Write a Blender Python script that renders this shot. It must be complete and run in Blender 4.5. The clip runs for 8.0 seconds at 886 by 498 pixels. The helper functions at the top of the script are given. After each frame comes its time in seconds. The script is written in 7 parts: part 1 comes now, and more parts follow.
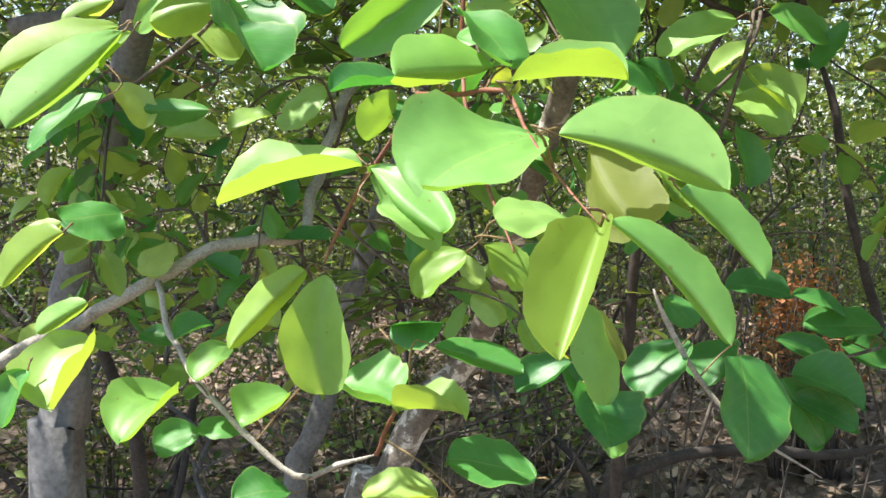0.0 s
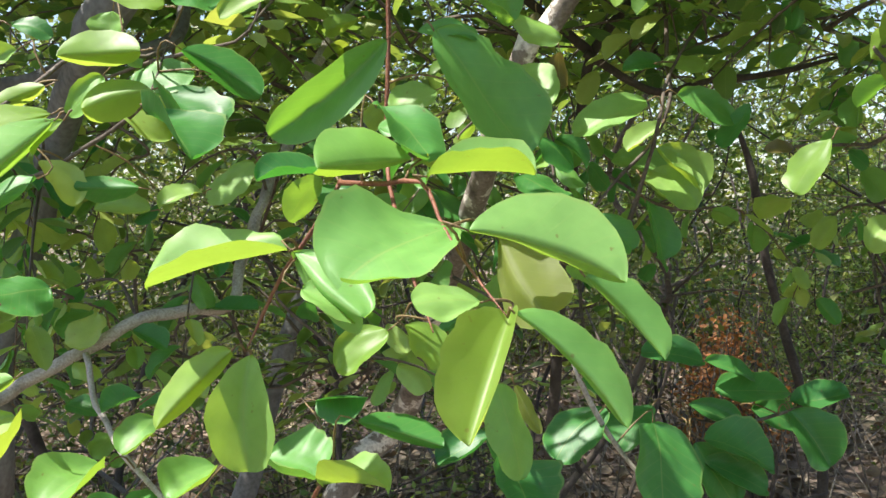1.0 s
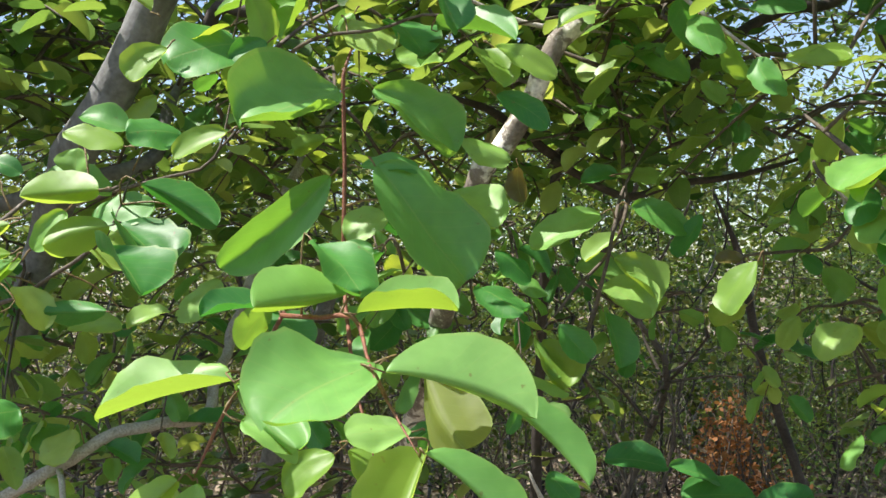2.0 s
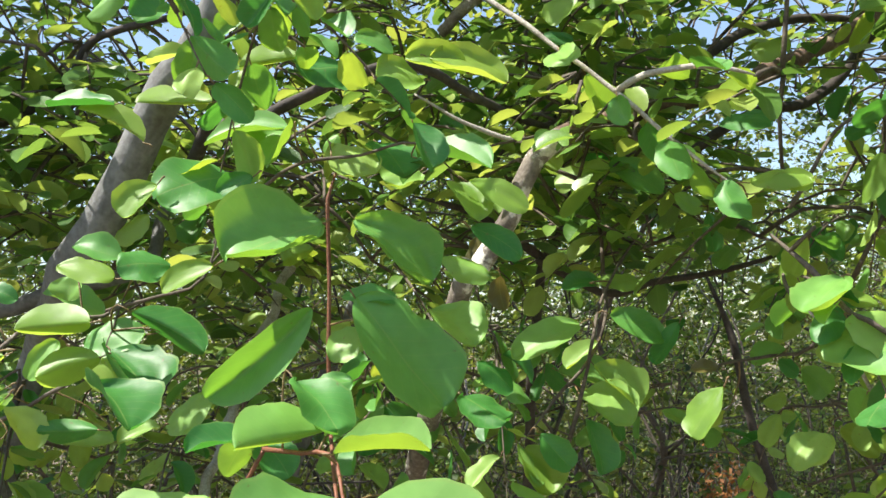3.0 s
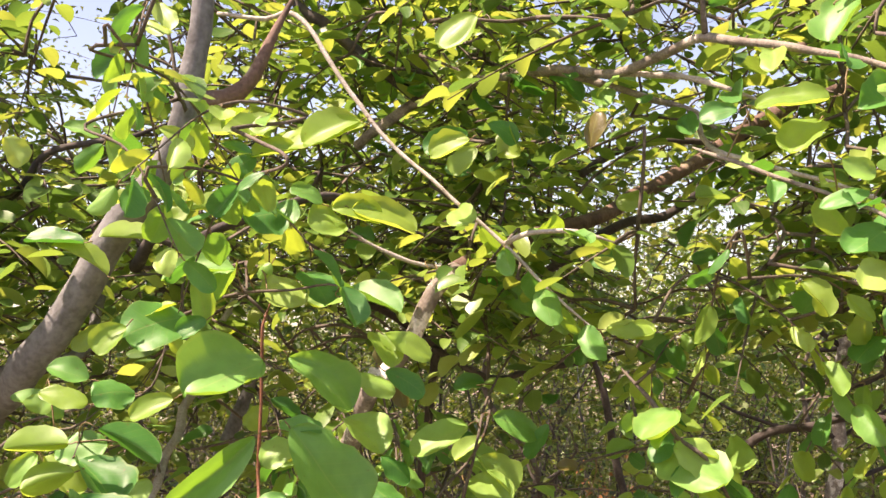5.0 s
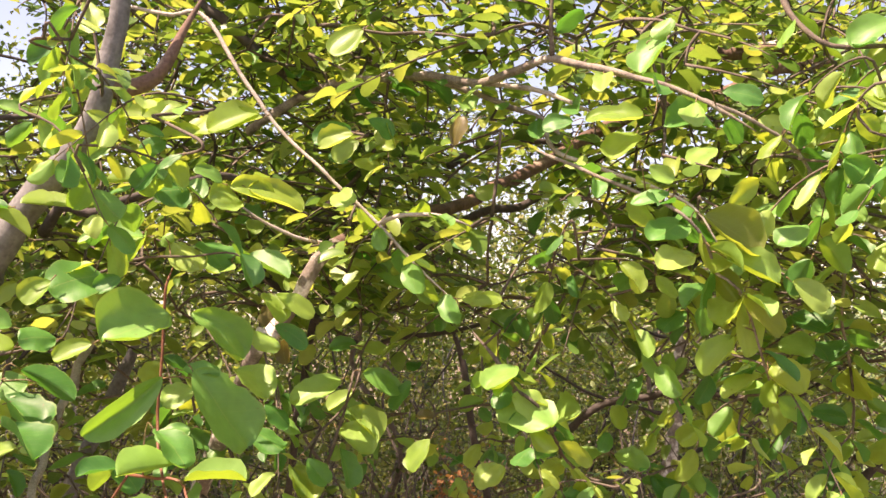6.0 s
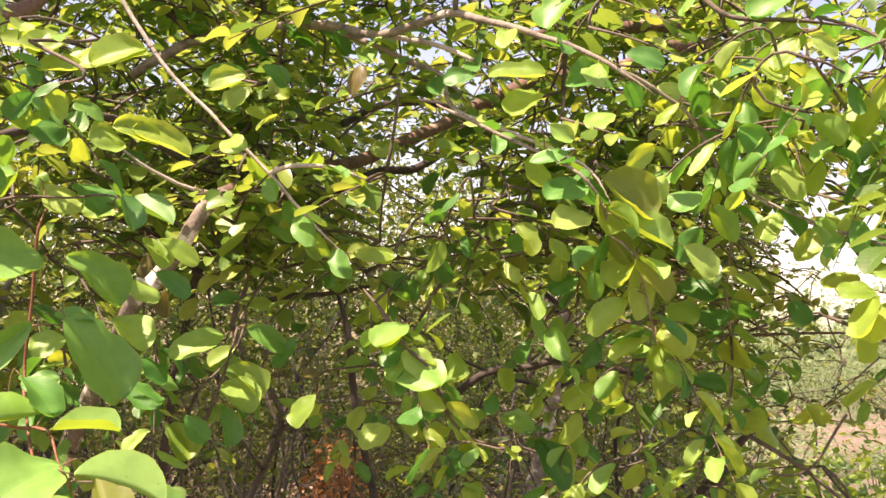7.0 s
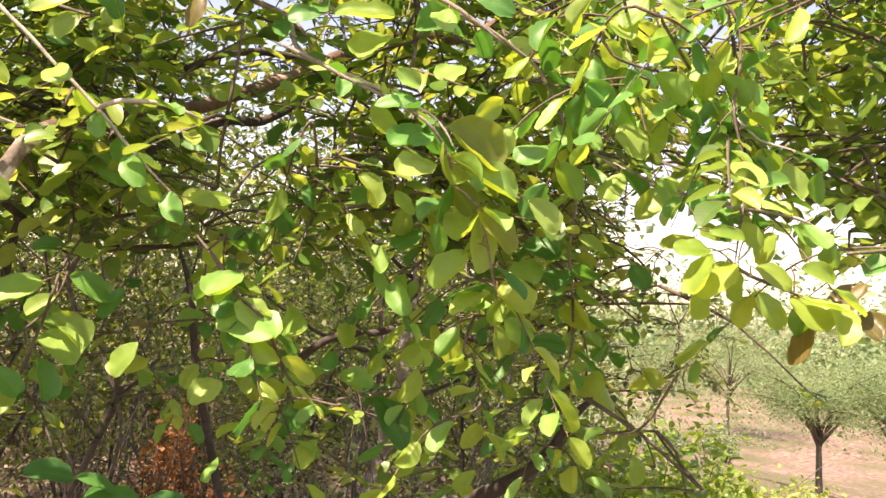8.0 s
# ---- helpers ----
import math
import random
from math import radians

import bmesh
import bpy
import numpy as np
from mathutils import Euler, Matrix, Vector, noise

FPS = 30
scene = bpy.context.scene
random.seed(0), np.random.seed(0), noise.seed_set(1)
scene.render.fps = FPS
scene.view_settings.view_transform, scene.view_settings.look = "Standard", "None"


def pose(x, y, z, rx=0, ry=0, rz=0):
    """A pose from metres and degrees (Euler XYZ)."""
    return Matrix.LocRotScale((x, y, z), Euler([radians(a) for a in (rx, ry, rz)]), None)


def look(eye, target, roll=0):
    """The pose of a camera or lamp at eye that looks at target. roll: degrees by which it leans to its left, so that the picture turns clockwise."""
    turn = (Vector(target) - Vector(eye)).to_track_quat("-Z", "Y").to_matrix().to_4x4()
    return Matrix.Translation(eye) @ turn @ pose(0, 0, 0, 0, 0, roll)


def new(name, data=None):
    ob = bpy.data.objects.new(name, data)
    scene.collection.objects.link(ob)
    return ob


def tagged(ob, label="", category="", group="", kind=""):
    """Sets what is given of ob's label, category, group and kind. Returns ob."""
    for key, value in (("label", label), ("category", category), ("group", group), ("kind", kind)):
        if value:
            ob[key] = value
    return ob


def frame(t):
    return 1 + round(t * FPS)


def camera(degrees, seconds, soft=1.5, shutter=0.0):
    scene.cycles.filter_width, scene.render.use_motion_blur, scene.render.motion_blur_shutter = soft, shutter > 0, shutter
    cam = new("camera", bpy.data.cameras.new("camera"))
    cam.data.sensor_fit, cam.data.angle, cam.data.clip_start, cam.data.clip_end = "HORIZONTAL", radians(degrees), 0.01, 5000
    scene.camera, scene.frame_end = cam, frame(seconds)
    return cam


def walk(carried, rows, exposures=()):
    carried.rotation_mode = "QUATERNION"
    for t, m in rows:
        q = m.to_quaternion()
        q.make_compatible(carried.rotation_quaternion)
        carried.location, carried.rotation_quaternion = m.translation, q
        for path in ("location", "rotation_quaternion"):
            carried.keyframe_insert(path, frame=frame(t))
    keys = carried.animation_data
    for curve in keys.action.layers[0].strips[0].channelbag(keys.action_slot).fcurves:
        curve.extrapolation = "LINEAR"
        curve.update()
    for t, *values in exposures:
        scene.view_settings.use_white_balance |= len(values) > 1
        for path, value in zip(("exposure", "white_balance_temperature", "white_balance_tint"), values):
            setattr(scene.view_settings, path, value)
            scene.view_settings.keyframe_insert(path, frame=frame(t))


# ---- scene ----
cam = camera(48.0, 8.0, soft=1.55)
# the camera's way: seconds, eye, target, roll
PATH = [
    (0, (0.0040, 0.0256, 1.3448), (0.0072, 2.0173, 1.1625), -0.71),
    (0.5, (-0.0001, 0.0124, 1.3508), (0.1309, 2.0034, 1.2150), -0.68),
    (1, (0.0116, 0.0003, 1.3628), (0.1464, 1.9942, 1.2846), -0.61),
    (1.5, (0.0383, -0.0177, 1.3788), (0.1454, 1.9794, 1.3763), -1.44),
    (1.7, (0.0483, -0.0224, 1.3831), (0.1571, 1.9743, 1.4211), -1.49),
    (2.8, (0.0610, -0.0531, 1.4204), (0.1935, 1.9344, 1.6001), -2.14),
    (3, (0.0695, -0.0608, 1.4325), (0.1874, 1.9246, 1.6425), -2.23),
    (3.5, (0.0642, -0.0766, 1.4916), (0.2427, 1.9026, 1.7173), -2.41),
    (4, (0.0417, -0.0813, 1.5193), (0.2860, 1.8921, 1.7343), -2.09),
    (4.2, (0.0377, -0.0846, 1.5300), (0.2971, 1.8872, 1.7408), -2.17),
    (5.3, (0.0276, -0.3162, 1.5297), (0.4253, 1.6306, 1.7570), 0.13),
    (5.5, (0.0148, -0.3538, 1.5186), (0.4684, 1.5793, 1.7586), 0.40),
    (6, (-0.0100, -0.4138, 1.5023), (0.5793, 1.4879, 1.6927), 0.71),
    (6.5, (-0.0040, -0.4091, 1.4961), (0.6826, 1.4622, 1.6600), 1.33),
    (7, (-0.0089, -0.3845, 1.4825), (0.7987, 1.4394, 1.6287), 2.43),
    (7.3, (-0.0153, -0.3563, 1.4740), (0.8749, 1.4295, 1.6108), 2.58),
    (7.5, (-0.0270, -0.3514, 1.4680), (0.9206, 1.4048, 1.6012), 2.63),
    (8, (0.0255, -0.3607, 1.4561), (1.0866, 1.3305, 1.5729), 3.86),
]
EXPOSURES = [(0, 1.40, 6400, 14), (1.7, 0.98, 6400, 12), (3.0, 1.14, 6500, 10), (4.2, 1.28, 7050, 22), (5.3, 1.43, 8250, 33), (6.5, 1.43, 8500, 36), (8.0, 1.49, 8400, 32)]
walk(cam, [(t, look(eye, target, roll)) for t, eye, target, roll in PATH], EXPOSURES)

# ---- sky and sun ----
SUN_ELEVATION, SUN_AZIMUTH = radians(62), radians(-100)      # azimuth from +y towards +x
world = bpy.data.worlds.new("sky")
scene.world = world
world.use_nodes = True
wn = world.node_tree.nodes
sky = wn.new("ShaderNodeTexSky")
sky.sky_type, sky.sun_disc = "NISHITA", False
sky.sun_elevation, sky.sun_rotation = SUN_ELEVATION, SUN_AZIMUTH
sky.air_density, sky.dust_density, sky.ozone_density = 1.0, 1.0, 0.0
world.node_tree.links.new(sky.outputs[0], wn["Background"].inputs[0])
wn["Background"].inputs[1].default_value = 0.114
sun = new("sun", bpy.data.lights.new("sun", "SUN"))
sun.data.energy, sun.data.angle, sun.data.color = 5.0, radians(0.6), (1.0, 0.95, 0.86)
sun_from = Vector((math.sin(SUN_AZIMUTH) * math.cos(SUN_ELEVATION), math.cos(SUN_AZIMUTH) * math.cos(SUN_ELEVATION), math.sin(SUN_ELEVATION)))
sun.matrix_world = look(sun_from * 50, (0, 0, 0))


# ---- materials ----
def material(name):
    m = bpy.data.materials.new(name)
    m.use_nodes = True
    return m, m.node_tree.nodes, m.node_tree.links


def ramp(nodes, stops):
    r = nodes.new("ShaderNodeValToRGB")
    els = r.color_ramp.elements
    while len(els) < len(stops):
        els.new(0.5)
    for e, (p, c) in zip(els, stops):
        e.position, e.color = p, (*c, 1)
    return r


def leaf_material(name, greens, through_color, share=0.42, per_island=False, rough=0.42, vein=0.35):
    """A thin leaf: glossy green blade, light shining through, a pale midrib and faint side veins."""
    m, n, k = material(name)
    bsdf, out = n["Principled BSDF"], n["Material Output"]
    pick = n.new("ShaderNodeNewGeometry").outputs["Random Per Island"] if per_island else n.new("ShaderNodeObjectInfo").outputs["Random"]
    base = ramp(n, [(i / (len(greens) - 1), c) for i, c in enumerate(greens)])
    k.new(pick, base.inputs[0])
    co = n.new("ShaderNodeTexCoord")
    mott = n.new("ShaderNodeTexNoise")
    mott.inputs["Scale"].default_value, mott.inputs["Detail"].default_value = 90, 4
    k.new(co.outputs["Object"], mott.inputs["Vector"])
    mul = n.new("ShaderNodeMix")
    mul.data_type, mul.blend_type = "RGBA", "MULTIPLY"
    mul.inputs["Factor"].default_value = 0.5
    tone = ramp(n, [(0.3, (0.62, 0.66, 0.6)), (0.7, (1.15, 1.1, 1.0))])
    k.new(mott.outputs["Fac"], tone.inputs[0])
    k.new(base.outputs[0], mul.inputs[6])
    k.new(tone.outputs[0], mul.inputs[7])
    # veins from the leaf's own coordinates
    sep = n.new("ShaderNodeSeparateXYZ")
    k.new(co.outputs["UV"], sep.inputs[0])

    def op(kind, a, b=None):
        q = n.new("ShaderNodeMath")
        q.operation = kind
        for i, v in enumerate((a, b)):
            if v is None:
                continue
            if isinstance(v, (int, float)):
                q.inputs[i].default_value = v
            else:
                k.new(v, q.inputs[i])
        return q.outputs[0]

    off = op("ABSOLUTE", op("SUBTRACT", sep.outputs[0], 0.5))
    mid = op("LESS_THAN", off, 0.011)
    slant = op("FRACT", op("MULTIPLY", op("SUBTRACT", sep.outputs[1], op("MULTIPLY", off, 0.55)), 8.0))
    side = op("MULTIPLY", op("LESS_THAN", slant, 0.10), 0.35)
    veins = op("MULTIPLY", op("MAXIMUM", mid, side), vein)
    pale = n.new("ShaderNodeMix")
    pale.data_type = "RGBA"
    pale.inputs[7].default_value = (0.34, 0.42, 0.12, 1)
    k.new(veins, pale.inputs["Factor"])
    k.new(mul.outputs[2], pale.inputs[6])
    # pale leaf margin, with the light on curled edges put into it
    rim = n.new("ShaderNodeMix")
    rim.data_type = "RGBA"
    rim.inputs[7].default_value = (0.30, 0.40, 0.10, 1)
    k.new(op("MULTIPLY", op("GREATER_THAN", off, 0.475), vein), rim.inputs["Factor"])
    k.new(pale.outputs[2], rim.inputs[6])
    freckle = n.new("ShaderNodeTexNoise")
    freckle.inputs["Scale"].default_value, freckle.inputs["Detail"].default_value = 210, 2
    k.new(co.outputs["Object"], freckle.inputs["Vector"])
    spots = n.new("ShaderNodeMix")
    spots.data_type = "RGBA"
    spots.inputs[7].default_value = (0.16, 0.10, 0.04, 1)
    marks = ramp(n, [(0.70, (0, 0, 0)), (0.76, (0.7, 0.7, 0.7))])
    k.new(freckle.outputs["Fac"], marks.inputs[0])
    k.new(marks.outputs[0], spots.inputs["Factor"])
    k.new(rim.outputs[2], spots.inputs[6])
    k.new(spots.outputs[2], bsdf.inputs["Base Color"])
    bsdf.inputs["Roughness"].default_value = rough
    bsdf.inputs["Specular IOR Level"].default_value = 0.52
    bump = n.new("ShaderNodeBump")
    bump.inputs["Strength"].default_value, bump.inputs["Distance"].default_value = 0.3, 0.0009
    swell = n.new("ShaderNodeTexNoise")
    swell.inputs["Scale"].default_value, swell.inputs["Detail"].default_value = 32, 1
    k.new(co.outputs["Object"], swell.inputs["Vector"])
    k.new(op("ADD", op("SUBTRACT", mott.outputs["Fac"], veins), op("MULTIPLY", swell.outputs["Fac"], 3.5)), bump.inputs["Height"])
    k.new(bump.outputs[0], bsdf.inputs["Normal"])
    tl = n.new("ShaderNodeBsdfTranslucent")
    thr = ramp(n, [(i / (len(through_color) - 1), c) for i, c in enumerate(through_color)])
    k.new(pick, thr.inputs[0])
    k.new(thr.outputs[0], tl.inputs[0])
    mix = n.new("ShaderNodeMixShader")
    mix.inputs[0].default_value = share
    k.new(bsdf.outputs[0], mix.inputs[1])
    k.new(tl.outputs[0], mix.inputs[2])
    k.new(mix.outputs[0], out.inputs["Surface"])
    return m


def bark_material(name, dark, light, patch, scale=18.0, patch_at=0.62, rough=0.85):
    """Smooth bark with blotches, lichen patches and fine relief."""
    m, n, k = material(name)
    bsdf = n["Principled BSDF"]
    co = n.new("ShaderNodeTexCoord")
    big = n.new("ShaderNodeTexNoise")
    big.inputs["Scale"].default_value, big.inputs["Detail"].default_value, big.inputs["Roughness"].default_value = scale, 5, 0.62
    fine = n.new("ShaderNodeTexNoise")
    fine.inputs["Scale"].default_value, fine.inputs["Detail"].default_value = scale * 9, 4
    for t in (big, fine):
        k.new(co.outputs["Object"], t.inputs["Vector"])
    c = ramp(n, [(0.3, dark), (0.52, light), (patch_at, light), (patch_at + 0.06, patch)])
    k.new(big.outputs["Fac"], c.inputs[0])
    mul = n.new("ShaderNodeMix")
    mul.data_type, mul.blend_type = "RGBA", "MULTIPLY"
    mul.inputs["Factor"].default_value = 0.7
    g = ramp(n, [(0.3, (0.5, 0.48, 0.45)), (0.65, (1.1, 1.1, 1.1))])
    k.new(fine.outputs["Fac"], g.inputs[0])
    k.new(c.outputs[0], mul.inputs[6])
    k.new(g.outputs[0], mul.inputs[7])
    k.new(mul.outputs[2], bsdf.inputs["Base Color"])
    bsdf.inputs["Roughness"].default_value = rough
    bump = n.new("ShaderNodeBump")
    bump.inputs["Strength"].default_value, bump.inputs["Distance"].default_value = 0.5, 0.002
    k.new(fine.outputs["Fac"], bump.inputs["Height"])
    k.new(bump.outputs[0], bsdf.inputs["Normal"])
    return m


GREENS = [(0.048, 0.20, 0.042), (0.085, 0.29, 0.06), (0.20, 0.43, 0.09), (0.34, 0.51, 0.13)]
THROUGH = [(0.07, 0.30, 0.03), (0.14, 0.39, 0.035), (0.38, 0.56, 0.04), (0.58, 0.66, 0.05)]
mat_leaf = leaf_material("leaf", GREENS, THROUGH, 0.38, rough=0.47)
mat_leaf_many = leaf_material("leaf_many", [(0.052, 0.130, 0.030), (0.10, 0.22, 0.042), (0.18, 0.32, 0.065), (0.31, 0.41, 0.10)],
                              [(0.09, 0.22, 0.035), (0.30, 0.46, 0.06), (0.56, 0.62, 0.09)], 0.4, per_island=True, rough=0.36)
mat_leaf_yellow = leaf_material("leaf_yellow", [(0.20, 0.38, 0.06), (0.28, 0.44, 0.08)], [(0.44, 0.60, 0.06), (0.58, 0.67, 0.08)], 0.5, rough=0.44)
mat_leaf_mid = leaf_material("leaf_mid", [(0.042, 0.088, 0.022), (0.075, 0.16, 0.032), (0.14, 0.25, 0.052), (0.23, 0.32, 0.075)],
                             [(0.11, 0.24, 0.035), (0.28, 0.42, 0.055), (0.52, 0.57, 0.085)], 0.4, per_island=True)
mat_leaf_brush = leaf_material("leaf_brush", [(0.026, 0.046, 0.012), (0.058, 0.092, 0.022), (0.12, 0.165, 0.042), (0.21, 0.20, 0.075)],
                               [(0.10, 0.18, 0.02), (0.24, 0.32, 0.03), (0.42, 0.44, 0.06)], 0.34, per_island=True, rough=0.55)
mat_leaf_bright = leaf_material("leaf_bright", [(0.10, 0.21, 0.035), (0.16, 0.29, 0.05), (0.24, 0.36, 0.07)],
                                [(0.26, 0.42, 0.03), (0.44, 0.54, 0.05)], 0.42, per_island=True)
mat_leaf_sunny = leaf_material("leaf_sunny", [(0.17, 0.29, 0.06), (0.24, 0.36, 0.085), (0.31, 0.41, 0.11)],
                               [(0.36, 0.48, 0.05), (0.48, 0.56, 0.08)], 0.4, per_island=True)
mat_leaf_feather = leaf_material("leaf_feather", [(0.10, 0.18, 0.09), (0.15, 0.245, 0.125), (0.22, 0.31, 0.17)],
                                 [(0.22, 0.34, 0.10), (0.34, 0.44, 0.14)], 0.35, per_island=True, rough=0.6)
mat_leaf_dead = leaf_material("leaf_dead", [(0.045, 0.034, 0.025), (0.12, 0.085, 0.058), (0.24, 0.18, 0.125), (0.44, 0.36, 0.27)],
                              [(0.18, 0.11, 0.05), (0.30, 0.20, 0.10)], 0.15, per_island=True, rough=0.8, vein=0.15)
mat_leaf_rust = leaf_material("leaf_rust", [(0.20, 0.08, 0.03), (0.34, 0.14, 0.05), (0.45, 0.22, 0.09)],
                              [(0.45, 0.16, 0.03), (0.55, 0.26, 0.06)], 0.3, per_island=True, rough=0.75, vein=0.15)
# paler copy of leaf: sunlight on the near spray is in its colour
mat_leaf_sunlit = leaf_material("leaf_sunlit", [(0.17, 0.40, 0.095), (0.26, 0.47, 0.13)], [(0.28, 0.52, 0.04), (0.42, 0.60, 0.05)], 0.38, rough=0.47)
mat_leaf_full = leaf_material("leaf_full", [(0.125, 0.34, 0.075), (0.165, 0.40, 0.09)], [(0.22, 0.46, 0.035), (0.30, 0.52, 0.04)], 0.37, rough=0.46)
# deep green for the low leaves, with their shade put into the colour
mat_leaf_deep_shade = leaf_material("leaf_deep_shade", [(0.036, 0.17, 0.04), (0.07, 0.25, 0.055)], [(0.06, 0.27, 0.03), (0.12, 0.36, 0.035)], 0.34, rough=0.45)
mat_leaf_pale = leaf_material("leaf_pale", [(0.19, 0.24, 0.065), (0.25, 0.30, 0.09)], [(0.38, 0.46, 0.04), (0.48, 0.54, 0.06)], 0.58, rough=0.6, vein=0.6)
mat_leaf_brown = leaf_material("leaf_brown", [(0.11, 0.105, 0.03), (0.15, 0.12, 0.04)], [(0.20, 0.17, 0.03), (0.25, 0.19, 0.04)], 0.35)
mat_bark_grey = bark_material("bark_grey", (0.10, 0.10, 0.098), (0.185, 0.187, 0.185), (0.38, 0.38, 0.375), 17, 0.66)
mat_bark_pale = bark_material("bark_pale", (0.10, 0.08, 0.066), (0.25, 0.215, 0.18), (0.70, 0.66, 0.60), 30, 0.50)
mat_bark_brown = bark_material("bark_brown", (0.07, 0.042, 0.030), (0.17, 0.105, 0.075), (0.36, 0.27, 0.20), 24, 0.6)
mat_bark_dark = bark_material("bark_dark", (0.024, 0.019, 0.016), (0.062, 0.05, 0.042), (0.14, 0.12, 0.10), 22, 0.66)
mat_bark_white = bark_material("bark_white", (0.09, 0.075, 0.062), (0.30, 0.26, 0.225), (0.72, 0.68, 0.62), 26, 0.54)
mat_twig_pale = bark_material("twig_pale", (0.27, 0.235, 0.195), (0.46, 0.42, 0.365), (0.64, 0.61, 0.55), 60, 0.64)
mat_twig_red = bark_material("twig_red", (0.14, 0.042, 0.026), (0.235, 0.09, 0.048), (0.31, 0.19, 0.10), 70, 0.64, 0.55)
mat_stalk = bark_material("stalk", (0.13, 0.075, 0.035), (0.22, 0.15, 0.06), (0.27, 0.24, 0.09), 70, 0.62, 0.5)
mat_twig_grey = bark_material("twig_grey", (0.11, 0.09, 0.075), (0.27, 0.235, 0.19), (0.46, 0.43, 0.38), 55, 0.6)
mat_twig_brown = bark_material("twig_brown", (0.06, 0.046, 0.036), (0.135, 0.108, 0.082), (0.29, 0.26, 0.215), 50, 0.64)


def ground_material():
    m, n, k = material("dry_soil")
    bsdf = n["Principled BSDF"]
    co = n.new("ShaderNodeTexCoord")
    a, b, c = (n.new("ShaderNodeTexNoise") for _ in range(3))
    for t, s, d in ((a, 0.35, 6), (b, 6.0, 8), (c, 45.0, 6)):
        t.inputs["Scale"].default_value, t.inputs["Detail"].default_value = s, d
        k.new(co.outputs["Object"], t.inputs["Vector"])
    soil = ramp(n, [(0.32, (0.085, 0.06, 0.046)), (0.5, (0.185, 0.13, 0.098)), (0.68, (0.36, 0.265, 0.20))])
    k.new(b.outputs["Fac"], soil.inputs[0])
    grass = ramp(n, [(0.42, (0, 0, 0)), (0.62, (1, 1, 1))])
    k.new(a.outputs["Fac"], grass.inputs[0])
    mix = n.new("ShaderNodeMix")
    mix.data_type = "RGBA"
    k.new(grass.outputs[0], mix.inputs["Factor"])
    k.new(soil.outputs[0], mix.inputs[6])
    dry = ramp(n, [(0.3, (0.055, 0.062, 0.026)), (0.7, (0.15, 0.145, 0.07))])
    k.new(c.outputs["Fac"], dry.inputs[0])
    k.new(dry.outputs[0], mix.inputs[7])
    k.new(mix.outputs[2], bsdf.inputs["Base Color"])
    bsdf.inputs["Roughness"].default_value = 0.95
    bump = n.new("ShaderNodeBump")
    bump.inputs["Strength"].default_value, bump.inputs["Distance"].default_value = 0.8, 0.03
    k.new(c.outputs["Fac"], bump.inputs["Height"])
    k.new(bump.outputs[0], bsdf.inputs["Normal"])
    return m


mat_soil = ground_material()


# ---- shapes ----
def mesh_of(name, verts, faces, mat, uvs=None, smooth=True):
    me = bpy.data.meshes.new(name)
    me.from_pydata([tuple(v) for v in verts], [], faces)
    if uvs is not None:
        layer = me.uv_layers.new(name="UVMap")
        loops = np.zeros(len(me.loops), dtype=np.int32)
        me.loops.foreach_get("vertex_index", loops)
        layer.data.foreach_set("uv", np.asarray(uvs, dtype=np.float32)[loops].ravel())
    if smooth:
        me.polygons.foreach_set("use_smooth", np.ones(len(me.polygons), dtype=bool))
    me.materials.append(mat)
    me.update()
    return me


def part(name, me, parent, label="", kind=""):
    ob = new(name, me)
    ob.parent = parent
    return tagged(ob, label, kind=kind)


def spline(points, radii, step):
    """A smooth line through the points, with its radii, sampled about every step metres."""
    P, R = [Vector(p) for p in points], list(radii)
    P = [P[0] * 2 - P[1]] + P + [P[-1] * 2 - P[-2]]
    R = [R[0]] + R + [R[-1]]
    line, rad = [], []
    for i in range(1, len(P) - 2):
        n = max(2, min(40, int((P[i + 1] - P[i]).length / step)))
        for j in range(n):
            t = j / n
            t2, t3 = t * t, t * t * t
            line.append(0.5 * (2 * P[i] + (P[i + 1] - P[i - 1]) * t + (2 * P[i - 1] - 5 * P[i] + 4 * P[i + 1] - P[i + 2]) * t2
                               + (3 * P[i] - P[i - 1] - 3 * P[i + 1] + P[i + 2]) * t3))
            rad.append(R[i] + (R[i + 1] - R[i]) * t)
    return line + [P[-2]], rad + [R[-2]]


def tube(points, radii, sides=7, step=0.03, rough=0.0, sway=0.0):
    """Vertices and faces of a round limb along a smooth line; rough, sway: how knobbly and crooked it is, as shares of its radius."""
    line, rad = spline(points, radii, step)
    verts, faces = [], []
    for i, (p, r) in enumerate(zip(line, rad)):
        if sway:
            p = p + noise.noise_vector(p * 22) * (r * sway)
        d = (line[min(i + 1, len(line) - 1)] - line[max(i - 1, 0)]).normalized()
        u = d.cross(Vector((0.31, 0.83, 0.46))).normalized()
        v = d.cross(u)
        for s in range(sides):
            a = 2 * math.pi * s / sides
            q = u * math.cos(a) + v * math.sin(a)
            k = 1 + rough * noise.noise(p * (0.5 / max(r, 0.004)) + q * 1.3)
            verts.append(p + q * r * k)
    for i in range(len(line) - 1):
        for s in range(sides):
            a, b = i * sides + s, i * sides + (s + 1) % sides
            faces.append((a, b, b + sides, a + sides))
    faces.append(tuple(range(sides - 1, -1, -1)))
    faces.append(tuple(range(len(verts) - sides, len(verts))))
    return verts, faces


def joined(pieces):
    verts, faces = [], []
    for v, f in pieces:
        o = len(verts)
        verts += v
        faces += [tuple(i + o for i in q) for q in f]
    return verts, faces


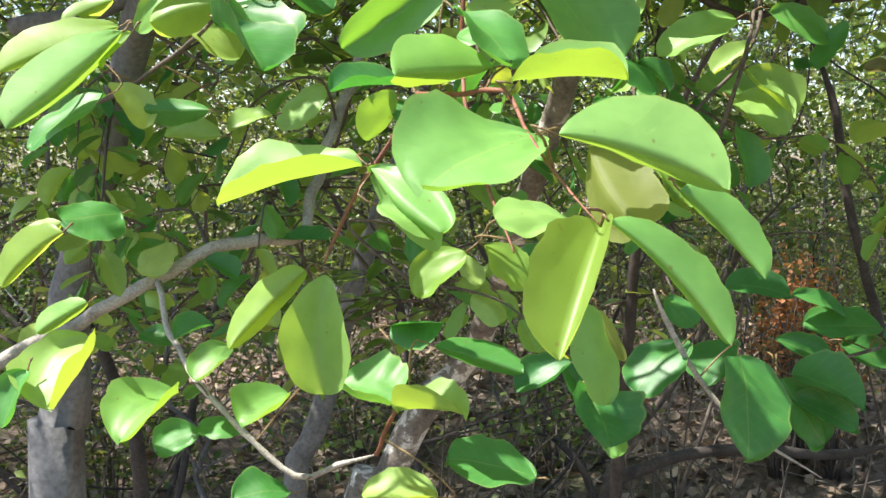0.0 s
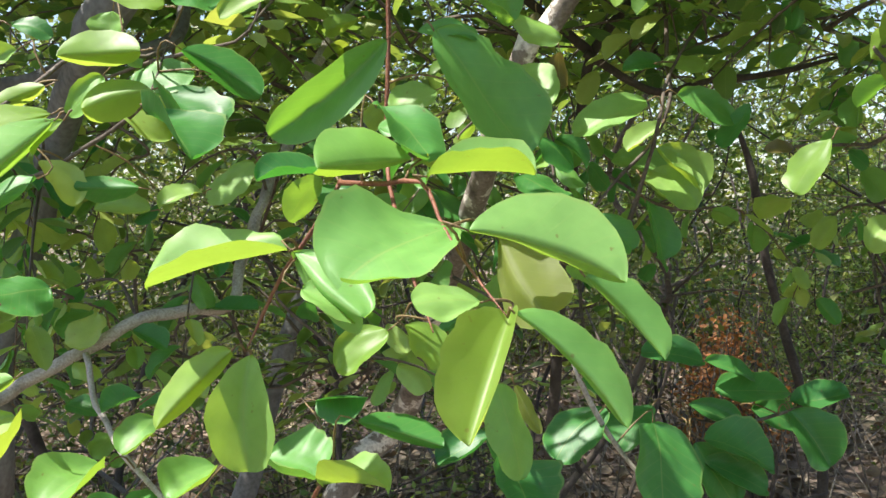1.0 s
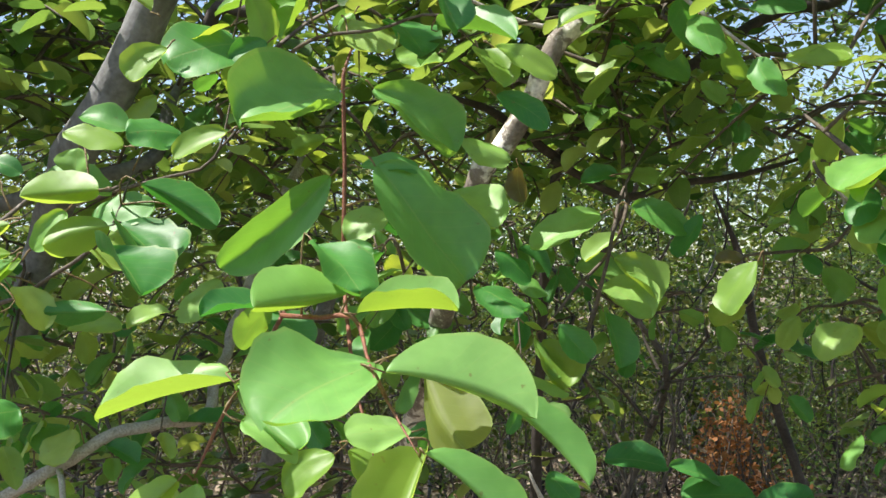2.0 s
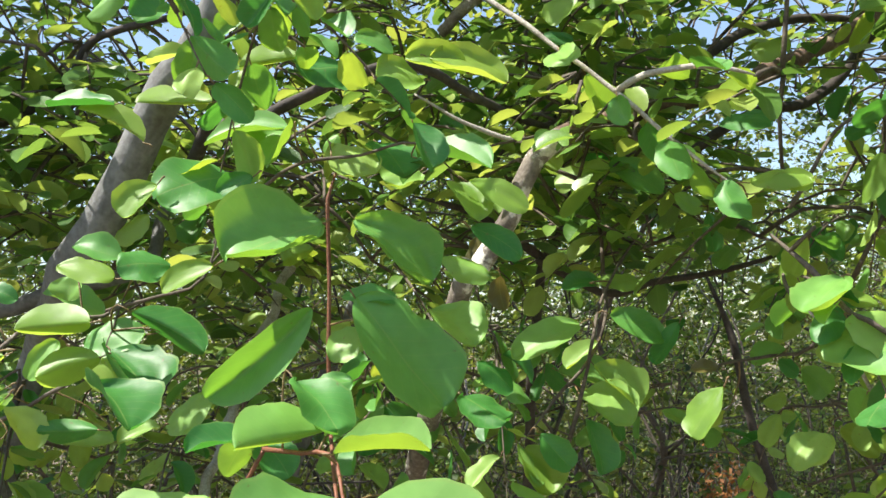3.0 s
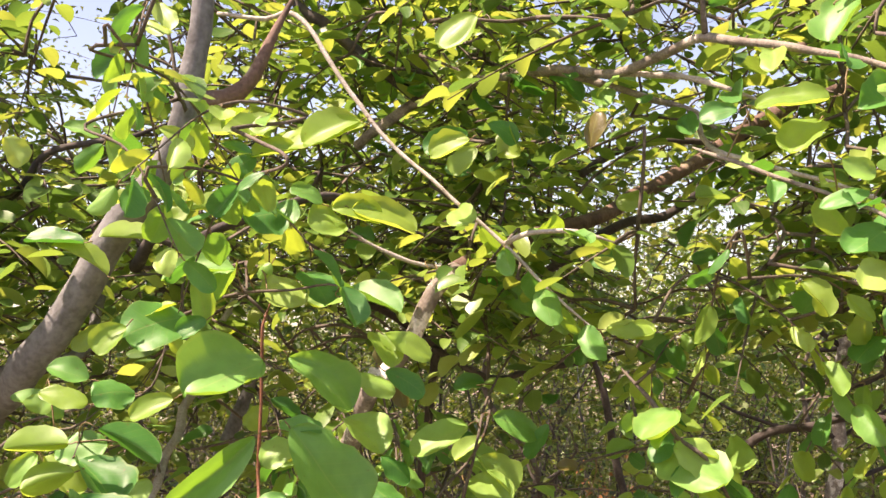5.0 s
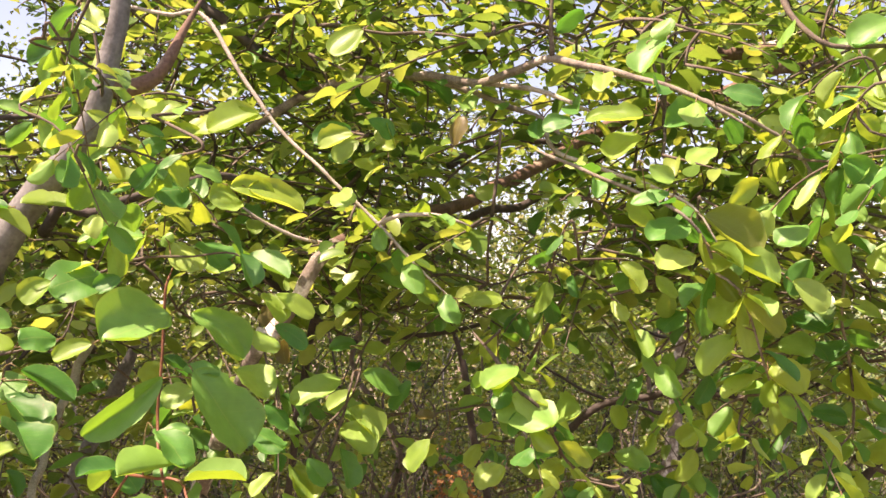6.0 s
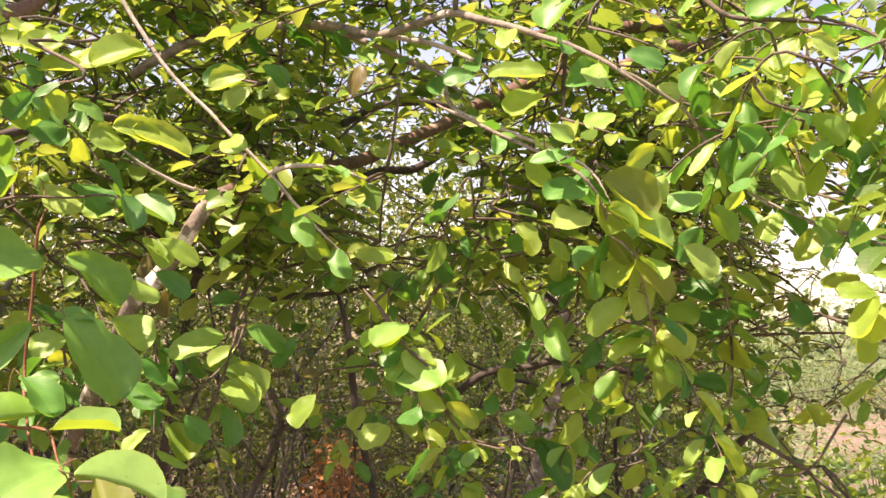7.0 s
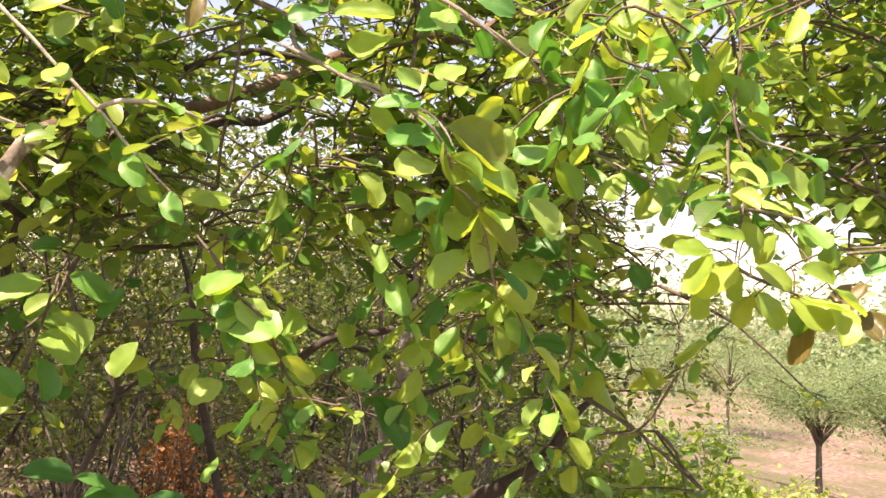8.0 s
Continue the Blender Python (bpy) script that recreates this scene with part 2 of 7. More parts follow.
def rotation_rows(along, normal):
    """Side, along and normal of each leaf, as unit rows."""
    y = along / np.linalg.norm(along, axis=1, keepdims=True)
    x = np.cross(y, normal)
    x /= np.linalg.norm(x, axis=1, keepdims=True) + 1e-9
    return x, y, np.cross(x, y)


def leaf_shape(rows):
    """Half-width profile of a blunt oval leaf as a folded mesh: places, faces and midrib marks."""
    v = [(0, s, 0) for s in [0.0] + [r[0] for r in rows] + [1.0]]
    n = len(v)
    for side in (-1, 1):
        v += [(side * w, s + 0.02, w) for s, w in rows]
    f = []
    m = len(rows)
    for o in (n, n + m):
        flip = (lambda q: q[::-1]) if o == n else (lambda q: q)
        f.append(flip((0, o, 1)))
        f += [flip((i + 1, o + i, o + i + 1, i + 2)) for i in range(m - 1)]
        f.append(flip((m, o + m - 1, m + 1)))
    return np.array(v, dtype=float), f


LEAF_ROUND = leaf_shape([(0.04, 0.13), (0.18, 0.35), (0.38, 0.48), (0.60, 0.5), (0.79, 0.42), (0.93, 0.25)])
LEAF_PLAIN = leaf_shape([(0.25, 0.42), (0.72, 0.42)])
LEAF_FAR = leaf_shape([(0.5, 0.5)])


def leaf_cloud(name, base, along, normal, length, mat, ratio=0.6, shape=LEAF_PLAIN):
    """Many small leaves in one mesh, each folded, arched and twisted in its own way."""
    own = np.random.default_rng(len(base))
    V0, F0 = shape
    x, y, z = rotation_rows(along, normal)
    n, m = len(base), len(V0)
    L = np.asarray(length)[:, None, None]
    u, s, w = V0[:, 0][None], V0[:, 1][None], V0[:, 2][None]
    fold, arch, twist = own.normal(0.38, 0.36, (n, 1)), own.normal(0.10, 0.16, (n, 1)), own.normal(0, 0.35, (n, 1))
    broad = ratio * own.uniform(0.85, 1.22, (n, 1))
    high = fold * w * 2 * broad * 0.5 - arch * s * s + twist * u * s * broad
    V = (x[:, None] * (u * broad)[:, :, None] + y[:, None] * np.repeat(s, n, 0)[:, :, None] + z[:, None] * high[:, :, None]) * L + base[:, None]
    verts = V.reshape(-1, 3)
    sizes = np.tile([len(f) for f in F0], n)
    idx = np.concatenate([np.array(f) for f in F0])
    loops = (np.arange(n)[:, None] * m + idx[None]).ravel()
    me = bpy.data.meshes.new(name)
    me.vertices.add(len(verts))
    me.vertices.foreach_set("co", verts.astype(np.float32).ravel())
    me.loops.add(len(loops))
    me.loops.foreach_set("vertex_index", loops.astype(np.int32))
    me.polygons.add(len(sizes))
    me.polygons.foreach_set("loop_start", np.concatenate([[0], np.cumsum(sizes)[:-1]]).astype(np.int32))
    layer = me.uv_layers.new(name="UVMap")
    uv = np.stack([V0[:, 0] + 0.5, V0[:, 1]], 1)
    layer.data.foreach_set("uv", np.tile(uv[idx], (n, 1)).astype(np.float32).ravel())
    me.polygons.foreach_set("use_smooth", np.ones(len(sizes), dtype=bool))
    me.materials.append(mat)
    me.update(calc_edges=True)
    me.validate()
    return me


# ---- ground ----
def ground_height(x, y):
    """Level under the thicket, falling away to the open side, with hills far off."""
    def step(a, b, v):
        t = min(1.0, max(0.0, (v - a) / (b - a)))
        return t * t * (3 - 2 * t)
    d = math.hypot(x, y)
    z = 0.07 * noise.noise(Vector((x * 0.5, y * 0.5, 0))) + 0.02 * noise.noise(Vector((x * 2.3, y * 2.3, 3)))
    z *= step(0.3, 2.0, d)
    z -= 2.7 * step(3.0, 24.0, x - 0.15 * y)
    z += 3.2 * step(70, 260, d) * (0.7 + 0.6 * noise.noise(Vector((x * 0.008, y * 0.008, 5))))
    z += 0.6 * step(12, 60, d) * noise.noise(Vector((x * 0.07, y * 0.07, 9)))
    return z


def build_ground():
    radii = [0.0] + [0.25 * 1.085 ** i for i in range(104)]
    spokes = 150
    verts, faces = [(0, 0, ground_height(0, 0))], []
    for r in radii[1:]:
        for s in range(spokes):
            a = 2 * math.pi * s / spokes
            x, y = r * math.sin(a), r * math.cos(a)
            verts.append((x, y, ground_height(x, y)))
    for s in range(spokes):
        faces.append((0, 1 + (s + 1) % spokes, 1 + s))
    for i in range(len(radii) - 2):
        for s in range(spokes):
            a, b = 1 + i * spokes + s, 1 + i * spokes + (s + 1) % spokes
            faces.append((a, b, b + spokes, a + spokes))
    ob = new("ground", mesh_of("ground", verts, faces, mat_soil))
    tagged(ob, "dry reddish-brown soil with patches of thin grass", "ground", kind="structure")


build_ground()
rng = np.random.default_rng(7)


def scatter_litter():
    """Dead leaves lying on the soil."""
    n = 27000
    az = np.radians(np.where(rng.random(n) < 0.8, rng.uniform(-36, 66, n), rng.uniform(-180, 180, n)))
    r = 1.2 + 10 * rng.random(n) ** 0.8
    x, y = r * np.sin(az), r * np.cos(az)
    z = np.array([ground_height(a, b) for a, b in zip(x, y)]) + rng.uniform(0.004, 0.05, n)
    turn = rng.uniform(0, 2 * math.pi, n)
    along = np.stack([np.cos(turn), np.sin(turn), rng.normal(0, 0.25, n)], 1)
    normal = np.stack([rng.normal(0, 0.7, n), rng.normal(0, 0.7, n), np.ones(n)], 1)
    me = leaf_cloud("leaf_litter", np.stack([x, y, z], 1), along, normal, rng.uniform(0.03, 0.09, n), mat_leaf_dead, 0.72)
    tagged(new("leaf_litter", me), "brown and grey dead leaves lying on dry soil", "leaf litter", kind="stuff")


scatter_litter()


# ---- the trees at hand ----
NODES = {}          # places on the limbs of each tree, from which its sprigs grow
OPEN_BOUGHS = []    # names of the boughs that sprigs are kept from hiding, seen from HUB
TWIGS = []          # (object, line) of every twig that can carry leaves


def tree(label, group=""):
    ob = new("tree", None)
    return tagged(ob, label, "tree", group)


def limb(parent, name, mat, points, radii, sides=9, rough=0.3, label="", carries=True, free=False):
    """A trunk, branch or twig as one round tapering mesh."""
    v, f = tube(points, radii, sides, max(0.012, min(0.05, radii[0] * 1.6)), rough, 0.9 if carries else 0.25)
    ob = part(name, mesh_of(name, v, f, mat), parent, label)
    if free:
        OPEN_BOUGHS.append(ob.name)
    NODES.setdefault(parent.name, []).extend(spline(points, radii, 0.06)[0])
    if carries:
        TWIGS.append((ob, spline(points, radii, 0.012)[0]))
    return ob


def leaf(base, tip, width, normal, fold=None, arch=None, mat=None, label=""):
    """One leaf from the foot of its blade to its tip; its stalk bends back to the nearest twig, which it belongs to."""
    b, e = Vector(base), Vector(tip)
    y = (e - b)
    length = y.length
    y.normalize()
    z = Vector(normal)
    z = (z - y * z.dot(y)).normalized()
    if z.z < 0:
        z = -z
    x = y.cross(z)
    key, more = noise.random_unit_vector(), noise.random_unit_vector()
    given = fold is not None
    fold = fold if given else (0.22 + 0.6 * abs(key.x)) * (1 if key.z > -0.5 else -0.8)
    arch = arch if arch is not None else 0.05 * key.y
    droop = 0.10 + 0.12 * more.x
    twist, curl, notch = 0.45 * more.y, 0.30 * more.z, max(0.0, 0.05 * key.y + 0.015)
    foot_power, tip_power = 0.56 + 0.12 * key.z, 0.42 + 0.07 * more.x
    if given:
        droop, twist, curl = 0.09 + 0.06 * more.x, 0.22 * more.y, 0.35 + 0.45 * more.z
    peak = foot_power / (foot_power + tip_power)
    top = peak ** foot_power * (1 - peak) ** tip_power
    rows, cols = 18, 10
    verts, faces, uvs = [], [], []
    lean, sweep = 0.12 * key.z, 0.05 * length * more.y
    for i in range(rows + 1):
        s = 0.5 - 0.5 * math.cos(math.pi * i / rows)
        prof = max((max(s, 0.0) ** foot_power) * (max(1 - s, 0.0) ** tip_power) / top, 0.012)
        turn = twist * (s - 0.4)
        for j in range(cols + 1):
            u = 2 * j / cols - 1
            edge = 1 + (0.15 * noise.noise(b * 90 + Vector((u * 1.5, s * 6, 1))) + 0.06 * noise.noise(b * 70 + Vector((u, s * 22, 7)))) * abs(u)
            half = width / 2 * prof * edge * (1 + lean * u)
            wave = width * (0.12 * noise.noise(b * 50 + Vector((u * 1.2, s * 2.6, 4))) * (0.25 + abs(u))
                            + 0.045 * noise.noise(b * 60 + Vector((u * 0.4, s * 7, 8))) * u * u)
            lift = fold * half * (abs(u) ** 1.2) + wave + curl * half * max(0.0, abs(u) - 0.62) * 1.6
            ahead = length * (s - notch * (1 - abs(u)) * s ** 10)
            off = x * math.cos(turn) + z * math.sin(turn)
            up = z * math.cos(turn) - x * math.sin(turn)
            p = b + y * ahead + off * (half * u) + x * (sweep * 4 * s * (1 - s)) + up * lift + z * (arch * length * 4 * s * (1 - s) - droop * length * s * (s - 0.75) - 0.02 * length)
            verts.append(p)
            uvs.append((0.5 + 0.5 * u, s))
    for i in range(rows):
        for j in range(cols):
            a = i * (cols + 1) + j
            faces.append((a, a + 1, a + cols + 2, a + cols + 1))
    # stalk
    owner, spot, best = None, None, 1e9
    for ob, line in TWIGS:
        for q in line:
            d = (q - b).length_squared
            if d < best:
                owner, spot, best = ob, q, d
    mats = [mat or mat_leaf]
    reach = math.sqrt(best)
    foot = b - z * 0.02 * length
    if reach > 0.055 or reach < 0.004:
        spot = foot - y * 0.008
        reach = 0.008
    if reach > 0.004:
        out = foot - y * min(0.5 * reach, 0.012)
        mid = spot.lerp(out, 0.55) + Vector((0.10 * key.x, 0.10 * key.y, 0.10)) * reach
        sv, sf = tube([spot, mid, out, foot - z * 0.001], [0.0011 if reach > 0.05 else 0.0008, 0.0008, 0.0006, 0.0005], 5, 0.006)
        o = len(verts)
        verts += sv
        uvs += [(0.5, 0.5)] * len(sv)
        faces += [tuple(k + o for k in q) for q in sf]
        stalk_from = len(faces) - len(sf)
    else:
        stalk_from = len(faces)
    me = mesh_of("leaf", verts, faces, mats[0], uvs)
    me.materials.append(mat_stalk)
    idx = np.zeros(len(me.polygons), dtype=np.int32)
    idx[stalk_from:] = 1
    me.polygons.foreach_set("material_index", idx)
    return part("leaf", me, owner, label)


tree_grey = tree("leaning tree with smooth pale grey bark and drooping leafy twigs", "trees at hand")
tree_pale = tree("arching tree with pale blotched bark and a long leafy limb", "trees at hand")
tree_dark = tree("slender forked tree with dark rough bark behind the leaves", "trees at hand")
limb(tree_dark, "branch", mat_bark_grey,
     [(-0.2400, 1.7200, -0.0500), (-0.2569, 1.6975, 0.7352), (-0.2134, 1.6911, 0.8860), (-0.1708, 1.6853, 1.0429), (-0.1295, 1.6766, 1.1680), (-0.0802, 1.6785, 1.2992), (-0.0270, 1.6903, 1.4291), (0.0167, 1.7013, 1.5500)],
     [0.0260, 0.0205, 0.0191, 0.0178, 0.0165, 0.0153, 0.0142, 0.0039], 12, 0.2, carries=False)
limb(tree_dark, "branch", mat_bark_dark,
     [(-0.5000, 1.5000, -0.0500), (-0.4534, 1.4850, 0.8244), (-0.4812, 1.4990, 0.9775), (-0.5017, 1.5053, 1.0456), (-0.5350, 1.5116, 1.1139), (-0.5504, 1.5225, 1.2329)],
     [0.0140, 0.0111, 0.0102, 0.0094, 0.0085, 0.0023], 12, 0.2, carries=False)
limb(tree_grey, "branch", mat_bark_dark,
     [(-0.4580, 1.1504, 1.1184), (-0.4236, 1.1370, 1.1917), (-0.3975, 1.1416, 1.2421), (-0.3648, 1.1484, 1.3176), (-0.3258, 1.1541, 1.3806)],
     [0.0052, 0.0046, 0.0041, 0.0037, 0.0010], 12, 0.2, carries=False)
limb(tree_grey, "trunk", mat_bark_grey,
     [(-0.4650, 1.2400, -0.0500), (-0.4414, 1.1447, 0.9470), (-0.4316, 1.1444, 1.0536), (-0.4065, 1.1177, 1.2005), (-0.3697, 1.0972, 1.3070), (-0.3312, 1.0651, 1.3955), (-0.3054, 1.0402, 1.4532), (-0.2238, 0.8836, 1.5234), (-0.1628, 0.8466, 1.6077), (-0.1143, 0.8126, 1.6787), (-0.0745, 0.7920, 1.7295), (-0.0540, 0.7738, 1.7798), (-0.0465, 0.7671, 1.8330), (-0.0376, 0.7581, 1.9055), (-0.0301, 0.7450, 2.0169)],
     [0.0420, 0.0307, 0.0291, 0.0225, 0.0194, 0.0181, 0.0170, 0.0193, 0.0184, 0.0170, 0.0148, 0.0132, 0.0122, 0.0107, 0.0068], 12, 0.2, carries=False)
limb(tree_grey, "branch", mat_bark_brown,
     [(-0.0538, 0.7728, 1.7886), (-0.0264, 0.7789, 1.7946), (-0.0042, 0.7753, 1.8026), (0.0135, 0.7710, 1.8221), (0.0288, 0.7754, 1.8573), (0.0550, 0.7861, 1.9149)],
     [0.0098, 0.0109, 0.0099, 0.0074, 0.0055, 0.0020], 12, 0.2, carries=False)
limb(tree_pale, "trunk", mat_bark_pale,
     [(-0.1999, 1.4981, -0.0500), (-0.1261, 1.3809, 0.8204), (-0.0778, 1.3717, 0.9033), (-0.0080, 1.3576, 1.0254), (0.0525, 1.3381, 1.1038), (0.1346, 0.8805, 1.4766), (0.1556, 0.8593, 1.5089), (0.1855, 0.8338, 1.5549), (0.2087, 0.8210, 1.6043), (0.2329, 0.8316, 1.6262)],
     [0.0360, 0.0270, 0.0230, 0.0200, 0.0170, 0.0106, 0.0100, 0.0097, 0.0102, 0.0110], 12, 0.2, carries=False)
limb(tree_pale, "branch", mat_bark_brown,
     [(0.2329, 0.8316, 1.6262), (0.2713, 0.8587, 1.6431), (0.3629, 0.9287, 1.6810), (0.4528, 1.0000, 1.7107), (0.5422, 1.0702, 1.7553), (0.6852, 1.1715, 1.8298), (0.7922, 1.2335, 1.8945), (0.9377, 1.2809, 1.9634), (1.1056, 1.3221, 2.0082), (1.2313, 1.3233, 2.0789), (1.4539, 1.3445, 2.1209)],
     [0.0105, 0.0100, 0.0098, 0.0100, 0.0106, 0.0114, 0.0122, 0.0128, 0.0132, 0.0136, 0.0140], 12, 0.3, carries=False)
limb(tree_grey, "branch", mat_bark_grey,
     [(-0.4507, 1.1103, 1.4894), (-0.3457, 1.0794, 1.5032), (-0.3039, 1.0641, 1.5168), (-0.2342, 1.0565, 1.5294), (-0.1964, 1.0812, 1.5496), (-0.1923, 1.1240, 1.6067), (-0.1756, 1.1652, 1.6680)],
     [0.0098, 0.0091, 0.0085, 0.0080, 0.0076, 0.0074, 0.0021], 12, 0.2, carries=False)
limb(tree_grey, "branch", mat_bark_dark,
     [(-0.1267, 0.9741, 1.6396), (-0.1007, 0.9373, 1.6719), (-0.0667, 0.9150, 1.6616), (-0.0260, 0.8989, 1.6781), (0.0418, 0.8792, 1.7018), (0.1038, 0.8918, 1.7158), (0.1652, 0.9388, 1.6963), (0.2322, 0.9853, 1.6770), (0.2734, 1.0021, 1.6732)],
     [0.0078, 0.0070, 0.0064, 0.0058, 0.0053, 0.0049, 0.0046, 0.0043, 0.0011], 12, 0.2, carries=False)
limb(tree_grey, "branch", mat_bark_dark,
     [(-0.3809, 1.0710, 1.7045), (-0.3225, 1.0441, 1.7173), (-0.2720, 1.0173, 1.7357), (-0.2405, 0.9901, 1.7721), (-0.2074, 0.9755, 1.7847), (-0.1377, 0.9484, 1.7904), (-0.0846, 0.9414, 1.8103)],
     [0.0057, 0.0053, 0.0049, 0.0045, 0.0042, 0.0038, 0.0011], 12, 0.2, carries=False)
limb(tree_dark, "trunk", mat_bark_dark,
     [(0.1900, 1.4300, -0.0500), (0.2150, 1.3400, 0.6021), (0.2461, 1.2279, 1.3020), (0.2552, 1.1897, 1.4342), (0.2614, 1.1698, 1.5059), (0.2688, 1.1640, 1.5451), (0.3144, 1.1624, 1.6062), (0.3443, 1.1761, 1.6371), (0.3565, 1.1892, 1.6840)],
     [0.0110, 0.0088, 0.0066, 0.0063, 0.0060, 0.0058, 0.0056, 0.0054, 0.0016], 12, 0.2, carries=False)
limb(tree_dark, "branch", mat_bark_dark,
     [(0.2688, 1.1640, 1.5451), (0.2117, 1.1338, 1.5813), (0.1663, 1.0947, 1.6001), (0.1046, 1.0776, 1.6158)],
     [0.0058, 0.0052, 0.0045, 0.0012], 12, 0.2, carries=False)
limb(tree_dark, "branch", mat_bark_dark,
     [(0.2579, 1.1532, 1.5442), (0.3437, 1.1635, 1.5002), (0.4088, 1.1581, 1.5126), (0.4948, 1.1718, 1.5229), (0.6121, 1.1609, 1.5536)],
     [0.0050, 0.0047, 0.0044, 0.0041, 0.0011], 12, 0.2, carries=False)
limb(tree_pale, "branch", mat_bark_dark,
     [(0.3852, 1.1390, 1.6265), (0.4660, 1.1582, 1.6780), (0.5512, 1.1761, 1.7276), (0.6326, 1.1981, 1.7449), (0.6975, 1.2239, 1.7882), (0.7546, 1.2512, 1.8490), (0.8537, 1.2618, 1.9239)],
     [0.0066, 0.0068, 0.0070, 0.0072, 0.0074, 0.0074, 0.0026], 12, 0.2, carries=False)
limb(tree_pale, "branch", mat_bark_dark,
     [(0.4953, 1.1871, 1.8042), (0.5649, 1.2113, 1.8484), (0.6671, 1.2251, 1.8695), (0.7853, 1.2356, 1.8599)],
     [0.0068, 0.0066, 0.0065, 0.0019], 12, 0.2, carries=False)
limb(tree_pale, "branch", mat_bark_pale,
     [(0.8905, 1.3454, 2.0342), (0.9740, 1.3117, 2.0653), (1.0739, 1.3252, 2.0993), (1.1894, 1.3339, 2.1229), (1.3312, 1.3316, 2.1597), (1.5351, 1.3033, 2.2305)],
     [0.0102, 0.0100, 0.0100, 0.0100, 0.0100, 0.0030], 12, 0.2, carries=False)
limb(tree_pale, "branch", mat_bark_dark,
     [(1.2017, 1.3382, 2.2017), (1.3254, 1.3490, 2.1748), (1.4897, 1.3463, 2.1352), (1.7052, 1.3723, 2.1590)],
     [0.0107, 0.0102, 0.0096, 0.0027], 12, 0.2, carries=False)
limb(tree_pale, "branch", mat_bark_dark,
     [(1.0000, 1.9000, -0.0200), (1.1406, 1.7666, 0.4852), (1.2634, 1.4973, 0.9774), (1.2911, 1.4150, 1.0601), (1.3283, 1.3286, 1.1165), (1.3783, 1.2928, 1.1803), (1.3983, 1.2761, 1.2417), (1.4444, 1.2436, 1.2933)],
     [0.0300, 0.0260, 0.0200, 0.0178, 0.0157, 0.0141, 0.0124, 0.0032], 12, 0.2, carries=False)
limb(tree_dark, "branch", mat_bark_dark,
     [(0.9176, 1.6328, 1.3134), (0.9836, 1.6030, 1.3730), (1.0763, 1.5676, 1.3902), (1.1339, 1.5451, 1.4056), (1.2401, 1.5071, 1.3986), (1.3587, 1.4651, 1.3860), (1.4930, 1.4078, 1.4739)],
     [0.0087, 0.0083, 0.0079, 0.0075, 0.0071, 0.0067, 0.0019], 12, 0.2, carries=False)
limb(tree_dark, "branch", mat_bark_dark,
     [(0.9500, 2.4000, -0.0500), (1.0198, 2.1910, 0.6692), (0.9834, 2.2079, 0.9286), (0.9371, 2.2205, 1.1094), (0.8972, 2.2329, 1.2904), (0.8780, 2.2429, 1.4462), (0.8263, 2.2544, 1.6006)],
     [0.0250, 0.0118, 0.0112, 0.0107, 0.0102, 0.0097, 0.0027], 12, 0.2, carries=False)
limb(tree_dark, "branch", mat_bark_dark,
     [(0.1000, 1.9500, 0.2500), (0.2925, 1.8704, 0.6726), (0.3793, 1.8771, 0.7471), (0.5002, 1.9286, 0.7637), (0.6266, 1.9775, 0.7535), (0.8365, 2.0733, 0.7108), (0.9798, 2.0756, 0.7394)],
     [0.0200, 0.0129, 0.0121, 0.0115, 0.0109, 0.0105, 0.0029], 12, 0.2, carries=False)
limb(tree_grey, "twig", mat_twig_red,
     [(-0.0086, 0.5640, 1.3794), (0.0166, 0.5422, 1.3776), (0.0356, 0.5208, 1.3778), (0.0424, 0.4896, 1.3593), (0.0476, 0.4687, 1.3487), (0.0581, 0.4422, 1.3304), (0.0667, 0.4160, 1.3173)],
     [0.0016, 0.0014, 0.0012, 0.0010, 0.0009, 0.0007, 0.0002])
limb(tree_grey, "twig", mat_twig_red,
     [(-0.0071, 0.5685, 1.3812), (-0.0240, 0.5735, 1.3519), (-0.0410, 0.5789, 1.3288), (-0.0539, 0.5739, 1.3027), (-0.0627, 0.5688, 1.2838)],
     [0.0014, 0.0013, 0.0012, 0.0011, 0.0003])
limb(tree_grey, "twig", mat_twig_red,
     [(0.0325, 0.7632, 1.5902), (0.0239, 0.7572, 1.5640), (0.0241, 0.7620, 1.5267), (0.0227, 0.7607, 1.4598), (0.0213, 0.7585, 1.3993), (0.0295, 0.6542, 1.3400), (0.0440, 0.5682, 1.2925)],
     [0.0008, 0.0017, 0.0018, 0.0018, 0.0017, 0.0014, 0.0005])
limb(tree_grey, "twig", mat_twig_red,
     [(-0.0457, 0.7328, 1.1304), (-0.0310, 0.6730, 1.1713), (-0.0171, 0.6332, 1.2057)],
     [0.0019, 0.0014, 0.0003])
limb(tree_grey, "branch", mat_twig_pale,
     [(-0.3862, 0.7267, 1.1560), (-0.3464, 0.8255, 1.1882), (-0.3142, 0.8841, 1.2072), (-0.2763, 0.9023, 1.2267), (-0.2490, 0.9110, 1.2407), (-0.2079, 0.9291, 1.2659), (-0.1670, 0.9566, 1.2720), (-0.1329, 0.9943, 1.2700), (-0.1264, 1.0351, 1.3019), (-0.1074, 1.1169, 1.3841), (-0.0560, 1.2699, 1.5561), (-0.0099, 1.3706, 1.6548)],
     [0.0052, 0.0057, 0.0060, 0.0060, 0.0058, 0.0058, 0.0058, 0.0058, 0.0058, 0.0061, 0.0066, 0.0021])
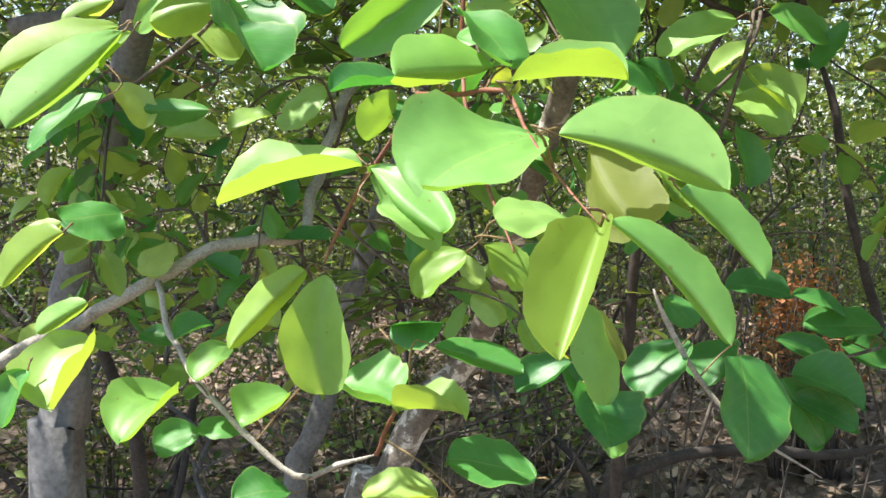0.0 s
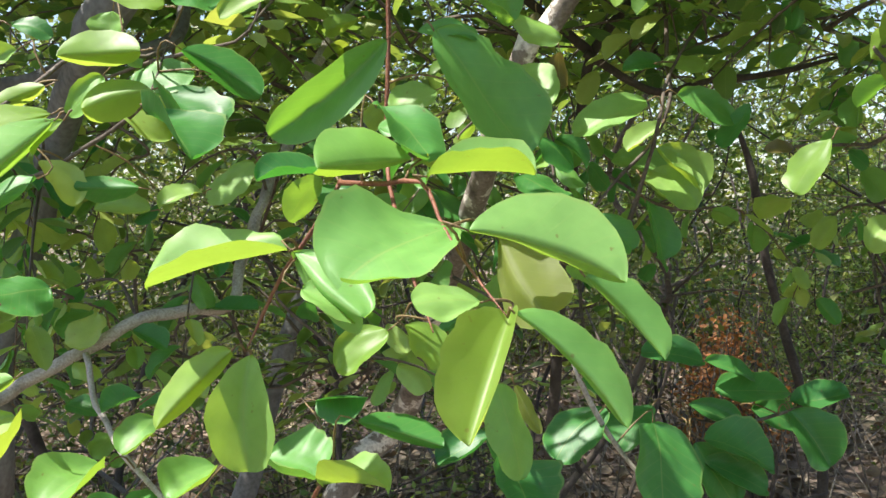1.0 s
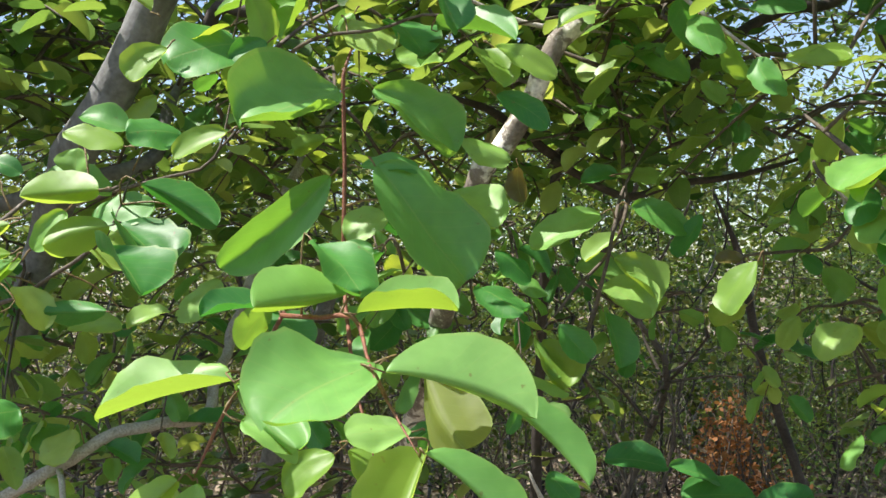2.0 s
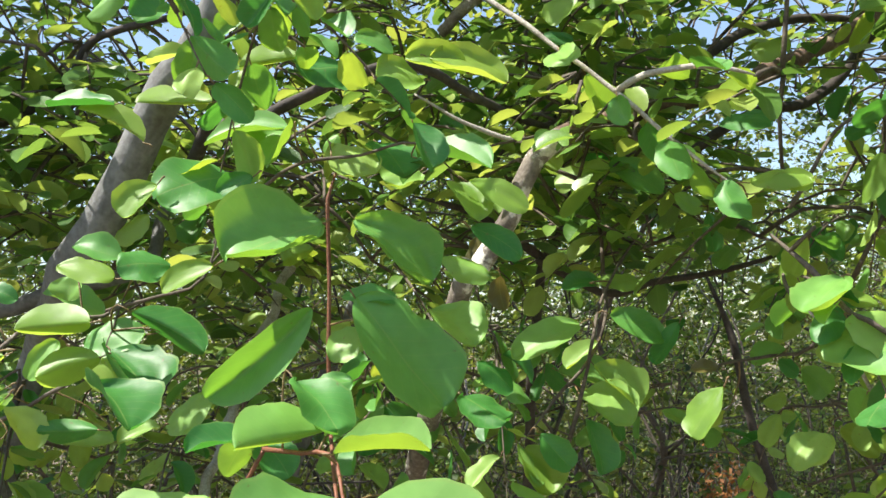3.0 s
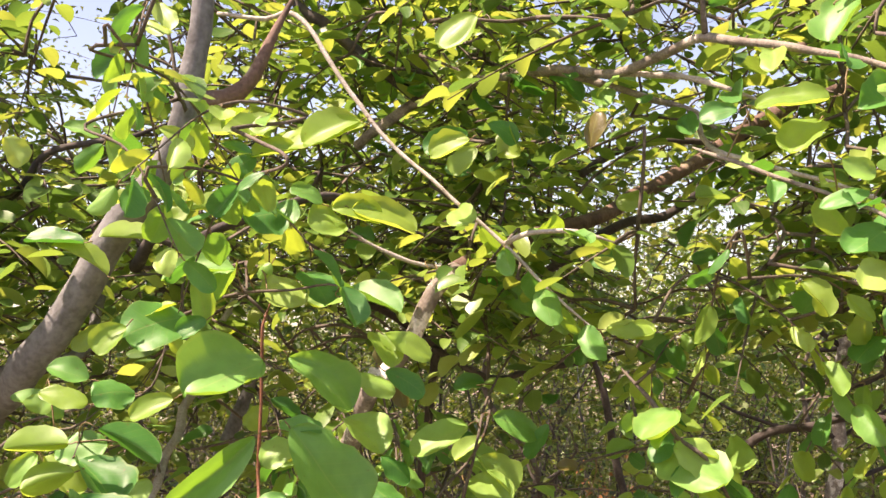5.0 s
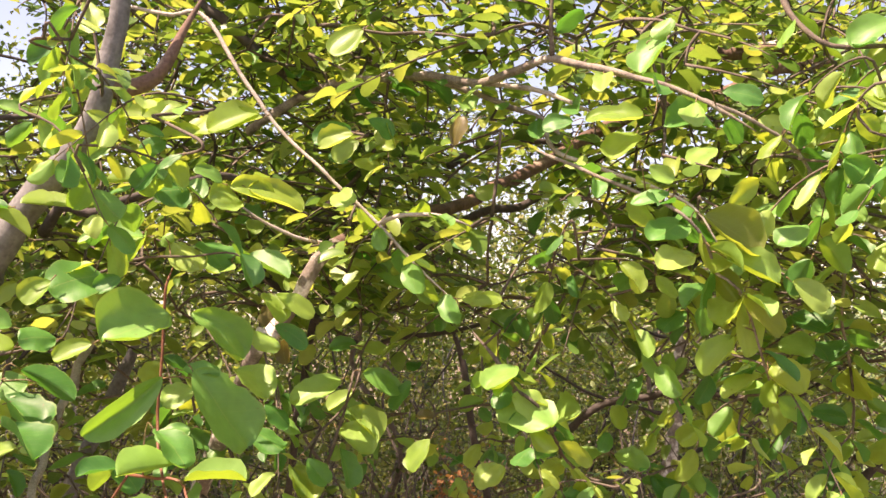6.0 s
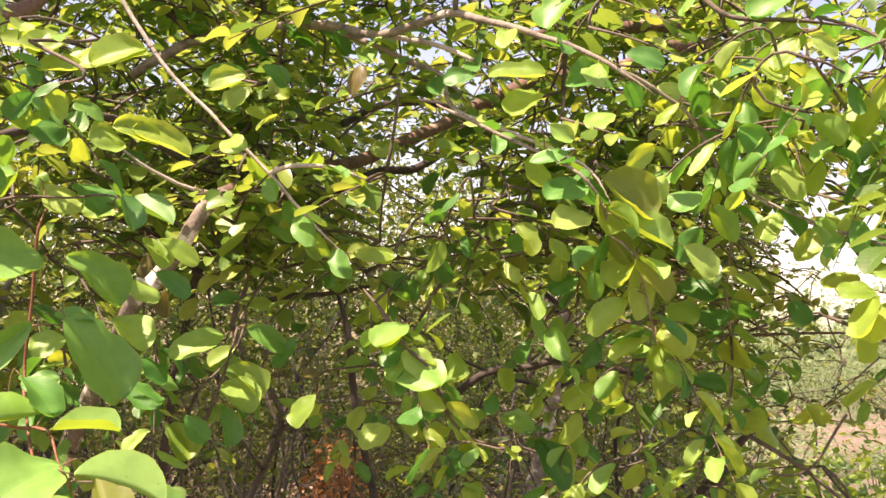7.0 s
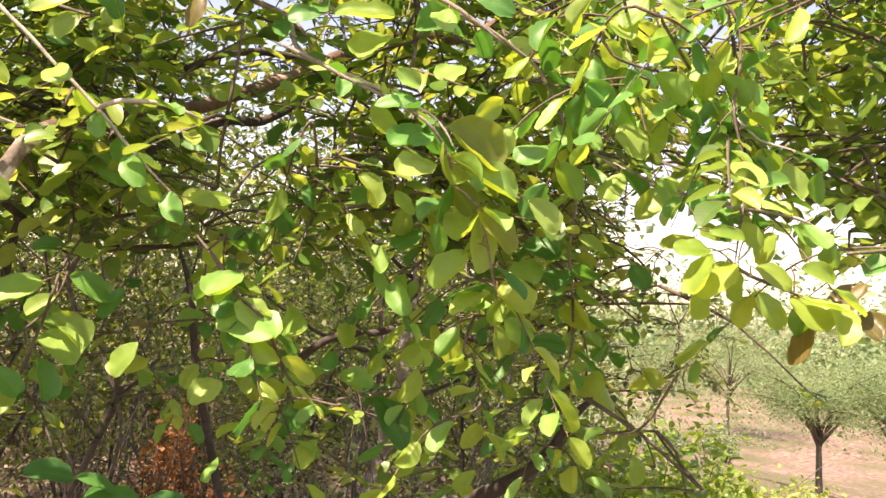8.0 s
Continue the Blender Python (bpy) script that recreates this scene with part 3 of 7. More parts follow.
limb(tree_grey, "twig", mat_twig_pale,
     [(-0.2472, 0.9007, 1.2381), (-0.2333, 0.8686, 1.2084), (-0.2135, 0.8365, 1.1903), (-0.1925, 0.8043, 1.1717), (-0.1573, 0.7611, 1.1510), (-0.1077, 0.7464, 1.1108), (-0.0734, 0.7394, 1.1214), (-0.0457, 0.7328, 1.1304)],
     [0.0030, 0.0028, 0.0027, 0.0025, 0.0023, 0.0022, 0.0021, 0.0006])
limb(tree_grey, "twig", mat_twig_brown,
     [(-0.2432, 0.6169, 1.4077), (-0.2092, 0.6564, 1.4431), (-0.1822, 0.6757, 1.4679), (-0.1441, 0.7035, 1.4705), (-0.1225, 0.7127, 1.4858)],
     [0.0006, 0.0016, 0.0015, 0.0014, 0.0004])
limb(tree_grey, "twig", mat_twig_brown,
     [(-0.3022, 0.8002, 1.3810), (-0.2512, 0.7973, 1.3940), (-0.2121, 0.7755, 1.4104), (-0.1459, 0.6921, 1.4361), (-0.1304, 0.7133, 1.4858)],
     [0.0008, 0.0020, 0.0017, 0.0014, 0.0004])
limb(tree_grey, "twig", mat_twig_brown,
     [(-0.0962, 0.8893, 1.5667), (-0.0411, 0.8316, 1.5861), (0.0044, 0.7656, 1.5971), (0.0523, 0.7510, 1.5986), (0.0981, 0.7164, 1.5996), (0.1378, 0.7169, 1.5641)],
     [0.0008, 0.0018, 0.0015, 0.0013, 0.0011, 0.0003])
limb(tree_grey, "twig", mat_twig_brown,
     [(-0.2220, 0.8408, 1.4683), (-0.1632, 0.8037, 1.4823), (-0.1238, 0.7992, 1.4914), (-0.0843, 0.7941, 1.5054), (-0.0684, 0.8138, 1.5771)],
     [0.0007, 0.0017, 0.0015, 0.0012, 0.0003])
limb(tree_grey, "twig", mat_twig_brown,
     [(0.2362, 0.8789, 1.3460), (0.2509, 0.8606, 1.4004), (0.2593, 0.8543, 1.4431), (0.2796, 0.8982, 1.4808), (0.3193, 0.9386, 1.5339), (0.3755, 0.9778, 1.5856)],
     [0.0022, 0.0019, 0.0017, 0.0016, 0.0014, 0.0004])
limb(tree_grey, "twig", mat_twig_brown,
     [(0.5318, 0.9081, 1.4828), (0.4834, 0.8961, 1.4253), (0.4550, 0.8979, 1.4197), (0.3669, 0.8222, 1.4131), (0.3605, 0.8033, 1.4034)],
     [0.0008, 0.0020, 0.0017, 0.0013, 0.0003])
limb(tree_grey, "twig", mat_twig_pale,
     [(0.1642, 0.7727, 1.2438), (0.1747, 0.7811, 1.2197), (0.2032, 0.7874, 1.1722), (0.2343, 0.7839, 1.1353), (0.2970, 0.7780, 1.0935)],
     [0.0008, 0.0021, 0.0020, 0.0019, 0.0005])
limb(tree_grey, "twig", mat_twig_brown,
     [(0.2978, 0.9891, 1.5985), (0.2949, 0.9563, 1.5475), (0.2892, 0.9340, 1.4981), (0.2831, 0.9023, 1.4626), (0.2595, 0.8815, 1.4222), (0.2216, 0.8617, 1.3858), (0.1878, 0.8417, 1.3511)],
     [0.0023, 0.0021, 0.0020, 0.0018, 0.0017, 0.0016, 0.0004])
limb(tree_grey, "twig", mat_twig_brown,
     [(0.5079, 0.9470, 1.1755), (0.4497, 0.9212, 1.1818), (0.3940, 0.8947, 1.1736), (0.3396, 0.8780, 1.1660), (0.2776, 0.8627, 1.1772)],
     [0.0008, 0.0019, 0.0016, 0.0013, 0.0003])
limb(tree_grey, "twig", mat_twig_pale,
     [(0.5036, 0.9369, 1.5079), (0.5030, 0.9123, 1.4539), (0.5116, 0.8936, 1.4366), (0.5345, 0.8955, 1.4083), (0.5432, 0.8985, 1.3745), (0.5461, 0.9002, 1.3575)],
     [0.0007, 0.0019, 0.0016, 0.0015, 0.0013, 0.0003])
limb(tree_grey, "twig", mat_twig_pale,
     [(-0.0333, 0.9494, 1.9471), (0.0243, 0.9071, 1.9290), (0.0516, 0.8800, 1.9284), (0.0791, 0.8571, 1.8943), (0.1198, 0.8264, 1.8143), (0.1623, 0.8030, 1.7565), (0.2144, 0.7668, 1.6990), (0.2658, 0.7408, 1.6452), (0.3091, 0.7164, 1.5933), (0.3567, 0.7007, 1.5464)],
     [0.0025, 0.0028, 0.0029, 0.0028, 0.0026, 0.0024, 0.0022, 0.0020, 0.0016, 0.0007], free=True)
limb(tree_grey, "twig", mat_twig_pale,
     [(0.2658, 0.7408, 1.6452), (0.2880, 0.7242, 1.6538), (0.3192, 0.7063, 1.6553), (0.3410, 0.6917, 1.6487), (0.3656, 0.6869, 1.6408)],
     [0.0029, 0.0027, 0.0025, 0.0022, 0.0007], free=True)
limb(tree_grey, "twig", mat_twig_pale,
     [(0.1034, 0.8953, 1.6876), (0.1762, 0.8934, 1.6460), (0.2439, 0.8884, 1.6328), (0.2777, 0.8858, 1.6274)],
     [0.0010, 0.0025, 0.0021, 0.0005])
limb(tree_pale, "branch", mat_twig_grey,
     [(0.1483, 1.1289, 1.8248), (0.1931, 1.0837, 1.8539), (0.2259, 1.0525, 1.8765), (0.2875, 0.9653, 1.8792), (0.3505, 0.8694, 1.8662), (0.4042, 0.7774, 1.8385), (0.4330, 0.7185, 1.8422), (0.4579, 0.6608, 1.8432), (0.4813, 0.5963, 1.8184), (0.5035, 0.5521, 1.7987), (0.5335, 0.5064, 1.7770), (0.5602, 0.4724, 1.7507), (0.5907, 0.4480, 1.7225)],
     [0.0077, 0.0075, 0.0074, 0.0067, 0.0059, 0.0055, 0.0053, 0.0048, 0.0039, 0.0035, 0.0028, 0.0022, 0.0006], free=True)
limb(tree_pale, "branch", mat_bark_dark,
     [(0.0519, 1.1180, 2.0948), (0.0676, 1.1028, 2.0205), (0.1075, 1.0881, 1.9801), (0.1443, 1.0736, 1.9443), (0.1888, 1.0577, 1.9049), (0.2259, 1.0525, 1.8765)],
     [0.0077, 0.0084, 0.0083, 0.0079, 0.0074, 0.0070], free=True)
limb(tree_pale, "branch", mat_twig_grey,
     [(0.3505, 0.8694, 1.8662), (0.3923, 0.8311, 1.8457), (0.4389, 0.7923, 1.8195), (0.4823, 0.7445, 1.7899), (0.5049, 0.7227, 1.7556)],
     [0.0048, 0.0043, 0.0039, 0.0034, 0.0010])
limb(tree_pale, "twig", mat_twig_pale,
     [(0.4042, 0.7774, 1.8385), (0.4474, 0.7376, 1.8276), (0.4841, 0.6904, 1.8047), (0.5222, 0.6541, 1.7754)],
     [0.0035, 0.0034, 0.0029, 0.0010])
limb(tree_pale, "twig", mat_twig_brown,
     [(0.4579, 0.6608, 1.8432), (0.4533, 0.6562, 1.8886), (0.4544, 0.6489, 1.9455)],
     [0.0032, 0.0029, 0.0008])
limb(tree_pale, "twig", mat_twig_pale,
     [(0.4823, 0.7445, 1.7899), (0.4888, 0.7275, 1.7475), (0.5243, 0.6611, 1.7155), (0.5563, 0.5953, 1.6844), (0.5817, 0.5516, 1.6555), (0.5996, 0.5319, 1.6135)],
     [0.0031, 0.0030, 0.0025, 0.0021, 0.0017, 0.0006], free=True)
limb(tree_pale, "branch", mat_bark_brown,
     [(0.8385, 1.2033, 2.0040), (0.8946, 1.1561, 2.0282), (0.9688, 1.1182, 2.0267), (1.0316, 1.0825, 2.0288), (1.1293, 1.0384, 2.0329)],
     [0.0060, 0.0137, 0.0145, 0.0124, 0.0075], 12, 0.2, carries=False, free=True)
limb(tree_pale, "twig", mat_bark_dark,
     [(0.9259, 0.4251, 1.5896), (0.9159, 0.4162, 1.6370), (0.8966, 0.4127, 1.6924), (0.8768, 0.4082, 1.7659), (0.8599, 0.4141, 1.8348)],
     [0.0013, 0.0016, 0.0019, 0.0020, 0.0022])
limb(tree_pale, "twig", mat_twig_pale,
     [(0.8047, 0.5557, 1.6544), (0.8339, 0.5158, 1.6243), (0.8775, 0.4661, 1.6061), (0.9257, 0.4251, 1.5916), (0.8169, 0.3194, 1.5416), (0.7734, 0.3012, 1.5153)],
     [0.0014, 0.0020, 0.0021, 0.0021, 0.0014, 0.0005])
limb(tree_pale, "twig", mat_twig_grey,
     [(0.4154, 0.6079, 1.7208), (0.4260, 0.5839, 1.7079), (0.4594, 0.5520, 1.6871), (0.4980, 0.5083, 1.6583), (0.5171, 0.4710, 1.6374), (0.5404, 0.4649, 1.6092), (0.5587, 0.4719, 1.5768), (0.5748, 0.4568, 1.5594), (0.6170, 0.4798, 1.4878), (0.6895, 0.5640, 1.4453)],
     [0.0008, 0.0021, 0.0020, 0.0018, 0.0017, 0.0016, 0.0015, 0.0014, 0.0013, 0.0004])
limb(tree_pale, "twig", mat_twig_grey,
     [(0.5950, 0.5520, 1.7810), (0.6508, 0.5341, 1.7553), (0.7018, 0.5194, 1.7135), (0.7647, 0.5371, 1.6239), (0.8018, 0.5854, 1.5347), (0.8798, 0.6690, 1.4800), (0.9569, 0.7599, 1.3528)],
     [0.0025, 0.0023, 0.0021, 0.0020, 0.0018, 0.0017, 0.0005])
limb(tree_pale, "twig", mat_twig_brown,
     [(0.7912, 0.4334, 1.8363), (0.8144, 0.3627, 1.7938), (0.8067, 0.3366, 1.7272), (0.7911, 0.3267, 1.6706), (0.7910, 0.3079, 1.6005), (0.7746, 0.2978, 1.5537), (0.7734, 0.3012, 1.5154)],
     [0.0020, 0.0018, 0.0017, 0.0015, 0.0014, 0.0013, 0.0004])
limb(tree_pale, "twig", mat_twig_pale,
     [(0.7940, 0.3252, 1.6652), (0.8151, 0.3134, 1.6441), (0.8422, 0.2968, 1.6376), (0.8775, 0.2759, 1.6205)],
     [0.0014, 0.0012, 0.0011, 0.0003])
limb(tree_pale, "twig", mat_twig_grey,
     [(0.8048, 0.5557, 1.6545), (0.7952, 0.4464, 1.6110), (0.7898, 0.3340, 1.5765), (0.8188, 0.3158, 1.5748), (0.8630, 0.2888, 1.5653), (0.8993, 0.2680, 1.5368)],
     [0.0007, 0.0017, 0.0015, 0.0014, 0.0012, 0.0003])
limb(tree_pale, "twig", mat_twig_brown,
     [(0.7734, 0.3012, 1.5154), (0.7802, 0.2858, 1.5051), (0.8157, 0.2644, 1.4917), (0.9053, 0.2689, 1.4689)],
     [0.0022, 0.0018, 0.0014, 0.0003])
limb(tree_pale, "twig", mat_twig_brown,
     [(0.3762, 0.7101, 1.5180), (0.3966, 0.6841, 1.4851), (0.4133, 0.6597, 1.4498), (0.4318, 0.6434, 1.4347), (0.5088, 0.7288, 1.3600), (0.5502, 0.7155, 1.3366), (0.6023, 0.6942, 1.3525)],
     [0.0010, 0.0025, 0.0022, 0.0020, 0.0019, 0.0017, 0.0004])
limb(tree_pale, "twig", mat_twig_pale,
     [(0.3922, 0.7092, 1.4641), (0.4230, 0.7008, 1.4311), (0.4411, 0.6974, 1.3944), (0.4452, 0.6971, 1.3809)],
     [0.0007, 0.0018, 0.0016, 0.0004])
limb(tree_pale, "twig", mat_twig_brown,
     [(0.7086, 0.5741, 1.9289), (0.7118, 0.5251, 1.8661), (0.7358, 0.4866, 1.8385), (0.7870, 0.4468, 1.8340), (0.8402, 0.4277, 1.8290)],
     [0.0041, 0.0034, 0.0029, 0.0023, 0.0006])

leaf((-0.0391, 0.5723, 1.3422), (-0.1185, 0.5707, 1.3232), 0.0481, (-0.21, -0.36, 0.91), 0.74, 0.03, mat=mat_leaf_sunlit)
leaf((-0.0598, 0.5655, 1.2820), (-0.0615, 0.5595, 1.2166), 0.0360, (0.01, -1.00, 0.09), 0.82, 0.03, mat=mat_leaf_sunlit)
leaf((-0.0700, 0.5618, 1.2853), (-0.1119, 0.5581, 1.2441), 0.0188, (-0.18, 0.98, 0.09), 1.44, 0.03, mat=mat_leaf_yellow, label="yellow-green leaf")
leaf((0.0473, 0.4787, 1.3545), (-0.0047, 0.4324, 1.3323), 0.0646, (0.06, -0.49, 0.87), 0.30, 0.03, mat=mat_leaf_sunlit)
leaf((0.0530, 0.4368, 1.3546), (0.1224, 0.4346, 1.3318), 0.0295, (0.17, 0.89, 0.43), 1.58, 0.03, mat=mat_leaf_sunlit)
leaf((0.0720, 0.4868, 1.3486), (0.0884, 0.4500, 1.3144), 0.0366, (-0.64, -0.66, 0.40), -1.09, 0.03, mat=mat_leaf_pale, label="pale underside of a leaf in shade")
leaf((0.0698, 0.4320, 1.3187), (0.0469, 0.3895, 1.2704), 0.0291, (-0.31, -0.63, 0.71), 1.54, 0.03, mat=mat_leaf_yellow, label="yellow-green leaf")
leaf((0.0696, 0.4108, 1.3200), (0.1161, 0.4063, 1.2720), 0.0165, (0.32, 0.92, 0.23), 2.04, 0.03, mat=mat_leaf_sunlit)
leaf((0.1192, 0.5032, 1.3285), (0.1599, 0.4993, 1.2862), 0.0215, (0.43, 0.84, 0.33), 1.66, 0.03, mat=mat_leaf_sunlit)
leaf((0.0312, 0.5377, 1.3908), (-0.0193, 0.5124, 1.3859), 0.0276, (-0.45, 0.83, 0.35), 1.26, 0.03)
leaf((-0.0135, 0.5658, 1.3843), (-0.0536, 0.5494, 1.3813), 0.0282, (0.09, -0.39, 0.92), 0.72, 0.03)
leaf((0.0379, 0.4992, 1.3815), (0.0919, 0.4921, 1.3815), 0.0334, (-0.05, -0.35, 0.94), 0.83, 0.03)
leaf((-0.0232, 0.6450, 1.3798), (0.0010, 0.6250, 1.3549), 0.0301, (0.12, -0.72, 0.69), -0.03, 0.03)
leaf((-0.0224, 0.6305, 1.3841), (-0.0432, 0.6280, 1.3572), 0.0251, (-0.55, 0.76, 0.35), -0.05, 0.03)
leaf((-0.0342, 0.5473, 1.3409), (0.0024, 0.5053, 1.3089), 0.0320, (-0.65, -0.73, 0.22), -1.29, 0.03, mat=mat_leaf_sunlit)
leaf((-0.0275, 0.5299, 1.3224), (0.0038, 0.5209, 1.3077), 0.0275, (0.14, -0.68, 0.72), 0.15, 0.03, mat=mat_leaf_sunlit)
leaf((0.0654, 0.5176, 1.3153), (0.0303, 0.5054, 1.3157), 0.0273, (0.21, -0.57, 0.79), -0.29, 0.03, mat=mat_leaf_sunlit)
leaf((0.0175, 0.6054, 1.2903), (-0.0139, 0.6034, 1.2669), 0.0272, (-0.36, -0.75, 0.56), 0.06, 0.03, mat=mat_leaf_yellow, label="yellow-green leaf")
leaf((-0.0288, 0.6749, 1.2357), (0.0058, 0.6480, 1.2416), 0.0198, (0.50, 0.74, 0.44), -2.20, 0.03)
leaf((-0.0006, 0.6216, 1.2315), (0.0527, 0.6199, 1.2144), 0.0175, (0.04, 1.00, 0.02), 1.48, 0.03)
leaf((-0.0242, 0.6374, 1.1882), (0.0165, 0.6056, 1.1948), 0.0392, (-0.18, -0.03, 0.98), 0.72, 0.03)
leaf((-0.0614, 0.6512, 1.2017), (-0.0277, 0.6233, 1.1958), 0.0503, (0.03, -0.18, 0.98), 0.46, 0.03)
leaf((0.0649, 0.6641, 1.1358), (0.0059, 0.6654, 1.1492), 0.0444, (0.18, -0.50, 0.85), 0.15, 0.03, mat=mat_leaf_deep_shade)
leaf((-0.0005, 0.6876, 1.1160), (-0.0526, 0.6878, 1.1178), 0.0317, (0.03, -0.39, 0.92), 0.22, 0.03)
leaf((-0.1053, 0.7157, 1.1097), (-0.1439, 0.6989, 1.1120), 0.0353, (0.24, -0.43, 0.87), 0.13, 0.03)
leaf((-0.1700, 0.5805, 1.4164), (-0.2342, 0.5758, 1.3644), 0.0291, (-0.39, 0.82, 0.41), 1.49, 0.03, mat=mat_leaf_sunlit)
leaf((-0.1783, 0.6025, 1.4224), (-0.2463, 0.6003, 1.3976), 0.0221, (-0.22, 0.82, 0.52), 1.63, 0.03, mat=mat_leaf_yellow, label="yellow-green leaf")
leaf((-0.1947, 0.6454, 1.4435), (-0.2260, 0.6442, 1.4301), 0.0138, (-0.19, 0.92, 0.36), 1.05, 0.03, mat=mat_leaf_yellow, label="yellow-green leaf")
leaf((-0.1271, 0.6354, 1.4395), (-0.1683, 0.6295, 1.4275), 0.0250, (-0.15, 0.99, 0.03), 0.96, 0.03, mat=mat_leaf_yellow, label="yellow-green leaf")
leaf((-0.1652, 0.6653, 1.4532), (-0.1869, 0.6629, 1.4269), 0.0209, (-0.26, -0.92, 0.29), -0.03, 0.03)
leaf((-0.1322, 0.6846, 1.4453), (-0.0957, 0.6463, 1.4094), 0.0543, (0.39, -0.41, 0.83), 0.43, 0.03)
leaf((-0.1672, 0.7143, 1.4463), (-0.1311, 0.7114, 1.4153), 0.0342, (0.36, -0.79, 0.49), 0.03, 0.03)
leaf((0.2468, 0.8518, 1.4567), (0.1827, 0.8493, 1.4281), 0.0405, (-0.29, -0.65, 0.71), 0.30, 0.03)
leaf((0.2811, 0.8709, 1.4645), (0.3323, 0.8685, 1.4394), 0.0350, (0.18, -0.87, 0.46), 0.12, 0.03)
leaf((0.2493, 0.9859, 1.4116), (0.3213, 0.9835, 1.3860), 0.0419, (0.22, -0.69, 0.69), 0.21, 0.03, mat=mat_leaf_sunlit)
leaf((0.2668, 0.8850, 1.4174), (0.3098, 0.8815, 1.3794), 0.0430, (0.35, -0.81, 0.47), 0.24, 0.03)
leaf((0.2509, 0.8647, 1.3677), (0.2645, 0.8601, 1.3170), 0.0352, (0.53, -0.82, 0.22), 0.25, 0.03)
leaf((-0.2398, 0.7716, 1.4041), (-0.2122, 0.7685, 1.3700), 0.0294, (0.58, -0.62, 0.53), 0.11, 0.03)
leaf((-0.1677, 0.7735, 1.3825), (-0.2161, 0.7736, 1.3831), 0.0208, (0.00, 1.00, 0.05), 0.83, 0.03)
leaf((-0.1814, 0.8716, 1.3661), (-0.2291, 0.8719, 1.3690), 0.0262, (0.04, -0.66, 0.75), 0.22, 0.03)
leaf((-0.1285, 0.8203, 1.3798), (-0.1611, 0.8076, 1.3683), 0.0267, (-0.10, -0.52, 0.85), 0.52, 0.03)
leaf((-0.2401, 0.7861, 1.3069), (-0.2725, 0.7494, 1.3040), 0.0479, (0.45, -0.46, 0.77), -0.21, 0.03)
leaf((-0.2779, 0.7652, 1.3001), (-0.3017, 0.7518, 1.2827), 0.0172, (-0.56, 0.81, 0.15), 1.30, 0.03)
leaf((-0.2226, 0.6197, 1.3038), (-0.2602, 0.6168, 1.2717), 0.0205, (-0.39, 0.84, 0.38), 1.59, 0.03, mat=mat_leaf_yellow, label="yellow-green leaf")
leaf((-0.2607, 0.9667, 1.2707), (-0.2763, 0.9374, 1.2487), 0.0381, (-0.10, -0.56, 0.82), 0.20, 0.03)
leaf((-0.2402, 0.9171, 1.2719), (-0.2489, 0.8873, 1.2449), 0.0382, (-0.22, -0.62, 0.75), 0.12, 0.03)
leaf((-0.2127, 0.6283, 1.2385), (-0.2227, 0.5860, 1.2047), 0.0538, (-0.38, -0.52, 0.76), 0.35, 0.03)
leaf((-0.2392, 0.5972, 1.2248), (-0.2502, 0.5848, 1.1941), 0.0284, (-0.46, -0.76, 0.47), 0.29, 0.03)
leaf((-0.2515, 0.7370, 1.2445), (-0.2884, 0.7350, 1.2227), 0.0177, (-0.21, 0.94, 0.27), 1.21, 0.03)
leaf((-0.1832, 0.8314, 1.2112), (-0.2129, 0.8201, 1.2024), 0.0254, (-0.10, -0.43, 0.90), 0.47, 0.03)
leaf((-0.1619, 0.7825, 1.2038), (-0.1814, 0.7546, 1.1838), 0.0342, (-0.13, -0.51, 0.85), 0.21, 0.03)
leaf((-0.2944, 0.9967, 1.1763), (-0.2589, 0.9836, 1.1670), 0.0282, (0.04, -0.50, 0.86), 0.13, 0.03)
leaf((-0.1931, 0.7531, 1.1749), (-0.2250, 0.7060, 1.1531), 0.0536, (-0.13, -0.34, 0.93), 0.40, 0.03)
leaf((-0.2891, 1.1516, 1.1093), (-0.3065, 1.1230, 1.0918), 0.0340, (0.03, -0.54, 0.84), 0.07, 0.03)
leaf((-0.2855, 1.1860, 1.0782), (-0.2979, 1.1703, 1.0679), 0.0203, (0.06, -0.58, 0.81), -0.03, 0.03)
leaf((-0.1093, 0.7452, 1.1731), (-0.1382, 0.7130, 1.1602), 0.0378, (-0.04, -0.34, 0.94), 0.33, 0.03)
leaf((-0.1458, 0.7638, 1.1430), (-0.1821, 0.7641, 1.1447), 0.0227, (0.04, -0.55, 0.83), -0.11, 0.03)
leaf((-0.1819, 0.7713, 1.1405), (-0.2123, 0.7550, 1.1281), 0.0323, (0.02, -0.63, 0.77), -0.06, 0.03)
leaf((0.1965, 0.8005, 1.2003), (0.1511, 0.7795, 1.1632), 0.0478, (-0.37, -0.54, 0.76), -0.03, 0.03, mat=mat_leaf_deep_shade)
leaf((0.1052, 0.7106, 1.1819), (0.1158, 0.6751, 1.1529), 0.0598, (0.43, -0.49, 0.76), 0.22, 0.03, mat=mat_leaf_deep_shade)
leaf((0.0742, 0.5200, 1.2705), (0.0883, 0.5154, 1.2204), 0.0334, (0.62, -0.75, 0.24), -0.23, 0.03, mat=mat_leaf_sunlit)
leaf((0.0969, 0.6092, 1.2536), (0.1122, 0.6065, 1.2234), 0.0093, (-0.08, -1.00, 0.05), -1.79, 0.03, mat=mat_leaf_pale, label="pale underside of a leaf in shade")
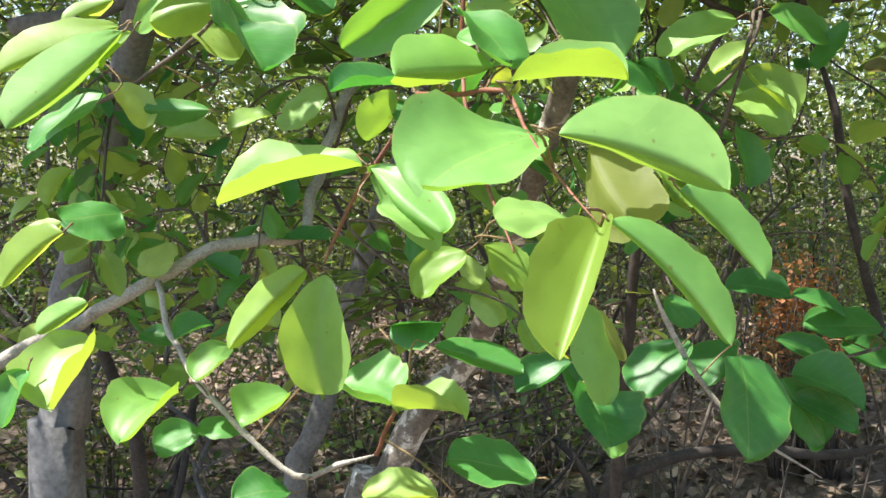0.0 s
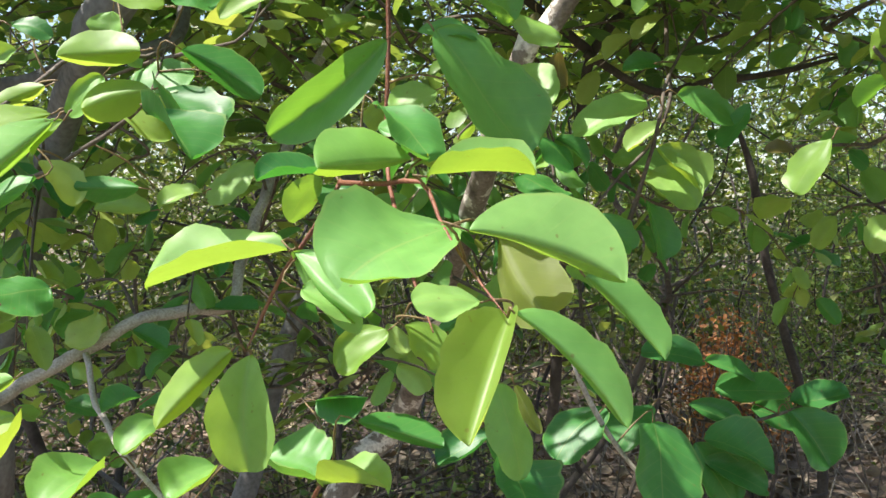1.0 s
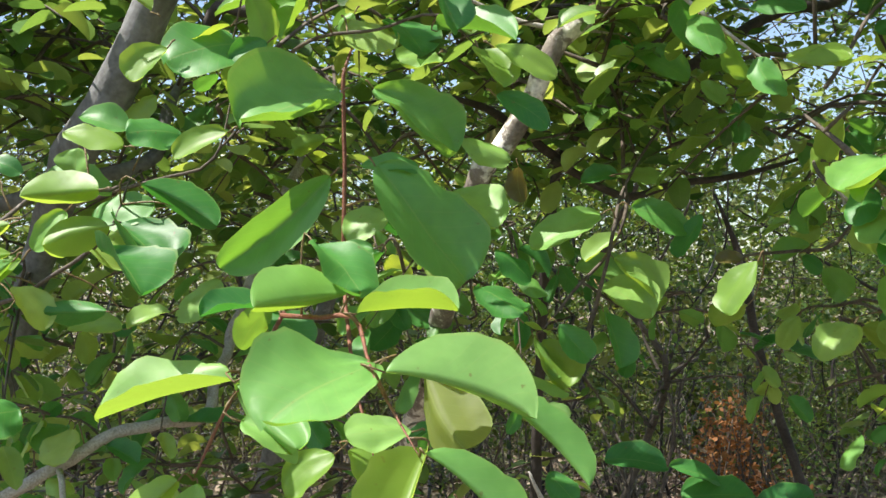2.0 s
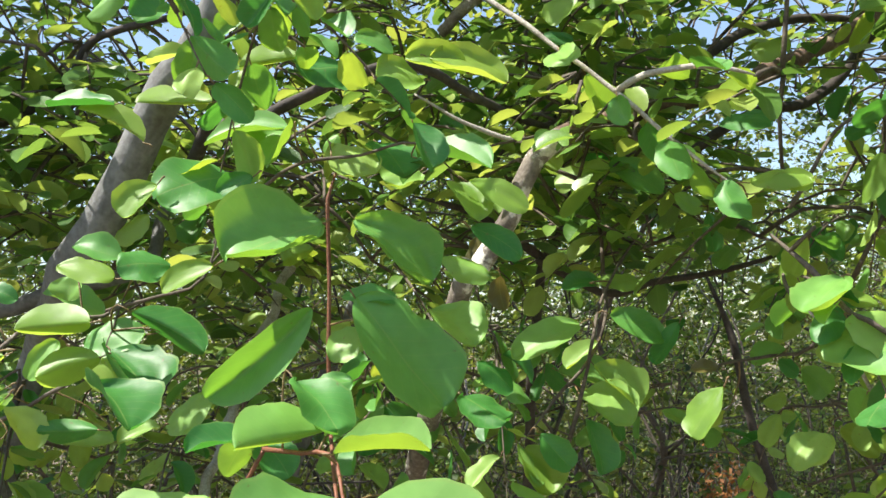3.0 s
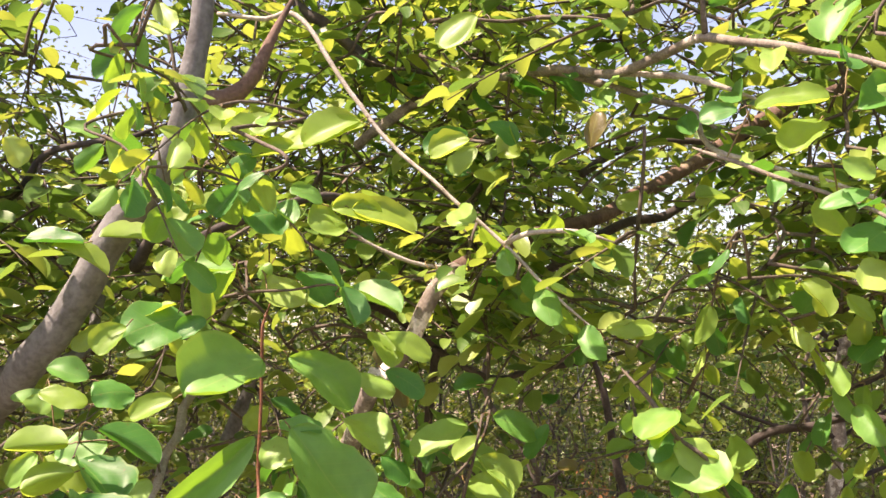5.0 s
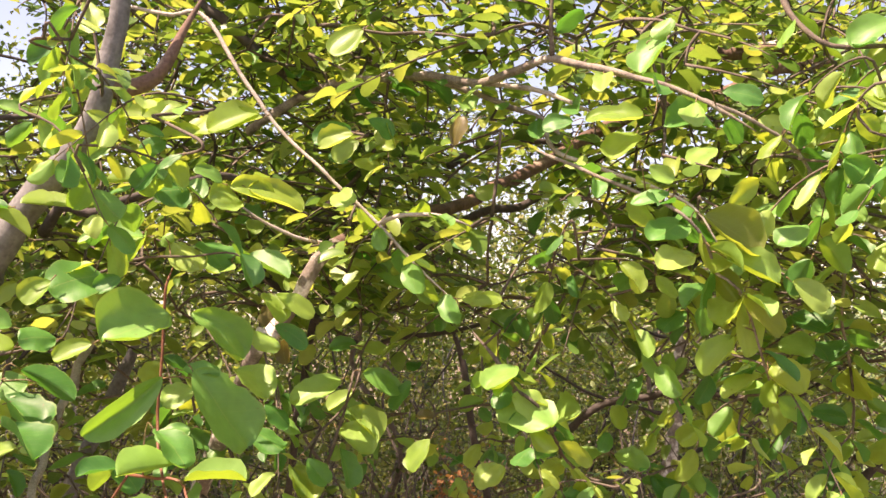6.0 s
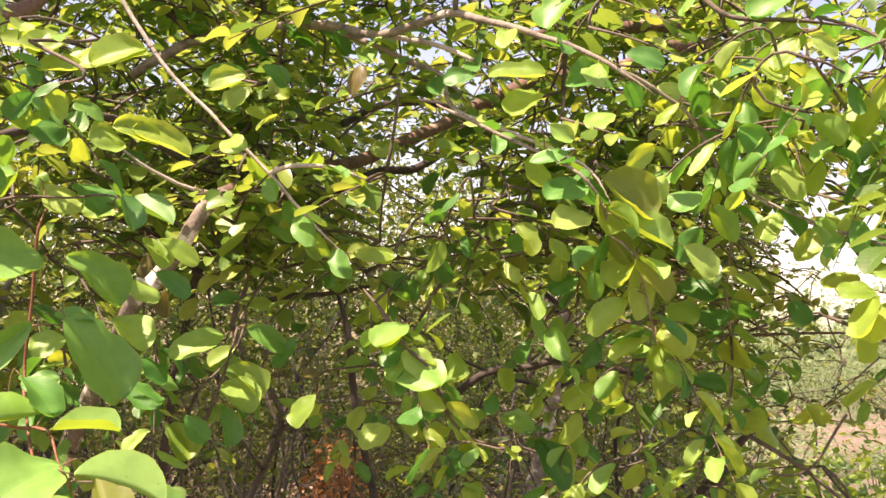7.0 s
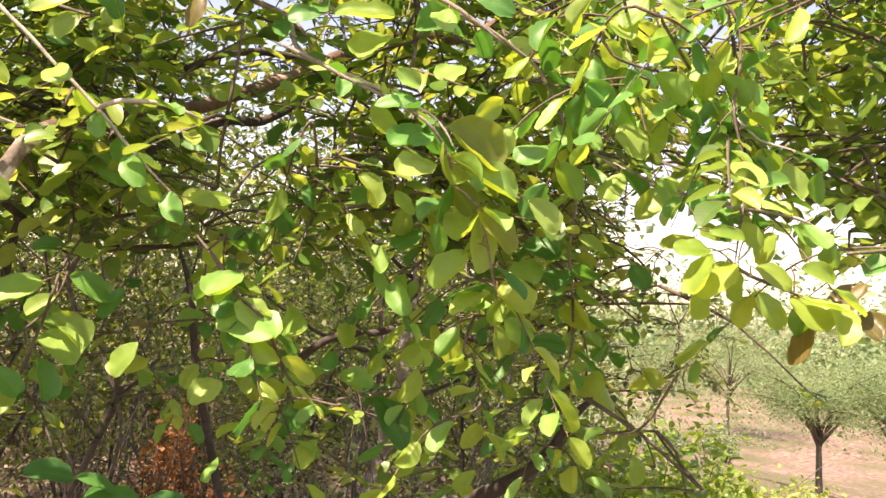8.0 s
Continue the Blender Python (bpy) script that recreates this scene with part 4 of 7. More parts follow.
leaf((0.0816, 0.6205, 1.2209), (0.0481, 0.6189, 1.2035), 0.0243, (-0.36, -0.56, 0.74), 0.14, 0.03, mat=mat_leaf_deep_shade)
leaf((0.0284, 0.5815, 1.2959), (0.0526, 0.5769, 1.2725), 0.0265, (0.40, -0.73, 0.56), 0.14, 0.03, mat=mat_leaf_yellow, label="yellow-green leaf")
leaf((0.2480, 0.8430, 1.1918), (0.2098, 0.8072, 1.1660), 0.0432, (-0.26, -0.37, 0.89), 0.03, 0.03, mat=mat_leaf_deep_shade)
leaf((0.2353, 0.7880, 1.1887), (0.2307, 0.7415, 1.1212), 0.0685, (0.46, -0.75, 0.48), 0.14, 0.03, mat=mat_leaf_deep_shade)
leaf((0.2836, 0.8312, 1.1606), (0.3188, 0.8262, 1.1059), 0.0502, (0.39, -0.86, 0.33), -0.08, 0.03, mat=mat_leaf_deep_shade)
leaf((0.2911, 0.8302, 1.1654), (0.3525, 0.8275, 1.1369), 0.0461, (0.32, -0.59, 0.74), 0.33, 0.03, mat=mat_leaf_deep_shade)
leaf((0.3246, 0.8983, 1.1934), (0.3948, 0.8980, 1.1921), 0.0413, (0.01, -0.56, 0.83), 0.23, 0.03, mat=mat_leaf_deep_shade)
leaf((0.3149, 0.9009, 1.2210), (0.3639, 0.8993, 1.2044), 0.0282, (0.25, -0.54, 0.80), 0.23, 0.03, mat=mat_leaf_deep_shade)
leaf((0.2508, 0.8859, 1.2313), (0.3093, 0.8850, 1.2223), 0.0333, (0.10, -0.67, 0.73), 0.18, 0.03, mat=mat_leaf_deep_shade)
leaf((0.2875, 0.8622, 1.1878), (0.3354, 0.8603, 1.1671), 0.0290, (0.25, -0.72, 0.65), 0.14, 0.03, mat=mat_leaf_deep_shade)
leaf((0.3693, 0.9257, 1.1699), (0.4142, 0.9242, 1.1538), 0.0352, (0.19, -0.77, 0.61), 0.07, 0.03, mat=mat_leaf_deep_shade)
leaf((0.1933, 0.8561, 1.2263), (0.2136, 0.8377, 1.2051), 0.0295, (0.13, -0.68, 0.72), 0.11, 0.03, mat=mat_leaf_deep_shade)
leaf((0.2904, 0.8300, 1.1466), (0.3469, 0.8274, 1.1194), 0.0347, (0.28, -0.70, 0.66), 0.15, 0.03, mat=mat_leaf_deep_shade)
leaf((0.0197, 0.6134, 1.4669), (-0.0529, 0.6237, 1.4103), 0.0313, (0.01, 0.99, 0.16), -1.32, 0.03, mat=mat_leaf_full)
leaf((0.0507, 0.6109, 1.4733), (0.1086, 0.6155, 1.3972), 0.0727, (0.58, -0.71, 0.40), 0.21, 0.03, mat=mat_leaf_full)
leaf((0.0396, 0.6215, 1.4743), (0.0769, 0.6195, 1.4717), 0.0200, (0.02, -0.66, 0.75), 0.32, 0.03)
leaf((0.0258, 0.6493, 1.5304), (-0.0372, 0.6102, 1.5041), 0.0648, (0.15, -0.70, 0.70), 0.22, 0.03, mat=mat_leaf_full)
leaf((0.0499, 0.6549, 1.5333), (0.1047, 0.6567, 1.4856), 0.0552, (0.45, -0.75, 0.49), 0.25, 0.03, mat=mat_leaf_full)
leaf((0.1040, 0.7763, 1.4718), (0.1405, 0.7405, 1.4383), 0.0473, (0.17, -0.58, 0.80), 0.29, 0.03)
leaf((0.0139, 0.5485, 1.4207), (0.0410, 0.5181, 1.3915), 0.0416, (0.39, -0.43, 0.81), 0.30, 0.03)
leaf((0.0982, 0.7238, 1.5917), (0.1533, 0.6874, 1.5753), 0.0417, (-0.03, -0.45, 0.89), 0.80, 0.03)
leaf((0.0676, 0.8112, 1.6206), (0.0892, 0.7858, 1.5893), 0.0569, (0.34, -0.60, 0.72), 0.37, 0.03)
leaf((-0.0030, 0.7247, 1.6176), (-0.0718, 0.7297, 1.6090), 0.0369, (-0.14, -0.56, 0.82), 0.34, 0.03)
leaf((-0.0053, 0.7394, 1.6188), (-0.0232, 0.7165, 1.5863), 0.0516, (-0.37, -0.65, 0.66), 0.36, 0.03)
leaf((-0.0409, 0.6704, 1.5698), (-0.0921, 0.6474, 1.5528), 0.0502, (0.21, -0.84, 0.50), -0.07, 0.03)
leaf((-0.0905, 0.6462, 1.5607), (-0.1134, 0.6381, 1.5372), 0.0277, (-0.20, -0.85, 0.49), 0.17, 0.03, mat=mat_leaf_yellow, label="yellow-green leaf")
leaf((-0.0242, 0.6559, 1.5659), (-0.0496, 0.6588, 1.5526), 0.0207, (-0.29, -0.89, 0.35), 0.10, 0.03)
leaf((-0.0857, 1.0647, 1.7659), (-0.0831, 1.0415, 1.7246), 0.0397, (-0.45, -0.79, 0.41), -0.00, 0.03, mat=mat_leaf_yellow, label="yellow-green leaf")
leaf((0.0467, 0.7689, 1.6782), (0.0052, 0.7373, 1.6689), 0.0490, (0.37, -0.68, 0.64), -0.34, 0.03)
leaf((0.0050, 0.7545, 1.6846), (-0.0461, 0.7581, 1.6790), 0.0173, (-0.02, 0.76, 0.65), 1.55, 0.03, mat=mat_leaf_yellow, label="yellow-green leaf")
leaf((0.1082, 0.7720, 1.6678), (0.0696, 0.7436, 1.6654), 0.0417, (0.52, -0.74, 0.44), -0.17, 0.03)
leaf((0.0298, 0.7851, 1.6160), (0.0623, 0.7545, 1.5861), 0.0467, (0.10, -0.64, 0.76), -0.29, 0.03)
leaf((0.1209, 0.6312, 1.5539), (0.1347, 0.6080, 1.5225), 0.0337, (0.32, -0.69, 0.65), 0.19, 0.03, mat=mat_leaf_yellow, label="yellow-green leaf")
leaf((0.1297, 0.6181, 1.5514), (0.1706, 0.6178, 1.5311), 0.0263, (0.26, -0.81, 0.52), 0.24, 0.03, mat=mat_leaf_yellow, label="yellow-green leaf")
leaf((0.1306, 0.6214, 1.5194), (0.1652, 0.6215, 1.4985), 0.0225, (0.25, -0.88, 0.40), 0.06, 0.03)
leaf((0.1714, 0.9800, 1.5569), (0.1686, 0.9785, 1.5227), 0.0270, (-0.66, -0.74, 0.09), -0.07, 0.03, mat=mat_leaf_brown, label="withered brown leaf")
leaf((0.2846, 0.9012, 1.6114), (0.2404, 0.9057, 1.5942), 0.0286, (-0.28, -0.81, 0.51), 0.13, 0.03)
leaf((0.2865, 0.8647, 1.6081), (0.3378, 0.8647, 1.5793), 0.0348, (0.16, -0.95, 0.28), -0.01, 0.03)
leaf((0.2854, 0.9341, 1.4986), (0.2475, 0.9367, 1.4955), 0.0254, (-0.10, -0.74, 0.67), 0.22, 0.03)
leaf((0.2790, 0.9182, 1.4977), (0.3246, 0.9155, 1.4970), 0.0255, (-0.03, -0.71, 0.70), 0.00, 0.03)
leaf((0.2902, 0.5939, 1.4041), (0.2682, 0.5986, 1.3718), 0.0262, (-0.72, -0.55, 0.41), -0.05, 0.03, mat=mat_leaf_yellow, label="yellow-green leaf")
leaf((0.1992, 0.9077, 1.3401), (0.2134, 0.8718, 1.3005), 0.0491, (0.35, -0.63, 0.69), 0.13, 0.03, mat=mat_leaf_yellow, label="yellow-green leaf")
leaf((-0.1207, 0.6489, 1.4956), (-0.1608, 0.6501, 1.5066), 0.0231, (0.17, -0.71, 0.68), -0.15, 0.03, mat=mat_leaf_yellow, label="yellow-green leaf")
leaf((-0.0831, 0.6570, 1.5030), (-0.1151, 0.6368, 1.5023), 0.0333, (0.40, -0.66, 0.64), -0.22, 0.03)
leaf((-0.0480, 0.6241, 1.4989), (-0.0835, 0.6278, 1.4841), 0.0227, (-0.28, -0.83, 0.48), 0.16, 0.03, mat=mat_leaf_yellow, label="yellow-green leaf")
leaf((-0.1298, 0.7051, 1.5155), (-0.1663, 0.7060, 1.5267), 0.0264, (0.17, -0.76, 0.62), 0.15, 0.03)
leaf((-0.1337, 1.0559, 1.5983), (-0.1396, 1.0326, 1.5627), 0.0432, (-0.49, -0.69, 0.53), 0.26, 0.03)
leaf((-0.1154, 0.6790, 1.4717), (-0.0632, 0.6791, 1.4413), 0.0253, (0.09, 0.98, 0.16), 1.19, 0.03)
leaf((-0.1100, 0.6917, 1.4565), (-0.1567, 0.6950, 1.4521), 0.0338, (-0.11, -0.79, 0.60), -0.13, 0.03)
leaf((-0.1316, 0.6301, 1.4636), (-0.1825, 0.6334, 1.4610), 0.0224, (0.04, 0.94, 0.34), 1.15, 0.03, mat=mat_leaf_yellow, label="yellow-green leaf")
leaf((-0.1215, 0.6013, 1.4238), (-0.0898, 0.5719, 1.3952), 0.0554, (0.56, -0.18, 0.81), 0.44, 0.03)
leaf((-0.0703, 0.7656, 1.6507), (-0.1346, 0.7691, 1.6531), 0.0148, (0.07, 0.84, 0.54), 2.20, 0.03, mat=mat_leaf_yellow, label="yellow-green leaf")
leaf((-0.1564, 0.9757, 1.6922), (-0.1596, 0.9629, 1.6552), 0.0296, (-0.44, -0.84, 0.33), 0.12, 0.03, mat=mat_leaf_yellow, label="yellow-green leaf")
leaf((-0.1200, 0.7360, 1.6117), (-0.1711, 0.7360, 1.6408), 0.0135, (0.35, 0.70, 0.62), 2.20, 0.03, mat=mat_leaf_yellow, label="yellow-green leaf")
leaf((-0.0027, 0.9590, 1.5453), (-0.0330, 0.9434, 1.5320), 0.0208, (-0.51, 0.84, 0.18), 1.07, 0.03, mat=mat_leaf_yellow, label="yellow-green leaf")
leaf((0.1506, 0.8443, 1.4247), (0.1830, 0.8452, 1.3979), 0.0316, (0.45, -0.73, 0.52), -0.23, 0.03)
leaf((0.1384, 0.8702, 1.3937), (0.1728, 0.8343, 1.3712), 0.0482, (0.07, -0.48, 0.87), -0.31, 0.03)
leaf((0.6060, 1.3167, 1.7899), (0.5727, 1.2974, 1.7691), 0.0266, (-0.54, 0.03, 0.84), -1.38, 0.03)
leaf((0.5268, 0.4843, 1.6321), (0.4811, 0.4705, 1.6092), 0.0402, (-0.15, -0.68, 0.72), 0.05, 0.03)
leaf((0.5289, 0.4675, 1.5956), (0.4830, 0.4550, 1.5809), 0.0364, (-0.05, -0.68, 0.74), -0.13, 0.03)
leaf((0.5498, 0.4854, 1.6130), (0.5476, 0.4602, 1.5787), 0.0501, (0.22, -0.79, 0.57), 0.31, 0.03, mat=mat_leaf_yellow, label="yellow-green leaf")
leaf((0.5593, 0.4546, 1.5933), (0.6101, 0.4383, 1.5671), 0.0408, (0.06, -0.79, 0.61), 0.39, 0.03)
leaf((0.5420, 0.4678, 1.6359), (0.5966, 0.4509, 1.5991), 0.0494, (0.01, -0.90, 0.43), 0.20, 0.03, mat=mat_leaf_pale, label="pale underside of a leaf in shade")
leaf((0.5613, 0.4872, 1.5871), (0.5742, 0.4627, 1.5512), 0.0268, (-0.80, -0.59, 0.12), -0.98, 0.03, mat=mat_leaf_pale, label="pale underside of a leaf in shade")
leaf((0.5943, 0.4826, 1.5598), (0.5602, 0.4657, 1.5259), 0.0485, (-0.65, -0.16, 0.74), 0.29, 0.03, mat=mat_leaf_yellow, label="yellow-green leaf")
leaf((0.5742, 0.4527, 1.5565), (0.6134, 0.4418, 1.5163), 0.0320, (0.08, -0.94, 0.33), -0.06, 0.03, mat=mat_leaf_pale, label="pale underside of a leaf in shade")
leaf((0.5822, 0.4717, 1.5518), (0.5962, 0.4718, 1.4927), 0.0354, (0.17, -0.99, 0.04), 0.15, 0.03)
leaf((0.5792, 0.4762, 1.5144), (0.5493, 0.4905, 1.4757), 0.0350, (-0.78, -0.46, 0.43), 0.02, 0.03, mat=mat_leaf_yellow, label="yellow-green leaf")
leaf((0.6424, 0.5008, 1.4851), (0.6584, 0.4717, 1.4570), 0.0387, (-0.30, -0.74, 0.60), 0.00, 0.03, mat=mat_leaf_yellow, label="yellow-green leaf")
leaf((0.6244, 0.4954, 1.4748), (0.5859, 0.5115, 1.4522), 0.0263, (-0.58, -0.38, 0.72), 0.15, 0.03)
leaf((0.7949, 0.6326, 1.5121), (0.7984, 0.6046, 1.4859), 0.0633, (0.03, -0.68, 0.73), 0.33, 0.03)
leaf((0.8964, 0.6845, 1.4796), (0.8943, 0.6464, 1.4383), 0.0322, (-0.93, -0.24, 0.27), 1.56, 0.03, mat=mat_leaf_yellow, label="yellow-green leaf")
leaf((0.9331, 0.7880, 1.3417), (0.9417, 0.7450, 1.3715), 0.0450, (-0.96, 0.01, 0.29), 0.07, 0.03)
leaf((0.9819, 0.7676, 1.3552), (0.9970, 0.7276, 1.3553), 0.0438, (-0.65, -0.24, 0.72), 0.11, 0.03)
leaf((0.9626, 0.7708, 1.3312), (0.9043, 0.7723, 1.3047), 0.0470, (-0.39, -0.38, 0.84), 0.10, 0.03)
leaf((0.9570, 0.7616, 1.3340), (0.9646, 0.7628, 1.2886), 0.0352, (0.97, 0.15, 0.17), 0.11, 0.03, mat=mat_leaf_yellow, label="yellow-green leaf")
leaf((0.4949, 0.5082, 1.7468), (0.4381, 0.5295, 1.7418), 0.0340, (-0.31, -0.66, 0.68), 0.08, 0.03, mat=mat_leaf_yellow, label="yellow-green leaf")
leaf((0.5726, 0.4933, 1.7357), (0.5108, 0.4907, 1.7351), 0.0420, (0.02, -0.75, 0.67), 0.42, 0.03)
leaf((0.4938, 0.5256, 1.7289), (0.4566, 0.5110, 1.6979), 0.0412, (-0.44, -0.48, 0.76), 0.30, 0.03, mat=mat_leaf_yellow, label="yellow-green leaf")
leaf((0.4391, 0.5632, 1.7466), (0.4083, 0.5752, 1.7385), 0.0241, (-0.43, -0.78, 0.46), -0.11, 0.03)
leaf((0.1189, 0.6892, 1.7529), (0.0685, 0.7090, 1.7381), 0.0314, (-0.44, -0.75, 0.49), 0.22, 0.03, mat=mat_leaf_yellow, label="yellow-green leaf")
leaf((0.0366, 0.7254, 1.7649), (-0.0038, 0.7281, 1.7497), 0.0359, (-0.25, -0.82, 0.51), -0.19, 0.03, mat=mat_leaf_yellow, label="yellow-green leaf")
leaf((0.2220, 0.6476, 1.8508), (0.1868, 0.6541, 1.8214), 0.0360, (-0.46, -0.80, 0.37), -0.11, 0.03, mat=mat_leaf_yellow, label="yellow-green leaf")
leaf((-0.0576, 0.8707, 1.8630), (-0.0549, 0.8483, 1.8224), 0.0324, (-0.65, -0.68, 0.33), 0.03, 0.03, mat=mat_leaf_yellow, label="yellow-green leaf")
leaf((0.4873, 0.4559, 1.8158), (0.4582, 0.4462, 1.7709), 0.0377, (-0.70, -0.46, 0.55), 0.21, 0.03)
leaf((0.7692, 0.4509, 1.8615), (0.7254, 0.4693, 1.8355), 0.0362, (-0.55, -0.73, 0.41), 0.04, 0.03)
leaf((0.7856, 0.4554, 1.8438), (0.7529, 0.4701, 1.8129), 0.0301, (-0.69, -0.55, 0.47), -0.12, 0.03, mat=mat_leaf_yellow, label="yellow-green leaf")
leaf((0.7412, 0.4096, 1.7965), (0.7189, 0.4207, 1.7634), 0.0315, (-0.80, -0.47, 0.38), -0.03, 0.03, mat=mat_leaf_yellow, label="yellow-green leaf")
leaf((0.7495, 0.4000, 1.7992), (0.7805, 0.3903, 1.7800), 0.0274, (-0.14, -0.96, 0.25), 0.09, 0.03)
leaf((0.5075, 0.4791, 1.6605), (0.4710, 0.4934, 1.6498), 0.0225, (-0.44, -0.64, 0.63), -0.15, 0.03)
leaf((0.9521, 0.9549, 1.4568), (0.9322, 0.9414, 1.4321), 0.0291, (-0.71, -0.19, 0.68), 0.10, 0.03)
leaf((0.6335, 0.4513, 1.5706), (0.6678, 0.4411, 1.5423), 0.0303, (-0.07, -0.96, 0.26), -0.02, 0.03)
leaf((0.7559, 0.6165, 1.5431), (0.7790, 0.5798, 1.5227), 0.0427, (-0.38, -0.62, 0.69), 0.15, 0.03)
leaf((0.8787, 0.6623, 1.5615), (0.9158, 0.6501, 1.5453), 0.0236, (-0.05, -0.85, 0.52), 0.08, 0.03)
leaf((0.8520, 0.6743, 1.5363), (0.9024, 0.6583, 1.5079), 0.0348, (-0.07, -0.92, 0.39), -0.09, 0.03)
leaf((0.8335, 0.6915, 1.4207), (0.8793, 0.6753, 1.4130), 0.0320, (-0.16, -0.76, 0.63), -0.11, 0.03)
leaf((0.7237, 0.6231, 1.4391), (0.7354, 0.6224, 1.3982), 0.0319, (0.26, -0.96, 0.09), 0.26, 0.03, mat=mat_leaf_yellow, label="yellow-green leaf")
leaf((0.6112, 0.9791, 1.6629), (0.5808, 0.9910, 1.6535), 0.0243, (-0.45, -0.72, 0.53), -0.11, 0.03)
leaf((0.6534, 0.6221, 1.7447), (0.6146, 0.6100, 1.7184), 0.0336, (-0.32, -0.59, 0.74), -0.15, 0.03)
leaf((0.3849, 0.8345, 1.6359), (0.4304, 0.8180, 1.6333), 0.0271, (-0.22, -0.72, 0.66), -0.01, 0.03)
leaf((0.2965, 0.9747, 1.5956), (0.2653, 0.9867, 1.5893), 0.0218, (-0.40, -0.76, 0.52), -0.08, 0.03)
leaf((0.3533, 0.6837, 1.5562), (0.3963, 0.6682, 1.5533), 0.0255, (-0.20, -0.67, 0.71), -0.14, 0.03, mat=mat_leaf_yellow, label="yellow-green leaf")
leaf((0.7488, 0.3095, 1.5286), (0.7124, 0.3211, 1.5277), 0.0273, (-0.23, -0.69, 0.69), -0.26, 0.03, mat=mat_leaf_yellow, label="yellow-green leaf")
leaf((0.7627, 0.3031, 1.5178), (0.7231, 0.2924, 1.4808), 0.0410, (-0.63, -0.23, 0.74), 0.01, 0.03, mat=mat_leaf_yellow, label="yellow-green leaf")
leaf((0.7484, 0.3197, 1.4942), (0.7486, 0.3219, 1.4603), 0.0260, (0.99, 0.13, 0.01), -0.01, 0.03, mat=mat_leaf_yellow, label="yellow-green leaf")
leaf((0.8464, 0.3617, 1.5163), (0.8413, 0.3588, 1.4821), 0.0270, (-0.99, 0.05, 0.14), -0.14, 0.03, mat=mat_leaf_yellow, label="yellow-green leaf")
leaf((0.8745, 0.3691, 1.4898), (0.8546, 0.3597, 1.4560), 0.0312, (-0.85, -0.05, 0.52), -0.01, 0.03, mat=mat_leaf_yellow, label="yellow-green leaf")
leaf((0.7795, 0.2755, 1.4891), (0.8035, 0.2625, 1.4588), 0.0262, (-0.20, -0.95, 0.25), -0.07, 0.03, mat=mat_leaf_yellow, label="yellow-green leaf")
leaf((0.8194, 0.2686, 1.4907), (0.8241, 0.2313, 1.4594), 0.0434, (-0.36, -0.63, 0.69), 0.17, 0.03, mat=mat_leaf_yellow, label="yellow-green leaf")
leaf((0.7830, 0.2834, 1.5139), (0.8155, 0.2640, 1.4987), 0.0276, (-0.24, -0.82, 0.52), 0.20, 0.03, mat=mat_leaf_yellow, label="yellow-green leaf")
leaf((0.8823, 0.3015, 1.4633), (0.8554, 0.2853, 1.4254), 0.0380, (-0.84, 0.22, 0.50), -0.16, 0.03, mat=mat_leaf_brown, label="withered brown leaf")
leaf((0.9162, 0.2593, 1.5085), (0.8928, 0.2764, 1.4736), 0.0348, (-0.85, -0.09, 0.52), -0.09, 0.03, mat=mat_leaf_brown, label="withered brown leaf")
leaf((0.9225, 0.2750, 1.4752), (0.9223, 0.2421, 1.4542), 0.0383, (-0.40, -0.49, 0.77), 0.20, 0.03, mat=mat_leaf_brown, label="withered brown leaf")
leaf((0.8195, 0.2603, 1.5163), (0.8479, 0.2433, 1.5050), 0.0237, (-0.27, -0.80, 0.53), 0.20, 0.03, mat=mat_leaf_yellow, label="yellow-green leaf")
leaf((0.7422, 0.3068, 1.5464), (0.7724, 0.2882, 1.5412), 0.0200, (-0.33, -0.71, 0.62), 0.11, 0.03, mat=mat_leaf_yellow, label="yellow-green leaf")
leaf((0.8369, 0.3120, 1.5536), (0.8234, 0.3094, 1.5193), 0.0278, (-0.93, 0.06, 0.36), -0.15, 0.03, mat=mat_leaf_yellow, label="yellow-green leaf")
leaf((1.0248, 0.4280, 1.5709), (1.0352, 0.4237, 1.5388), 0.0189, (-0.13, -0.99, 0.09), 0.13, 0.03, mat=mat_leaf_yellow, label="yellow-green leaf")
leaf((1.0430, 0.3642, 1.5863), (1.0455, 0.3299, 1.5950), 0.0373, (-0.90, 0.05, 0.43), -0.15, 0.03, mat=mat_leaf_yellow, label="yellow-green leaf")
leaf((0.6651, 0.5494, 1.7634), (0.6916, 0.5303, 1.7521), 0.0270, (-0.40, -0.81, 0.42), -0.11, 0.03)
leaf((0.7260, 0.9153, 1.7581), (0.7446, 0.8888, 1.7533), 0.0251, (-0.68, -0.56, 0.47), -0.06, 0.03)
leaf((0.6769, 0.4207, 1.6965), (0.7025, 0.4074, 1.6579), 0.0352, (-0.18, -0.96, 0.22), 0.07, 0.03)
leaf((0.7282, 0.4272, 1.6584), (0.7549, 0.4103, 1.6274), 0.0348, (-0.27, -0.92, 0.27), 0.04, 0.03)
leaf((1.3103, 0.9665, 1.3631), (1.2808, 0.9549, 1.3335), 0.0612, (-0.72, 0.07, 0.69), -0.29, 0.03, mat=mat_leaf_yellow, label="yellow-green leaf")
leaf((1.0416, 0.7082, 1.2609), (1.0536, 0.7036, 1.2194), 0.0319, (-0.13, -0.99, 0.07), -0.00, 0.03, mat=mat_leaf_yellow, label="yellow-green leaf")
